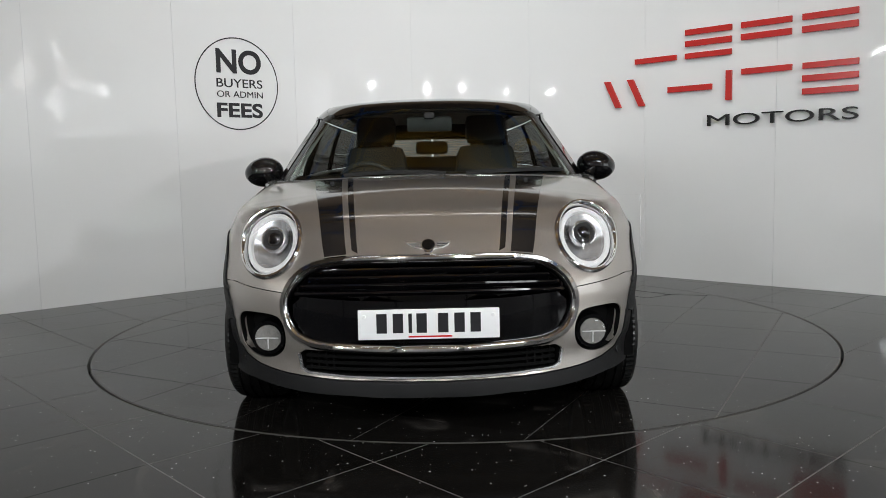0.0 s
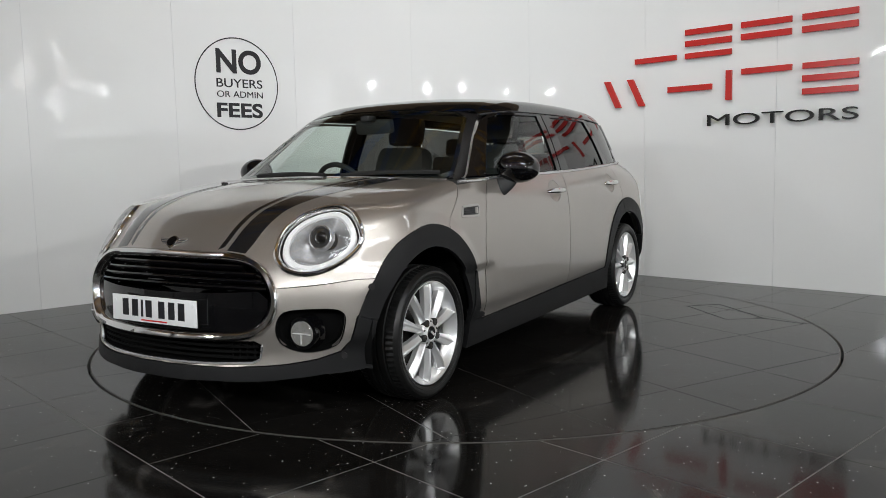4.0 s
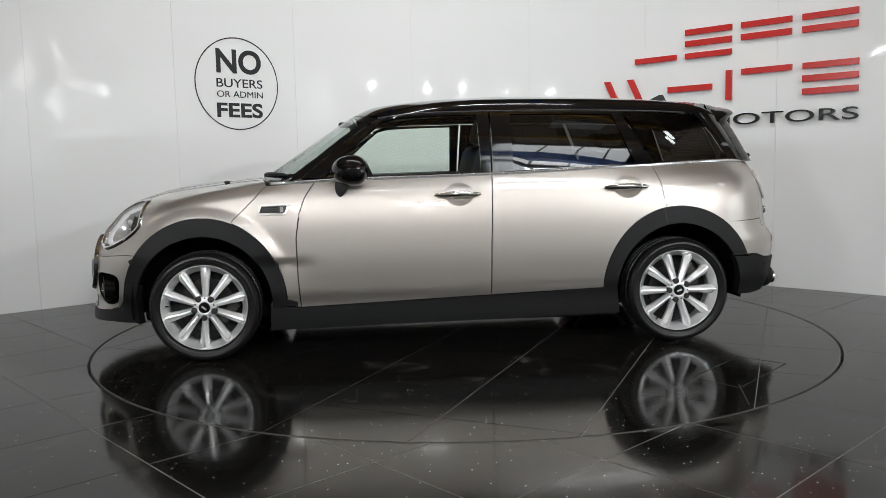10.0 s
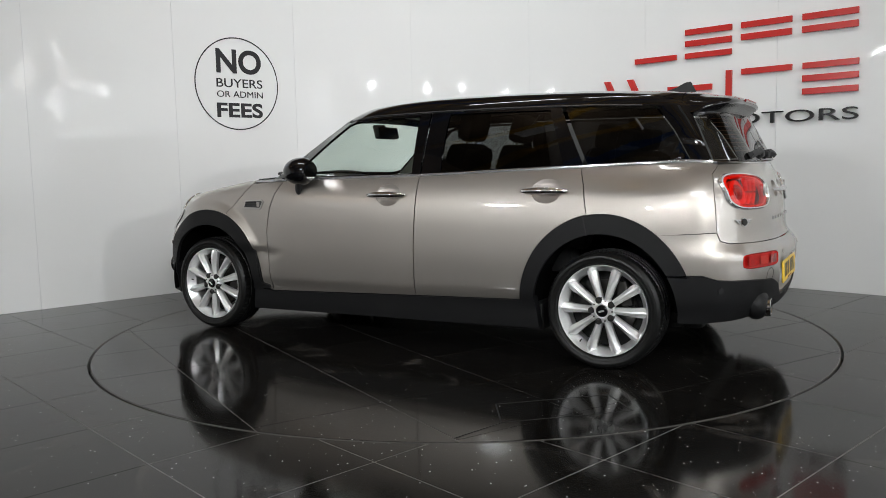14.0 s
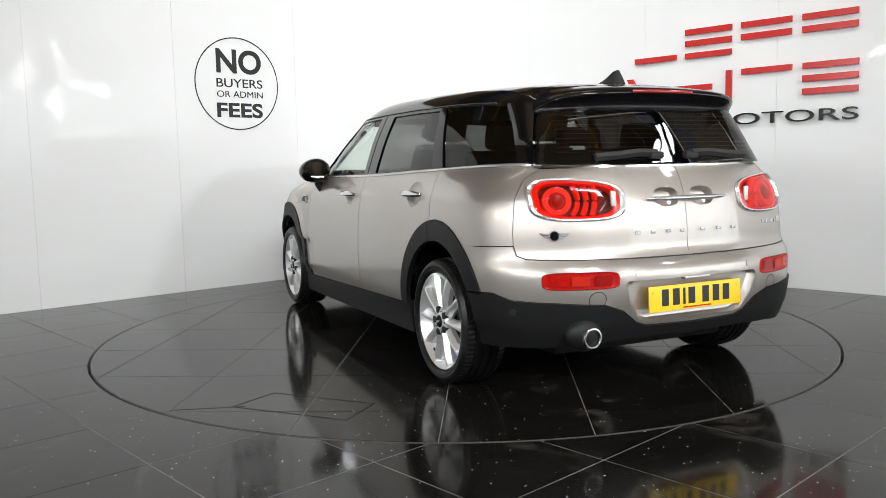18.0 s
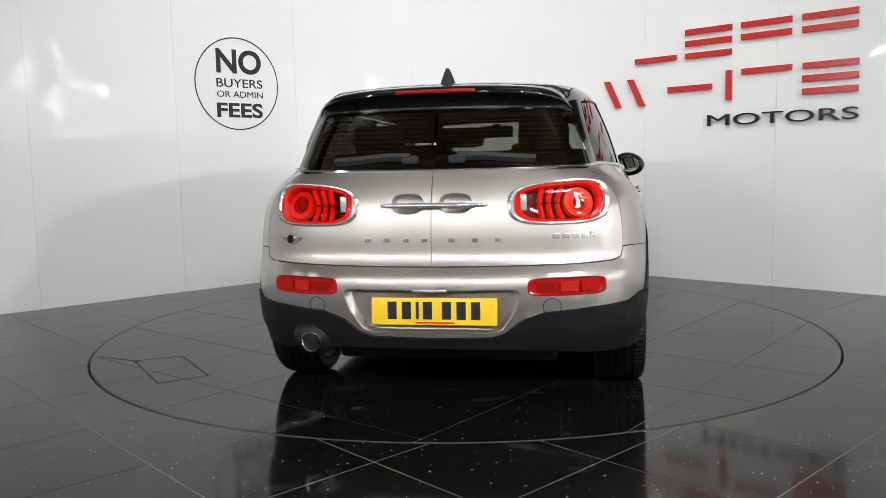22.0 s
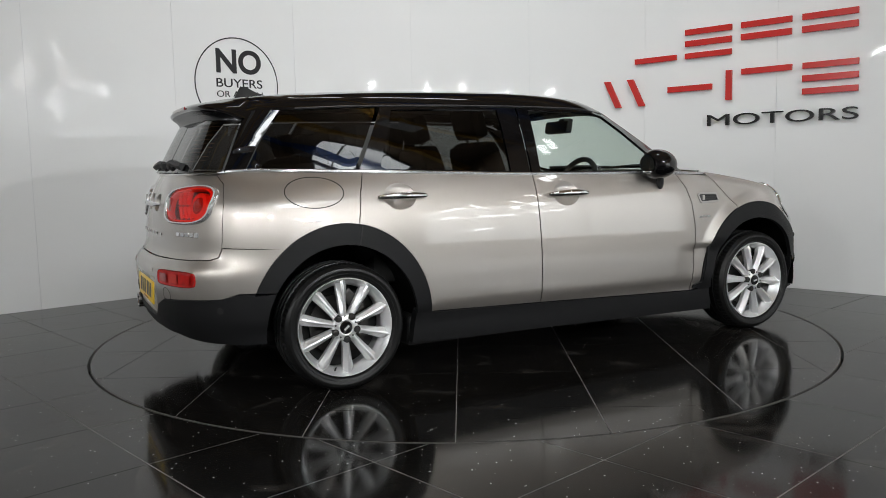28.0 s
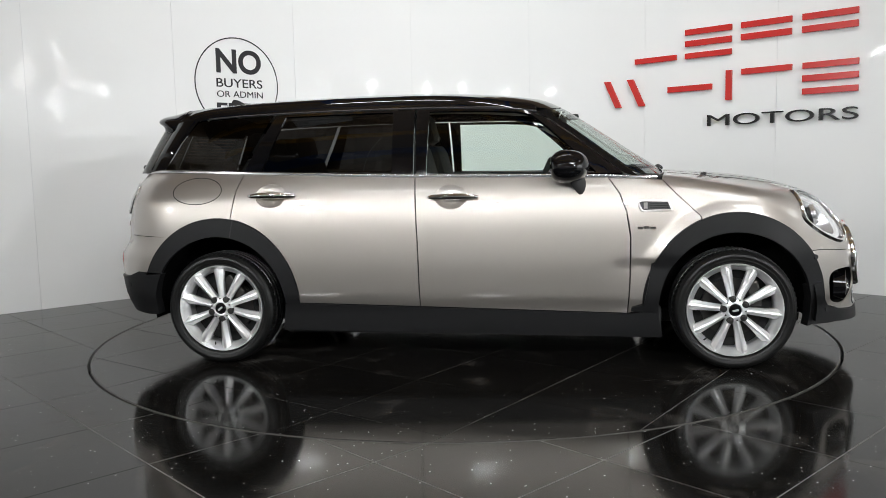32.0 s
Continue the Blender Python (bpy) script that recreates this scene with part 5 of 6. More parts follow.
def wheels():
    w = build_wheel()
    w.matrix_basis = pose(CX + WB, CY + HUB_Y, HUB_Z, 0, -39, 0)
    copy_thing(w, pose(CX - WB, CY + HUB_Y, HUB_Z, 0, 17.5, 0))
    copy_thing(w, pose(CX + WB, CY - HUB_Y, HUB_Z, 0, 11.5, 180))
    copy_thing(w, pose(CX - WB, CY - HUB_Y, HUB_Z, 0, 39.5, 180))
    for sx in (1, -1):
        for sy in (1, -1):
            # inner wheel arch liner
            rows = []
            for y, r in ((0.84, 0.395), (0.55, 0.395), (0.55, 0.02)):
                rows.append(np.array([(sx * WB + r * math.cos(t), sy * y, max(ARCH_Z + r * math.sin(t), 0.235)) for t in np.linspace(-0.18, math.pi + 0.18, 34)]))
            ob = ring_open("arch_liner", rows, M["liner"], False, "black wheel-arch liner")
            cp(ob)


# ---- lamps, grille and badges at the nose ----
def scaled(loop, s, off):
    c = loop.mean(0)
    n = grad(body_f, loop).mean(0)
    n /= np.linalg.norm(n)
    return c + (loop - c) * s + n * off


def wings(name, at, f, width):
    """Winged emblem as plain shapes: a disc and a grooved plate to each side."""
    p = np.array([at], float)
    n = Vector(grad(f, p)[0])
    up = Vector((0, 0, 1))
    x = up.cross(n).normalized()
    y = n.cross(x)
    m = Matrix(((x[0], y[0], n[0], at[0]), (x[1], y[1], n[1], at[1]), (x[2], y[2], n[2], at[2]), (0, 0, 0, 1)))
    bm = bmesh.new()
    r = width * 0.19
    bmesh.ops.create_cone(bm, cap_ends=True, segments=28, radius1=r, radius2=r * 0.9, depth=0.008, matrix=Matrix.Translation((0, 0, 0.004)))
    e = cp(part(name, bm, M["chrome"], car, "chrome winged emblem in plain shapes", smooth=True, sharp=30))
    e.matrix_basis = Matrix.Translation((CX, CY, 0)) @ m
    bm = bmesh.new()
    bmesh.ops.create_cone(bm, cap_ends=True, segments=24, radius1=r * 0.78, radius2=r * 0.72, depth=0.004, matrix=Matrix.Translation((0, 0, 0.009)))
    part("emblem_disc", bm, M["blackgloss"], e)
    for s in (-1, 1):
        # a tapered plate with two fine grooves
        out = [(r * 0.8, 0.085), (0.50 * width, 0.10), (0.485 * width, 0.07), (0.40 * width, 0.0), (0.30 * width, -0.07), (r * 0.8, -0.085)]
        v = [(s * x, y * width, z) for z in (0.0, 0.005) for x, y in out]
        f = [tuple(range(6, 12)), (5, 4, 3, 2, 1, 0)] + [(i, (i + 1) % 6, 6 + (i + 1) % 6, 6 + i) for i in range(6)]
        bm = bmesh.new()
        bv = [bm.verts.new(q) for q in v]
        for q in f:
            bm.faces.new([bv[i] for i in q])
        part("wing", bm, M["bright"], e)
        for k in range(2):
            ln = width * (0.24 - 0.07 * k)
            bm = bmesh.new()
            box_into(bm, s * (r * 1.05 + ln / 2), width * (0.035 - 0.055 * k), 0.0052, ln, width * 0.016, 0.0012)
            part("wing_groove", bm, M["darkmetal"], e)
    return e


def nose():
    hl0 = front_pts(body_f, HEADLAMP)
    for mir in (False, True):
        L = lambda s, o: scaled(hl0, s, o)
        lamp = cp(ring_between("headlamp", [L(1.035, -0.006), L(1.03, 0.006), L(0.995, 0.013), L(0.95, 0.014), L(0.90, 0.006), L(0.885, -0.004), L(0.88, -0.02)], M["chrome"], car, "round chrome-ringed headlamp", mirror=mir))
        ring_between("light_ring", [L(0.845, -0.018), L(0.835, -0.006), L(0.80, -0.002), L(0.71, -0.004), L(0.69, -0.012), L(0.68, -0.03)], M["led"], lamp, "white daytime light ring", mirror=mir)
        ring_between("inner_bezel", [L(0.89, -0.008), L(0.865, -0.016), L(0.84, -0.018)], M["black"], lamp, mirror=mir)
        ring_between("reflector", [L(0.71, -0.012), L(0.60, -0.03), L(0.5, -0.055), L(0.35, -0.07)], M["bowl"], lamp, "bright lamp reflector", mirror=mir, cap=True)
        ring_between("lens", [L(0.93, 0.008), L(0.8, 0.018), L(0.55, 0.026), L(0.25, 0.03)], M["lens"], lamp, "clear lamp lens", mirror=mir, cap=True)
        n = grad(body_f, hl0).mean(0)
        n /= np.linalg.norm(n)
        c = hl0.mean(0) + np.array((0, -0.006, 0.012))
        if mir:
            c, n = c * (1, -1, 1), n * (1, -1, 1)
        n = n * 0.5 + np.array((0.7, 0, 0.0))
        n /= np.linalg.norm(n)
        bm = bmesh.new()
        cyl_into(bm, c - n * 0.09, c - n * 0.012, 0.044, 0.042, seg=32)
        part("projector", bm, M["black"], lamp, "dark projector lamp", smooth=True, sharp=30)
        bm = bmesh.new()
        bmesh.ops.create_uvsphere(bm, u_segments=24, v_segments=12, radius=0.034, matrix=Matrix.Translation(c - n * 0.03))
        part("projector_lens", bm, M["pillar_gloss"], lamp, "dark glass projector lens", smooth=True)
        rr = []
        ux = np.cross((0, 0, 1.0), n)
        ux /= np.linalg.norm(ux)
        uy = np.cross(n, ux)
        for r, o in ((0.043, -0.014), (0.046, -0.006), (0.052, -0.008), (0.056, -0.03)):
            rr.append(np.array([c + n * o + r * (ux * math.cos(t) + uy * math.sin(t)) for t in np.linspace(0, 2 * math.pi, 36, endpoint=False)]))
        ring_between("projector_ring", rr, M["bright"], lamp, "bright projector ring")
        # fog lamp in its dark recess
        fb = front_pts(body_f, dense(FOGBOX, 0.02, curve=True))
        nf = np.array((1.0, 0.12 * (-1 if mir else 1), 0))
        cp(ring_between("fog_recess", [scaled(fb, 1.0, -0.004), scaled(fb, 0.97, -0.03), scaled(fb, 0.9, -0.06)], M["liner"], car, "dark fog-lamp recess", mirror=mir, cap=True))
        fc = np.array((1.918, 0.636 * (-1 if mir else 1), 0.388))
        bm = bmesh.new()
        cyl_into(bm, fc - nf * 0.06, fc - nf * 0.002, 0.072, 0.066, seg=36)
        fl = cp(part("fog_lamp", bm, M["blackgloss"], car, "round clear fog lamp in a black ring", smooth=True, sharp=30))
        bm = bmesh.new()
        cyl_into(bm, fc - nf * 0.004, fc + nf * 0.004, 0.052, 0.05, seg=32)
        part("fog_reflector", bm, M["fog_bowl"], fl, smooth=True, sharp=30)
        bm = bmesh.new()
        box_into(bm, fc[0] + 0.006, fc[1], fc[2], 0.006, 0.098, 0.004)
        part("fog_bar", bm, M["lum_body"], fl)
        bm = bmesh.new()
        box_into(bm, fc[0] + 0.006, fc[1], fc[2] - 0.022, 0.006, 0.004, 0.04)
        part("fog_bar", bm, M["lum_body"], fl)
        bm = bmesh.new()
        bmesh.ops.create_uvsphere(bm, u_segments=28, v_segments=12, radius=0.052, matrix=Matrix.Translation(fc) @ Matrix.Diagonal((0.35, 1, 1, 1)))
        part("fog_lens", bm, M["lens"], fl, smooth=True)
    # grille: chrome frame, dark back, bars
    g0 = front_pts(body_f, dense(GRILLE, 0.025, curve=True))
    gr = cp(ring_between("grille", [scaled(g0, 0.93, -0.01), scaled(g0, 0.92, -0.05), scaled(g0, 0.5, -0.06)], M["blackgloss"], car, "gloss black wide grille in a chrome frame", cap=True))
    ribbon("grille_frame", g0, [(-0.016, -0.02), (-0.019, 0.006), (-0.010, 0.018), (0.004, 0.020), (0.015, 0.010), (0.017, -0.02)], body_f, M["chrome"], gr, "chrome grille frame", closed=True)
    for z, yw in ((0.662, 0.40), (0.635, 0.455), (0.608, 0.49), (0.581, 0.512)):
        ys = np.linspace(-yw, yw, 40)
        p = front_pts(body_f, [(y, z - 0.012 * (y / 0.5) ** 2) for y in ys]) - np.array((0.022, 0, 0))
        ribbon("grille_bar", p, [(-0.011, -0.012), (-0.010, 0.002), (-0.003, 0.010), (0.004, 0.009), (0.011, -0.004), (0.011, -0.012)], body_f, M["blackgloss"], gr, "gloss black grille bar")
    lowp = [(y, z) for y, z in dense(np.array([(-0.49, 0.565), (-0.3, 0.556), (0.0, 0.552), (0.3, 0.556), (0.49, 0.565), (0.53, 0.53), (0.53, 0.48), (0.49, 0.42), (0.43, 0.395), (0.2, 0.39), (-0.2, 0.39), (-0.43, 0.395), (-0.49, 0.42), (-0.53, 0.48), (-0.53, 0.53)]), 0.03)]
    panel("grille_blank", NOSE, [front_pts(body_f, lowp)], M["blackgloss"], gr, "smooth gloss black grille panel", off=-0.012, spacing=0.05)
    # lower intake
    l0 = front_pts(body_f, dense(LOWER, 0.025))
    li = cp(ring_between("lower_intake", [scaled(l0, 0.995, -0.004), scaled(l0, 0.96, -0.045)], M["liner"], car, "black lower air intake", cap=True))
    for z in (0.335, 0.312, 0.290):
        p = front_pts(body_f, [(y, z) for y in np.linspace(-0.475, 0.475, 30)]) - np.array((0.02, 0, 0))
        ribbon("intake_bar", p, [(-0.005, -0.012), (-0.005, 0.004), (0.005, 0.004), (0.005, -0.012)], body_f, M["liner"], li)
    for y in [s * k for s in (-1, 1) for k in (0.455, 0.425, 0.395, 0.365)]:
        p = front_pts(body_f, [(y, z) for z in np.linspace(0.28, 0.35, 6)]) - np.array((0.026, 0, 0))
        ribbon("intake_post", p, [(-0.004, -0.01), (-0.004, 0.004), (0.004, 0.004), (0.004, -0.01)], body_f, M["liner"], li)
    edge = [(y, z) for y, z in LOWER_H if z < 0.35][::-1]
    edge = dense(np.array([(-y, z) for y, z in edge[::-1]] + edge[1:]), 0.02, closed=False)
    ribbon("intake_trim", front_pts(body_f, edge), [(-0.005, -0.004), (-0.004, 0.005), (0.004, 0.005), (0.005, -0.004)], body_f, M["bright"], li, "thin bright trim under the lower intake")
    # number plate with plain bars
    plate_at("front_plate", (2.112, -0.003, 0.468), (1, 0, 0.03), "plate_w", "white front number plate with black bars")
    badge_p = front_pts(body_f, [(0.0, 0.744)])[0]
    wings("bonnet_badge", badge_p, body_f, 0.17)
    # bonnet stripes
    for s in (1, -1):
        for (f0, f1), (b0, b1) in (((0.312, 0.398), (0.425, 0.56)), ((0.268, 0.292), (0.37, 0.398))):
            zf = 0.711
            fr = front_pts(body_f, [(f0, zf - 0.02 * (f0 / 0.4) ** 4), (f1, zf - 0.026 * (f1 / 0.4) ** 4)])
            lft, rgt = [], []
            for t in np.linspace(0, 1, 24):
                x = fr[0][0] - 0.012 + (1.065 - fr[0][0] + 0.012) * t
                k = t ** 0.85
                lft.append((x, f0 + (b0 - f0) * k))
                rgt.append((x - 0.02 * t - 0.016 * (1 - t), f1 + (b1 - f1) * k))
            q = np.array(lft + rgt[::-1])
            p3 = top_pts(body_f, q, 0.5)
            if s < 0:
                p3 = flipy(p3)
            cp(panel("bonnet_stripe", NOSE, [p3], M["ink_gloss"], car, "black bonnet stripe", gap=0.0, lip=0.001, off=0.0012, spacing=0.03))
        # parking sensors
        for p in ((1.8, 0.80, 0.288), (1.715, 0.9, 0.562)):
            q = side_pts(body_f, [(p[0], p[2])])[0] * (1, s, 1)
            n = grad(body_f, np.array([q]))[0]
            bm = bmesh.new()
            cyl_into(bm, q, q + n * (0.009 if p[2] < 0.4 else 0.010), 0.0135, 0.012, seg=20)
            cp(part("parking_sensor", bm, M["black"], car, "small black parking sensor", smooth=True, sharp=30))
    # washer jets and wipers
    for y, ln in ((0.18, 0.6), (-0.42, 0.5)):
        a = top_pts(cabin_f, [(0.985, y)], 0.8)[0]
        pts = [tuple(front_pts_cabin([(y + ln * t, 1.0 + 0.01 * math.sin(3 * t))])[0]) for t in np.linspace(0, 1, 12) if abs(y + ln * t) < 0.7]
        cp(ribbon("wiper", pts, [(-0.009, 0.004), (-0.006, 0.016), (0.004, 0.018), (0.008, 0.004)], cabin_f, M["black"], car, "black windscreen wiper"))
    for y in (0.45, -0.45):
        q = top_pts(body_f, [(1.25, y)])[0]
        bm = bmesh.new()
        box_into(bm, q[0], q[1], q[2] + 0.004, 0.03, 0.02, 0.012, bevel=0.004)
        cp(part("washer_jet", bm, M["black"], car))
    # dark scuttle under the screen
    sc = [(1.07, -0.72), (1.10, -0.4), (1.10, 0.0), (1.10, 0.4), (1.07, 0.72), (0.92, 0.78), (0.86, 0.6), (0.86, -0.6), (0.92, -0.78)]
    bm = bmesh.new()
    vs = [bm.verts.new((x - 0.02, y, 0.968)) for x, y in sc]
    bm.faces.new(vs)
    r = bmesh.ops.extrude_face_region(bm, geom=bm.faces[:])
    bmesh.ops.translate(bm, vec=(0, 0, -0.05), verts=[v for v in r["geom"] if isinstance(v, bmesh.types.BMVert)])
    cp(part("scuttle", bm, M["trim"], car, "black scuttle panel"))
    # bright edge along the rear of the bonnet
    pts = top_pts(body_f, [(1.05 - 0.07 * (abs(y) / 0.74) ** 3, y) for y in np.linspace(-0.76, 0.76, 50)])
    cp(ribbon("scuttle_strip", pts, [(-0.006, -0.004), (-0.005, 0.005), (0.005, 0.005), (0.006, -0.004)], body_f, M["chrome"], car, "bright strip under the windscreen"))


def plate_at(name, at, normal, material, label):
    n = Vector(normal).normalized()
    x = Vector((0, 0, 1)).cross(n).normalized()
    y = n.cross(x)
    m = Matrix(((x[0], y[0], n[0], at[0]), (x[1], y[1], n[1], at[1]), (x[2], y[2], n[2], at[2]), (0, 0, 0, 1)))
    bm = bmesh.new()
    box_into(bm, 0, 0, 0, 0.52, 0.111, 0.006, bevel=0.0025)
    pl = part(name, bm, M[material], car, label, smooth=True)
    pl.matrix_basis = Matrix.Translation((CX, CY, 0)) @ m
    for k, cx in enumerate((-0.173, -0.113, -0.068, -0.026, 0.053, 0.113, 0.172)):
        bm = bmesh.new()
        box_into(bm, cx, 0.004, 0.0035, 0.013 if k == 2 else 0.038, 0.072, 0.0012)
        part("plate_bar", bm, M["ink"], pl, "black plain bar")
    bm = bmesh.new()
    box_into(bm, 0.005, -0.046, 0.0035, 0.16, 0.006, 0.001)
    part("plate_maker_bar", bm, M["red_sign"], pl, "thin red bar")
    for cx in (-0.238, 0.238):
        bm = bmesh.new()
        cyl_into(bm, (cx, 0.03, 0.002), (cx, 0.03, 0.006), 0.008, 0.006, seg=14)
        part("plate_cap", bm, M["plate_w" if material == "plate_w" else "plate_y"], pl)
    return pl


# ---- flank and tail fittings ----
def flank():
    for s in (1, -1):
        mir = s < 0
        for x, z in ((-0.062, 0.884), (-1.025, 0.903)):
            c = side_pts(body_f, [(x, z)])[0]
            dish = ell(0, 0, 0.08, 0.06, 0, 36)
            p3 = side_pts(body_f, [(x + a - 0.01, z + b) for a, b in dish])
            rows = []
            for k, o in ((1.03, -0.003), (0.97, -0.004), (0.8, -0.011), (0.5, -0.015)):
                q = p3.mean(0) + (p3 - p3.mean(0)) * k
                q[:, 1] += o
                rows.append(q)
            cp(ring_between("handle_cup", rows, M["paint"], car, mirror=mir, cap=True))
            pts = [(x + 0.128 - 0.256 * t, c[1] + 0.014 + 0.020 * math.sin(math.pi * t) ** 0.5, z + 0.004 * math.sin(math.pi * t)) for t in np.linspace(0, 1, 22)]
            h = tube("door_handle", pts, [0.007 + 0.0105 * math.sin(math.pi * t) ** 0.6 for t in np.linspace(0, 1, 22)], M["chrome"], car, "chrome door handle", s, flat=0.75)
            cp(h)
        # side vent in the wing
        v = np.array([(1.03, 0.803), (1.012, 0.848), (0.878, 0.852), (0.864, 0.842), (0.88, 0.805), (0.892, 0.80)])
        lp = side_pts(body_f, dense(v, 0.012, curve=False))
        vent = cp(panel("side_vent", SIDE, [lp], M["vent_grey"], car, "dark side vent in a bright frame", off=0.003, gap=0.004, lip=0.004, mirror=mir, spacing=0.03))
        ribbon("vent_frame", lp, [(-0.006, 0.0), (-0.005, 0.005), (0.0, 0.006), (0.005, 0.005), (0.006, 0.0)], body_f, M["vent_silver"], vent, "bright vent frame", closed=True, mirror=mir)
        bm = bmesh.new()
        box_into(bm, 0.90, s * (side_pts(body_f, [(0.9, 0.82)])[0][1] + 0.005), 0.827, 0.018, 0.008, 0.03)
        part("vent_block", bm, M["vent_silver"], vent)
        for k in range(3):
            bm = bmesh.new()
            box_into(bm, 0.965, s * (side_pts(body_f, [(0.96, 0.82)])[0][1] + 0.004), 0.816 + 0.011 * k, 0.09, 0.006, 0.003)
            part("vent_slat", bm, M["cladding"], vent)
        # trim spear from the front arch into the wing
        sp = side_pts(body_f, dense([(0.945, 0.545), (0.928, 0.54), (0.915, 0.44), (0.893, 0.335), (0.835, 0.318), (0.83, 0.297), (0.97, 0.294), (0.95, 0.40)], 0.02))
        cp(panel("arch_spear", SIDE, [sp], M["cladding"], car, "dark plastic trim behind the wheel arch", off=0.014, lip=0.02, gap=0.0, mirror=mir))
        mirror_thing(s)
        # fine raised line drawn for the gloss reflection along the top of the windows
        dr = side_pts(cabin_f, [(x, z) for x, z in zip(np.linspace(0.36, -1.46, 40), np.interp(np.linspace(-0.36, 1.46, 40), [-0.36, -0.15, 0.27, 0.7, 1.05, 1.25, 1.46], [1.320, 1.343, 1.349, 1.348, 1.342, 1.338, 1.328]))])
        cp(ribbon("drip_rail", dr, [(-0.004, 0.0), (-0.003, 0.007), (0.003, 0.007), (0.004, 0.0)], cabin_f, M["edge_gloss"], car, "thin grey line drawn for the gloss reflection on the roof edge", mirror=mir))
    # small maker's bars under the right vent
    q = side_pts(body_f, [(0.905, 0.70)])[0]
    for k in range(3):
        bm = bmesh.new()
        box_into(bm, 0.935 - 0.03 * k, -(q[1] + 0.002), 0.716 + (0.003 if k == 1 else 0), 0.025, 0.004, 0.012)
        cp(part("wing_badge_bar", bm, M["chrome"], car, "small chrome plain bar"))
    # filler flap: a fine gap line
    lp = side_pts(body_f, [(-1.452 + 0.138 * math.cos(t), 0.934 + 0.070 * math.sin(t)) for t in np.linspace(0, 2 * math.pi, 60, endpoint=False)])
    cp(ribbon("filler_flap", lp, [(-0.0022, -0.002), (-0.0022, 0.0006), (0.0022, 0.0006), (0.0022, -0.002)], body_f, M["gap"], car, "oval fuel filler flap", closed=True, mirror=True))


def tube(name, pts, radii, material, parent, label="", s=1, flat=1.0, seg=12):
    p = np.array(pts, float)
    t = np.gradient(p, axis=0)
    t /= np.linalg.norm(t, axis=1)[:, None]
    up = np.array((0, 0, 1.0))
    bm = bmesh.new()
    rings = []
    for i in range(len(p)):
        a = np.cross(up, t[i])
        a /= max(np.linalg.norm(a), 1e-6)
        b = np.cross(t[i], a)
        ring = []
        for k in range(seg):
            w = 2 * math.pi * k / seg
            q = p[i] + a * radii[i] * flat * math.cos(w) + b * radii[i] * math.sin(w)
            ring.append(bm.verts.new((q[0], q[1] * s, q[2])))
        rings.append(ring)
    for i in range(len(p) - 1):
        for k in range(seg):
            bm.faces.new((rings[i][k], rings[i][(k + 1) % seg], rings[i + 1][(k + 1) % seg], rings[i + 1][k]))
    bm.faces.new(rings[0][::-1])
    bm.faces.new(rings[-1])
    return part(name, bm, material, parent, label, smooth=True, sharp=50)


def mirror_thing(s):
    """Door mirror: rounded gloss shell, flat glass at its back, a matt foot on the door."""
    bm = bmesh.new()
    bmesh.ops.create_uvsphere(bm, u_segments=36, v_segments=20, radius=1.0)
    for v in bm.verts:
        x, y, z = v.co
        x = math.copysign(abs(x) ** 0.85, x)
        v.co = (0.115 * x if x > 0 else 0.085 * max(x, -0.80), 0.108 * y, 0.082 * z * (1 - 0.06 * y * s))
    for v in bm.verts:
        v.co.x += 0.02 * v.co.y * s / 0.1 * -0.6
    shell = part("door_mirror", bm, M["blackgloss"], car, "gloss black door mirror", smooth=True, sharp=50)
    shell.matrix_basis = Matrix.Translation((CX + 0.51, CY + s * 0.922, 1.028)) @ Matrix.Rotation(radians(-6 * s), 4, "X")
    bm = bmesh.new()
    bmesh.ops.create_circle(bm, cap_ends=True, segments=36, radius=1.0)
    for v in bm.verts:
        x, y, z = v.co
        v.co = (-0.0735 - 0.012 * x * s * 0.6 * 0.8, 0.066 * x * 1.0, 0.052 * y)
    part("mirror_glass", bm, M["mirror"], shell, "mirror glass")
    pts = [(0.59, 0.84, 0.925), (0.585, 0.86, 0.932), (0.565, 0.885, 0.95), (0.545, 0.905, 0.975)]
    cp(tube("mirror_foot", pts, [0.05, 0.048, 0.04, 0.034], M["trim"], car, "matt black mirror foot", s, flat=0.5))


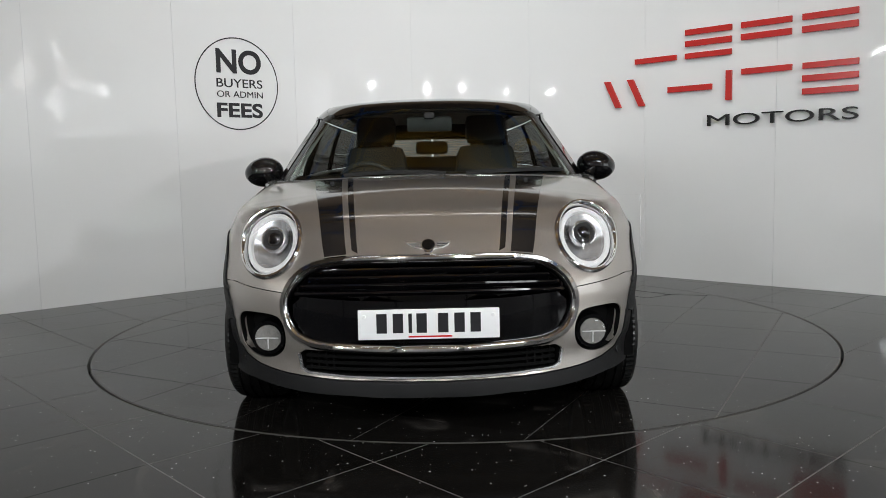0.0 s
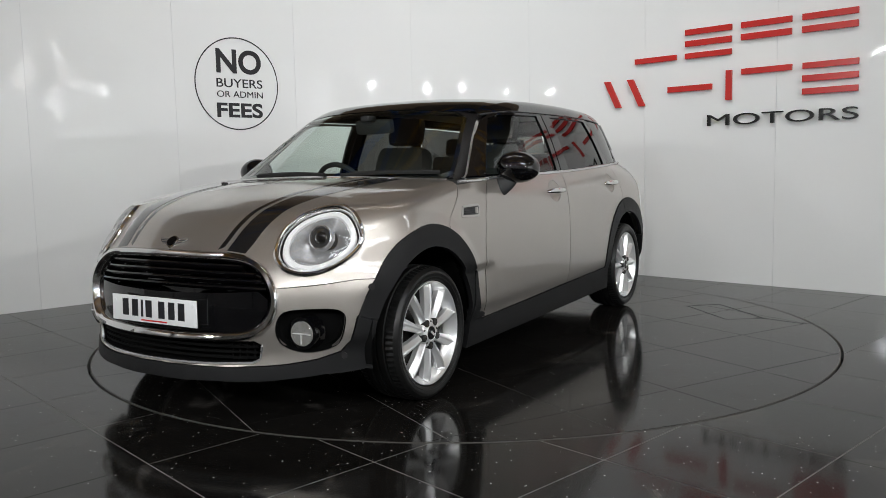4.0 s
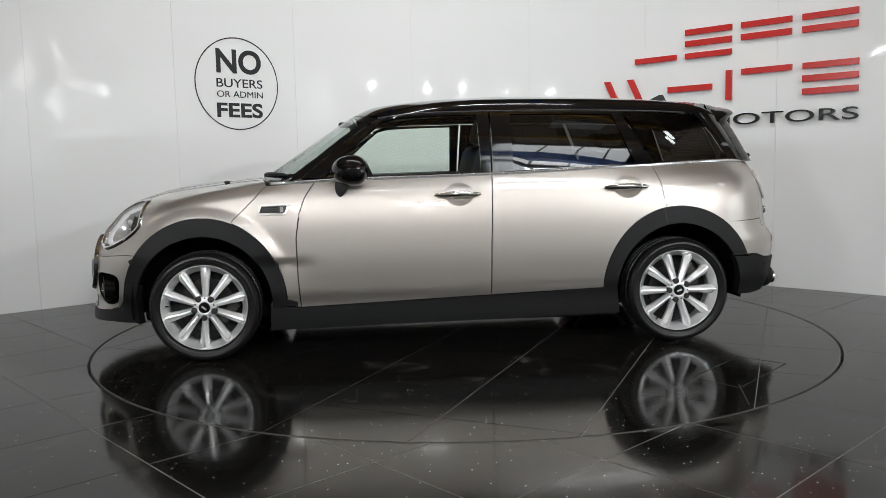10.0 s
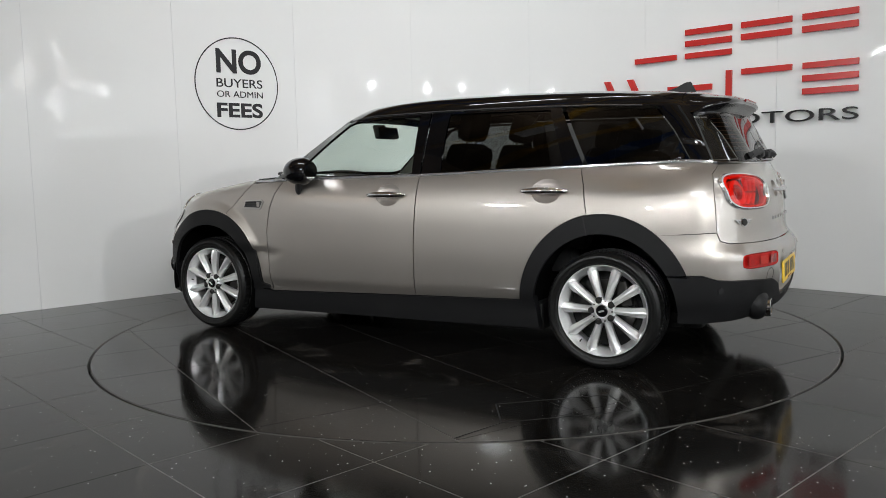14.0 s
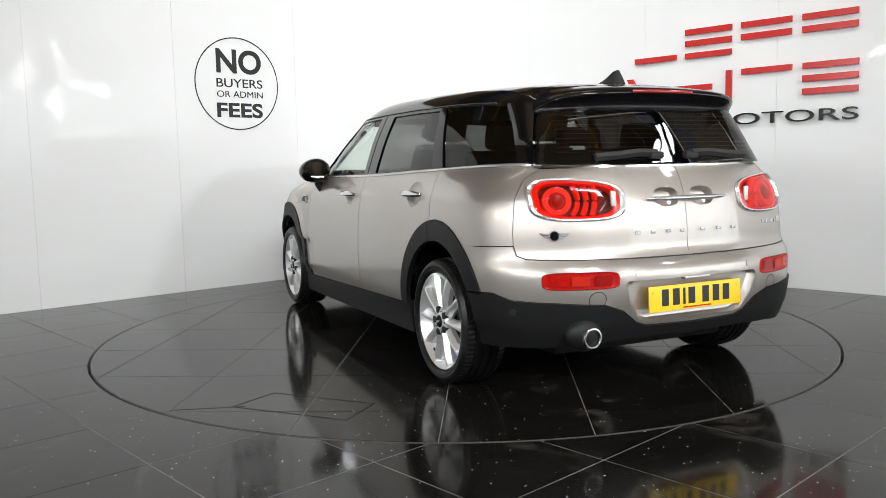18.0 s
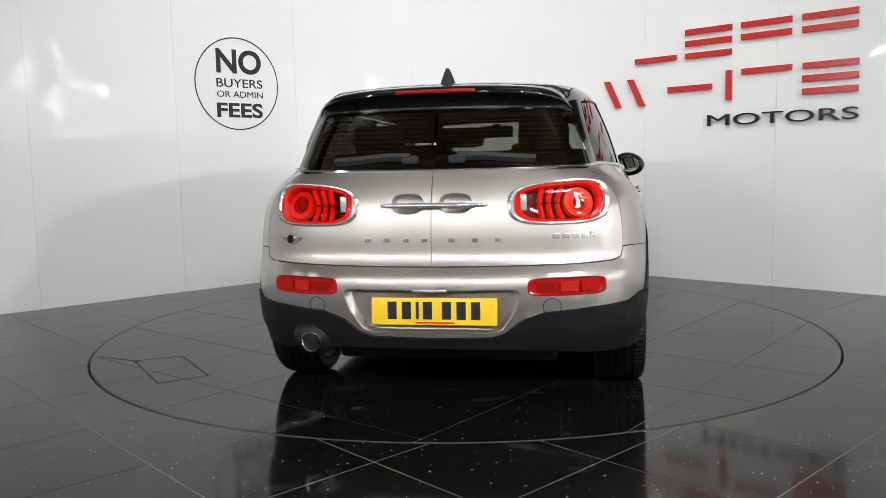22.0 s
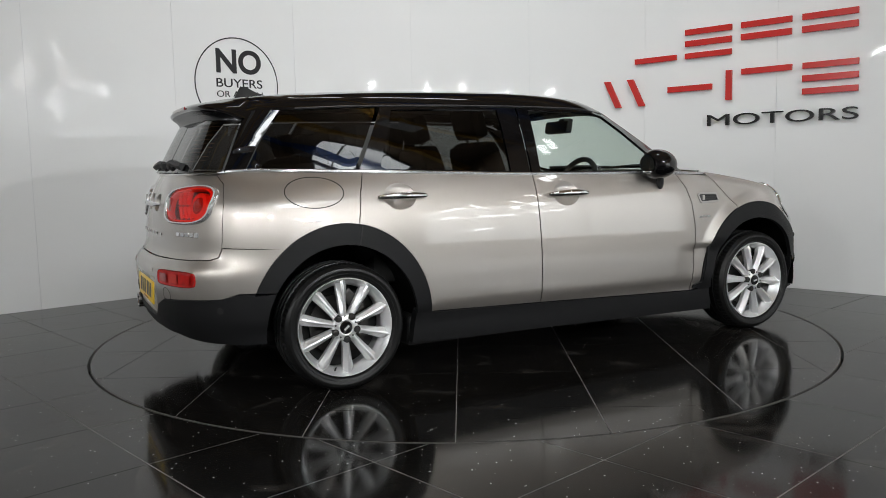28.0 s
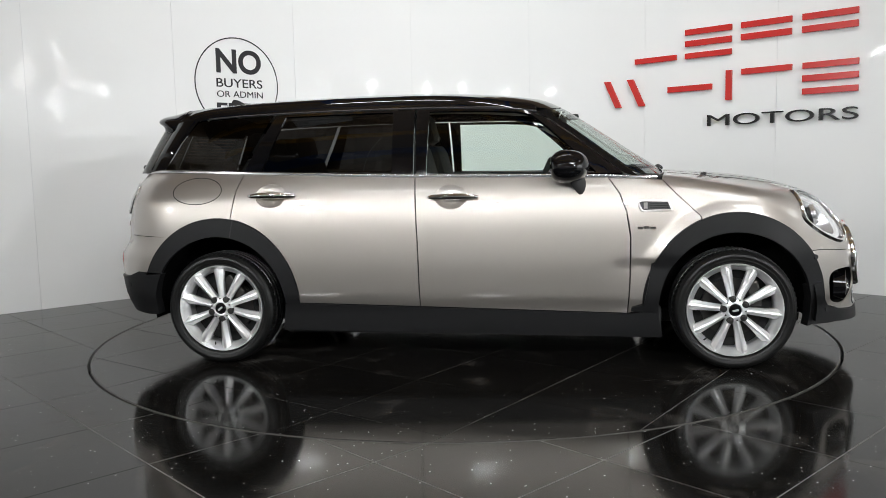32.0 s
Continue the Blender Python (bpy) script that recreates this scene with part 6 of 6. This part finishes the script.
def tail_end():
    for s in (1, -1):
        mir = s < 0
        t0 = rear_pts(body_f, tail_lamp_outline())
        L = lambda k, o: scaled(t0, k, o)
        lamp = cp(ring_between("tail_lamp", [L(1.03, -0.008), L(1.03, 0.006), L(0.99, 0.014), L(0.93, 0.014), L(0.89, 0.006), L(0.885, -0.03)], M["lamp_frame"], car, "red tail lamp in a chrome frame", mirror=mir))
        ring_between("lamp_back", [L(0.89, -0.01), L(0.85, -0.035)], M["lamp_dark"], lamp, mirror=mir, cap=True)
        ring_between("red_rim", [L(0.885, 0.002), L(0.875, 0.008), L(0.80, 0.009), L(0.77, 0.004), L(0.75, -0.02)], M["redlens"], lamp, "red glowing rim", mirror=mir)
        ring_between("lens", [L(0.885, 0.008), L(0.7, 0.020), L(0.4, 0.025)], M["redglass"], lamp, "red lamp lens", mirror=mir, cap=True)
        c = t0.mean(0)
        n = grad(body_f, t0).mean(0)
        n /= np.linalg.norm(n)
        side = np.cross((0, 0, 1.0), n)
        side /= np.linalg.norm(side)
        outw = side if side[1] > 0 else -side
        nn, ov = n * (1, s, 1), outw * (1, s, 1)
        ctr = (c + outw * 0.085 - n * 0.004) * (1, s, 1)
        bm = bmesh.new()
        cyl_into(bm, ctr - nn * 0.02, ctr + nn * 0.003, 0.066, 0.062, seg=36)
        part("lamp_cup", bm, M["redlens"], lamp, smooth=True, sharp=30)
        bm = bmesh.new()
        cyl_into(bm, ctr, ctr + nn * 0.006, 0.041, 0.038, seg=28)
        part("indicator_rim", bm, M["darkred"], lamp, smooth=True, sharp=30)
        bm = bmesh.new()
        bmesh.ops.create_uvsphere(bm, u_segments=20, v_segments=10, radius=0.031, matrix=Matrix.Translation(ctr - nn * 0.01))
        part("indicator_bulb", bm, M["amber_dark"], lamp, "amber indicator", smooth=True)
        # crescents of light round the indicator, and the pale reversing lamp at the inner end
        for r in (0.090, 0.127, 0.164):
            lim = math.asin(min(0.94, 0.062 / r))
            arc = [ctr - ov * r * math.cos(t) + np.array((0, 0, 1.0)) * r * math.sin(t) - nn * 0.006 for t in np.linspace(-lim, lim, 14)]
            tube("light_crescent", arc, [0.0125] * 14, M["redlens"], lamp, "red light crescent", 1, flat=1.0, seg=8)
        q = (c - outw * 0.152 + n * 0.012) * (1, s, 1)
        bm = bmesh.new()
        box_into(bm, 0, 0, 0, 0.012, 0.026, 0.066, bevel=0.005)
        rev = part("reversing_lamp", bm, M["fog_bowl"], lamp, "pale reversing lamp", smooth=True)
        rev.location = q
        # fog reflector in the bumper
        r0 = rear_pts(body_f, ell(0.55, 0.555, 0.155, 0.036, 0.0, 32, 5))
        R = lambda k, o: scaled(r0, k, o)
        rl = cp(ring_between("rear_reflector", [R(1.0, -0.012), R(1.0, 0.0), R(0.96, 0.003), R(0.90, 0.001)], M["reflector"], car, "slim red bumper reflector", mirror=mir, cap=True))
        for k, (y, m) in enumerate(((0.64, "reflector"), (0.56, "lamp_pink"), (0.465, "darkred"))):
            q = rear_pts(body_f, [(y - 0.035, 0.535), (y + 0.035, 0.535), (y + 0.035, 0.575), (y - 0.035, 0.575)])
            q = q + grad(body_f, q) * 0.0025
            if mir:
                q = flipy(q)
            make("reflector_facet", q, [(0, 1, 2, 3)], M[m], rl)
        # towing cover line and sensors
        lp = rear_pts(body_f, [(0.49 + 0.036 * math.cos(t), 0.474 + 0.034 * math.sin(t)) for t in np.linspace(0, 2 * math.pi, 40, endpoint=False)])
        cp(ribbon("tow_cover", lp, [(-0.0015, -0.002), (-0.0015, 0.0006), (0.0015, 0.0006), (0.0015, -0.002)], body_f, M["gap"], car, "round towing-eye cover", closed=True, mirror=mir))
        for y, z, m in ((0.31, 0.575, "paint"), (0.79, 0.425, "black")):
            q = rear_pts(body_f, [(y, z)])[0] * (1, s, 1)
            n2 = grad(body_f, np.array([q]))[0]
            bm = bmesh.new()
            cyl_into(bm, q, q + n2 * (0.0025 if m == "paint" else 0.012), 0.012 if m == "paint" else 0.015, seg=20)
            cp(part("parking_sensor", bm, M[m], car, "small parking sensor", smooth=True, sharp=30))
        # handle hollow
        hp = rear_pts(body_f, HOLLOW)
        rows = [scaled(hp, 1.02, -0.002), scaled(hp, 0.97, -0.006), scaled(hp, 0.9, -0.04), scaled(hp, 0.6, -0.048)]
        cp(ring_between("handle_hollow", rows, M["paint"], car, "shadowed handle recess", mirror=mir, cap=True))
        # rear wiper
        pts = [tuple(p) for p in rear_pts(cabin_f, [(0.10, 1.075), (0.2, 1.078), (0.32, 1.066), (0.42, 1.06)])]
        pts = dense(pts, 0.02, closed=False)
        cp(ribbon("rear_wiper", pts, [(-0.018, 0.006), (-0.010, 0.030), (0.008, 0.030), (0.016, 0.006)], cabin_f, M["trim"], car, "black rear wiper", mirror=mir))
        q = rear_pts(cabin_f, [(0.10, 1.075)])[0] * (1, s, 1)
        bm = bmesh.new()
        box_into(bm, q[0] - 0.008, q[1], q[2] - 0.004, 0.04, 0.075, 0.036, bevel=0.014)
        cp(part("wiper_housing", bm, M["black"], car, "black rear wiper housing", smooth=True))
        # heated window lines
        for k in range(9):
            z = 1.09 + 0.02 * k
            w = 0.56 - 0.2 * (z - 1.07)
            p = rear_pts(cabin_f, [(y, z) for y in np.linspace(0.05, w, 14)]) + np.array((0.006, 0, 0))
            cp(ribbon("heater_line", p, [(-0.0008, -0.0006), (-0.0008, 0.0006), (0.0008, 0.0006), (0.0008, -0.0006)], cabin_f, M["heater"], car, mirror=mir))
    # chrome handle bar over both doors
    pts = [(rear_pts(body_f, [(y, 0.884)])[0][0] - 0.022 + 0.014 * (abs(y + 0.01) / 0.22) ** 4, y, 0.884) for y in np.linspace(-0.23, 0.21, 30)]
    cp(tube("tailgate_handle", pts, [0.004 + 0.0075 * (1 - (abs(p[1] + 0.01) / 0.225) ** 4) for p in pts], M["bright"], car, "chrome tailgate handle bar", flat=1.2))
    # chrome line below the rear windows
    pts = rear_pts(body_f, [(y, 1.026 + 0.007 * (abs(y) / 0.612) ** 4) for y in np.linspace(-0.612, 0.612, 54)])
    cp(ribbon("rear_strip", pts, [(-0.006, -0.01), (-0.006, 0.006), (0.0, 0.009), (0.006, 0.006), (0.006, -0.01)], body_f, M["chrome"], car, "chrome strip under the rear windows"))
    # plain bars in place of the chrome lettering
    for y in (0.268, 0.187, 0.105, 0.028, -0.085, -0.18, -0.275):
        q = rear_pts(body_f, [(y, 0.742)])[0]
        bm = bmesh.new()
        box_into(bm, q[0] - 0.003, y, 0.742, 0.007, 0.025, 0.014, bevel=0.002)
        cp(part("name_bar", bm, M["bright"], car, "small chrome plain bar"))
    for k, (y, w, h) in enumerate(((-0.505, 0.032, 0.026), (-0.545, 0.032, 0.026), (-0.585, 0.032, 0.026), (-0.62, 0.026, 0.026), (-0.652, 0.026, 0.034))):
        q = rear_pts(body_f, [(y, 0.748)])[0]
        n2 = Vector(grad(body_f, np.array([q]))[0])
        bm = bmesh.new()
        box_into(bm, 0, h * 0.2, 0.001, w, h * 0.75, 0.005, bevel=0.002)
        ob = cp(part("model_bar", bm, M["bright"], car, "small chrome plain bar"))
        x = Vector((0, 0, 1)).cross(n2).normalized()
        yv = n2.cross(x)
        ob.matrix_basis = Matrix.Translation((CX, CY, 0)) @ Matrix(((x[0], yv[0], n2[0], q[0]), (x[1], yv[1], n2[1], q[1]), (x[2], yv[2], n2[2], q[2]), (0, 0, 0, 1)))
    wings("rear_badge", rear_pts(body_f, [(0.632, 0.742)])[0], body_f, 0.125)
    # plate hollow and plate
    r0 = dense(rear_pts(body_f, PLATE_BAY), 0.025)
    cp(ring_between("plate_hollow", [scaled(r0, 1.012, -0.003), scaled(r0, 0.985, -0.006), scaled(r0, 0.93, -0.030), scaled(r0, 0.9, -0.032)], M["paint"], car, "pale number plate hollow", cap=True))
    plate_at("rear_plate", (-2.098, -0.013, 0.455), (-1, 0, 0.04), "plate_y", "yellow rear number plate with black bars")
    bm = bmesh.new()
    box_into(bm, -2.108, 0, 0.54, 0.03, 0.14, 0.012, bevel=0.004)
    cp(part("plate_lamp_cover", bm, M["paint"], car, smooth=True))
    # exhaust with its moulded bulge
    bm = bmesh.new()
    bmesh.ops.create_uvsphere(bm, u_segments=32, v_segments=16, radius=1.0, matrix=Matrix.Translation((-2.012, 0.521, 0.328)) @ Matrix.Diagonal((0.062, 0.098, 0.078, 1)))
    cp(part("exhaust_surround", bm, M["cladding"], car, "dark plastic exhaust surround", smooth=True))
    prof = [(0.0345, 0.004), (0.037, 0.0005), (0.041, 0.0), (0.044, 0.0015), (0.045, 0.006), (0.043, 0.14), (0.0345, 0.14)]
    bm = lathe(prof, 40)
    ex = cp(part("exhaust_pipe", bm, M["chrome"], car, "round chrome exhaust tailpipe", smooth=True, sharp=35))
    ex.matrix_basis = Matrix.Translation((CX - 2.082, CY + 0.522, 0.316)) @ Matrix.Rotation(radians(-90), 4, "Z")
    bm = bmesh.new()
    cyl_into(bm, (0, 0.03, 0), (0, 0.13, 0), 0.0342, seg=40)
    part("exhaust_bore", bm, M["liner"], ex)
    # spoiler lip, high brake lamp, fin aerial
    ks = np.linspace(-1, 1, 61)
    low = rear_pts(cabin_f, [(0.556 * k, 1.266 - 0.006 * k * k) for k in ks])
    roofline = top_pts(cabin_f, [(-1.64, 0.53 * k) for k in ks], 1.1) + np.array((0, 0, 0.001))
    lip = [(-1.80, 1.3868), (-1.85, 1.3775), (-1.876, 1.367), (-1.886, 1.356), (-1.884, 1.346), (-1.874, 1.340)]
    rows = [roofline]
    for x, z in lip:
        rows.append(np.array([(x + 0.178 * abs(k) ** 6, 0.578 * k * (1 - 0.02 * abs(k) ** 8), z - 0.036 * abs(k) ** 2.4 - (z - 1.303 + 0.01) * 0.62 * abs(k) ** 14) for k in ks]))
    cp(ring_open("roof_spoiler", [r for r in rows], M["blackgloss"], False, "gloss black roof spoiler"))
    a, c = rows[-1], low
    under = [a] + [a + (c - a) * f + np.array((d, 0, 0)) * (1 - np.abs(ks) ** 6)[:, None] for f, d in ((0.25, 0.018), (0.5, 0.026), (0.75, 0.02))] + [c]
    cp(ring_open("spoiler_underside", under, M["pillar"], False, "matt black underside of the roof spoiler"))
    p = [(-1.889, y, 1.3575 - 0.036 * abs(y / 0.578) ** 2.4) for y in np.linspace(-0.17, 0.17, 12)]
    cp(tube("brake_lamp", p, [0.008] * 12, M["redlens_dim"], car, "high red brake lamp", 1, flat=0.5, seg=8))
    v = []
    for x, w, z in ((-1.40, 0.012, 0.0), (-1.47, 0.026, 0.0), (-1.55, 0.034, 0.0), (-1.59, 0.03, 0.0), (-1.605, 0.012, 0.0)):
        zz = ip(x, ROOF_X, ROOF_Z) - 0.004
        v += [(x, -w, zz), (x, w, zz)]
    z0 = ip(-1.55, ROOF_X, ROOF_Z)
    top = [(-1.43, 0.004, z0 + 0.022), (-1.48, 0.010, z0 + 0.034), (-1.535, 0.009, z0 + 0.062), (-1.565, 0.006, z0 + 0.066), (-1.585, 0.005, z0 + 0.03)]
    v += [q for x, w, z in top for q in ((x, -w, z), (x, w, z))]
    f = []
    for i in range(4):
        f += [(2 * i, 2 * i + 2, 12 + 2 * i, 10 + 2 * i), (2 * i + 1, 11 + 2 * i, 13 + 2 * i, 2 * i + 3), (10 + 2 * i, 12 + 2 * i, 13 + 2 * i, 11 + 2 * i)]
    f += [(0, 10, 11, 1), (8, 9, 19, 18)]
    bm = bmesh.new()
    bv = [bm.verts.new(q) for q in v]
    for q in f:
        bm.faces.new([bv[i] for i in q])
    cp(part("roof_aerial", bm, M["trim"], car, "dark grey fin aerial", smooth=True, sharp=60))


# ---- cabin ----
def seat(name, x, y, w, label):
    bm = bmesh.new()
    box_into(bm, x + 0.05, y, 0.56, 0.52, w, 0.2, bevel=0.07)
    st = part(name, bm, M["cloth"], car, label, smooth=True)
    cp(st)
    tilt = Matrix.Translation((x - 0.2, y, 0.62)) @ Matrix.Rotation(radians(-16), 4, "Y")
    bm = bmesh.new()
    box_into(bm, 0, 0, 0.28, 0.15, w * 0.98, 0.58, tilt, bevel=0.06)
    for v in bm.verts:
        k = max(0, v.co.z - 0.85) / 0.3
        v.co.y = y + (v.co.y - y) * (1 - 0.25 * k)
    part("backrest", bm, M["cloth"], st, smooth=True)
    bm = bmesh.new()
    box_into(bm, 0.015, 0, 0.68, 0.10, 0.26, 0.19, tilt, bevel=0.045)
    part("headrest", bm, M["cloth"], st, smooth=True)
    for dy in (-0.06, 0.06):
        bm = bmesh.new()
        cyl_into(bm, tilt @ Vector((0.01, dy, 0.52)), tilt @ Vector((0.01, dy, 0.62)), 0.007, seg=8)
        part("headrest_post", bm, M["darkmetal"], st)


def cabin():
    seat("front_seat", 0.0, 0.36, 0.5, "dark cloth front seat")
    seat("front_seat", 0.0, -0.36, 0.5, "dark cloth front seat")
    bm = bmesh.new()
    box_into(bm, -0.85, 0, 0.55, 0.5, 1.3, 0.2, bevel=0.06)
    rb = cp(part("rear_bench", bm, M["cloth"], car, "dark cloth rear bench", smooth=True))
    bm = bmesh.new()
    box_into(bm, 0, 0, 0.26, 0.16, 1.3, 0.54, Matrix.Translation((-1.08, 0, 0.6)) @ Matrix.Rotation(radians(-18), 4, "Y"), bevel=0.05)
    part("backrest", bm, M["cloth"], rb, smooth=True)
    for y in (-0.42, 0.0, 0.42):
        bm = bmesh.new()
        box_into(bm, 0, y, 0.6, 0.09, 0.25, 0.14 if y else 0.1, Matrix.Translation((-1.08, 0, 0.6)) @ Matrix.Rotation(radians(-14), 4, "Y"), bevel=0.04)
        part("headrest", bm, M["cloth"], rb, smooth=True)
    # dashboard
    rows = []
    for x, z in ((0.90, 0.94), (0.78, 0.975), (0.62, 0.985), (0.52, 0.965), (0.47, 0.90), (0.50, 0.72), (0.60, 0.6)):
        rows.append(np.array([(x - 0.05 * (abs(y) / 0.72) ** 2, y, z - 0.02 * (abs(y) / 0.72) ** 2 + 0.012 * math.exp(-((y + 0.36) / 0.14) ** 2)) for y in np.linspace(-0.74, 0.74, 36)]))
    cp(ring_open("dashboard", rows, M["trim"], False, "black dashboard"))
    # steering wheel on the car's right
    bm = bmesh.new()
    k, m = 40, 10
    rg = []
    for i in range(k):
        a = 2 * math.pi * i / k
        rg.append([bm.verts.new(((0.18 + 0.016 * math.cos(2 * math.pi * j / m)) * math.cos(a), (0.18 + 0.016 * math.cos(2 * math.pi * j / m)) * math.sin(a), 0.016 * math.sin(2 * math.pi * j / m))) for j in range(m)])
    for i in range(k):
        for j in range(m):
            bm.faces.new((rg[i][j], rg[(i + 1) % k][j], rg[(i + 1) % k][(j + 1) % m], rg[i][(j + 1) % m]))
    sw = part("steering_wheel", bm, M["trim"], car, "black leather steering wheel", smooth=True)
    sw.matrix_basis = Matrix.Translation((CX + 0.36, CY - 0.36, 0.90)) @ Matrix.Rotation(radians(-66), 4, "Y")
    bm = bmesh.new()
    cyl_into(bm, (0, 0, -0.03), (0, 0, 0.03), 0.07, 0.06, seg=24)
    part("wheel_boss", bm, M["trim"], sw, smooth=True, sharp=40)
    for a in (0, 90, 270):
        bm = bmesh.new()
        box_into(bm, 0, 0.115, 0, 0.035, 0.13, 0.014, Matrix.Rotation(radians(a + 90), 4, "Z"))
        part("wheel_spoke", bm, M["trim"], sw)
    # rear-view mirror
    bm = bmesh.new()
    box_into(bm, 0, 0, 0, 0.05, 0.25, 0.082, Matrix.Translation((0.50, 0.0, 1.275)) @ Matrix.Rotation(radians(12), 4, "Y"), bevel=0.02)
    rv = cp(part("interior_mirror", bm, M["trim"], car, "black rear-view mirror", smooth=True))
    bm = bmesh.new()
    box_into(bm, 0.56, 0, 1.318, 0.08, 0.06, 0.035, bevel=0.015)
    part("mirror_stalk", bm, M["black"], rv, smooth=True)
    # headliner
    half = [(0.40, 0.45), (0.2, 0.56), (-0.5, 0.57), (-1.2, 0.54), (-1.6, 0.48)]
    lp = top_pts(cabin_f, dense(half + [(x, -y) for x, y in half[::-1]], 0.06), 1.1)
    cp(panel("headliner", CTOP, [lp], M["headliner"], car, "pale grey headliner", off=-0.035, spacing=0.1, lip=0.0))
    for s in (1, -1):
        dc = [(0.84, 0.34), (0.80, 0.965), (0.0, 0.975), (-1.2, 1.0), (-1.75, 1.02), (-1.75, 0.84), (-1.5, 0.80), (-1.2, 0.80), (-0.95, 0.68), (-0.84, 0.36)]
        cp(panel("door_lining", SIDE, [side_pts(body_f, dense(dc, 0.05))], M["trim"], car, "black door lining", off=-0.05, spacing=0.1, lip=0.0, gap=0.0, mirror=s < 0))
    for s in (1, -1):
        lo = [tuple(p) for p in side_pts(cabin_f, [(0.78, 0.99), (0.66, 1.09), (0.50, 1.22), (0.36, 1.30)])]
        hi = [tuple(p) for p in front_pts_cabin([(0.71, 1.0), (0.664, 1.1), (0.61, 1.22), (0.567, 1.30)])]
        cp(strip("pillar_lining", lo, hi, M["headliner"], s < 0, cabin_f, label="pale screen pillar lining", off=-0.02))
    bm = bmesh.new()
    box_into(bm, -1.55, 0, 0.78, 0.5, 1.3, 0.03)
    cp(part("load_cover", bm, M["trim"], car, "black load cover"))
    bm = bmesh.new()
    box_into(bm, 1.0, 0, 0.72, 0.06, 1.5, 0.42)
    cp(part("bulkhead", bm, M["black"], car, "black bulkhead"))


M["ink_gloss"] = mat("black_stripe_vinyl", (0.008, 0.008, 0.009), 0.12, coat=0.6)
M["mirror"] = mat("mirror_glass", (0.9, 0.9, 0.9), 0.02, 1.0)
M["redglass"] = glass_mat("red_glass", (1.0, 0.3, 0.24))
M["amber_dark"] = mat("amber_bulb", (0.25, 0.022, 0.006), 0.5, spec=0.2)
M["lamp_frame"] = mat("bright_lamp_frame", (0.72, 0.72, 0.72), 0.16, 0.8, coat=0.4)
M["reflector"] = mat("ribbed_red_reflector", (0.38, 0.007, 0.005), 0.15, vary=0.5, scale=45, bump=0.3, bump_scale=220, spec=0.3)
M["lamp_pink"] = mat("pale_red_lens", (0.46, 0.02, 0.011), 0.15, spec=0.3)
M["redlens_dim"] = mat("red_brake_lens", (0.25, 0.01, 0.01), 0.15, coat=1.0)
M["vent_silver"] = mat("satin_silver", (0.46, 0.44, 0.42), 0.3, 0.7, coat=0.5)
M["vent_grey"] = mat("vent_mesh", (0.035, 0.035, 0.036), 0.5, vary=0.3, scale=300)
M["edge_gloss"] = mat("satin_edge_gloss", (0.12, 0.12, 0.125), 0.25, 0.6)
M["heater"] = mat("heater_wire", (0.32, 0.14, 0.06), 0.5, vary=0.1)

hall()
signs()
car_shell()
glasshouse()
wheels()
nose()
flank()
tail_end()
cabin()


def motions():
    """The turntable carries the car round, clockwise from above, after a gentle start."""
    start = [(0.0, -88.56), (0.5, -90.88), (1.0, -93.96), (1.5, -97.75), (2.0, -102.1), (2.5, -106.55), (3.0, -111.05), (3.5, -115.5)]
    rows = start + [(float(t), -85.044 - 8.8043 * float(t)) for t in range(4, 33)]
    rows[8] = (4.0, -120.05)
    keyed = [(t, pose(0, 0, 0, 0, 0, a)) for t, a in rows]
    walk(car, keyed)
    walk(bpy.data.objects["turntable"], keyed)


motions()
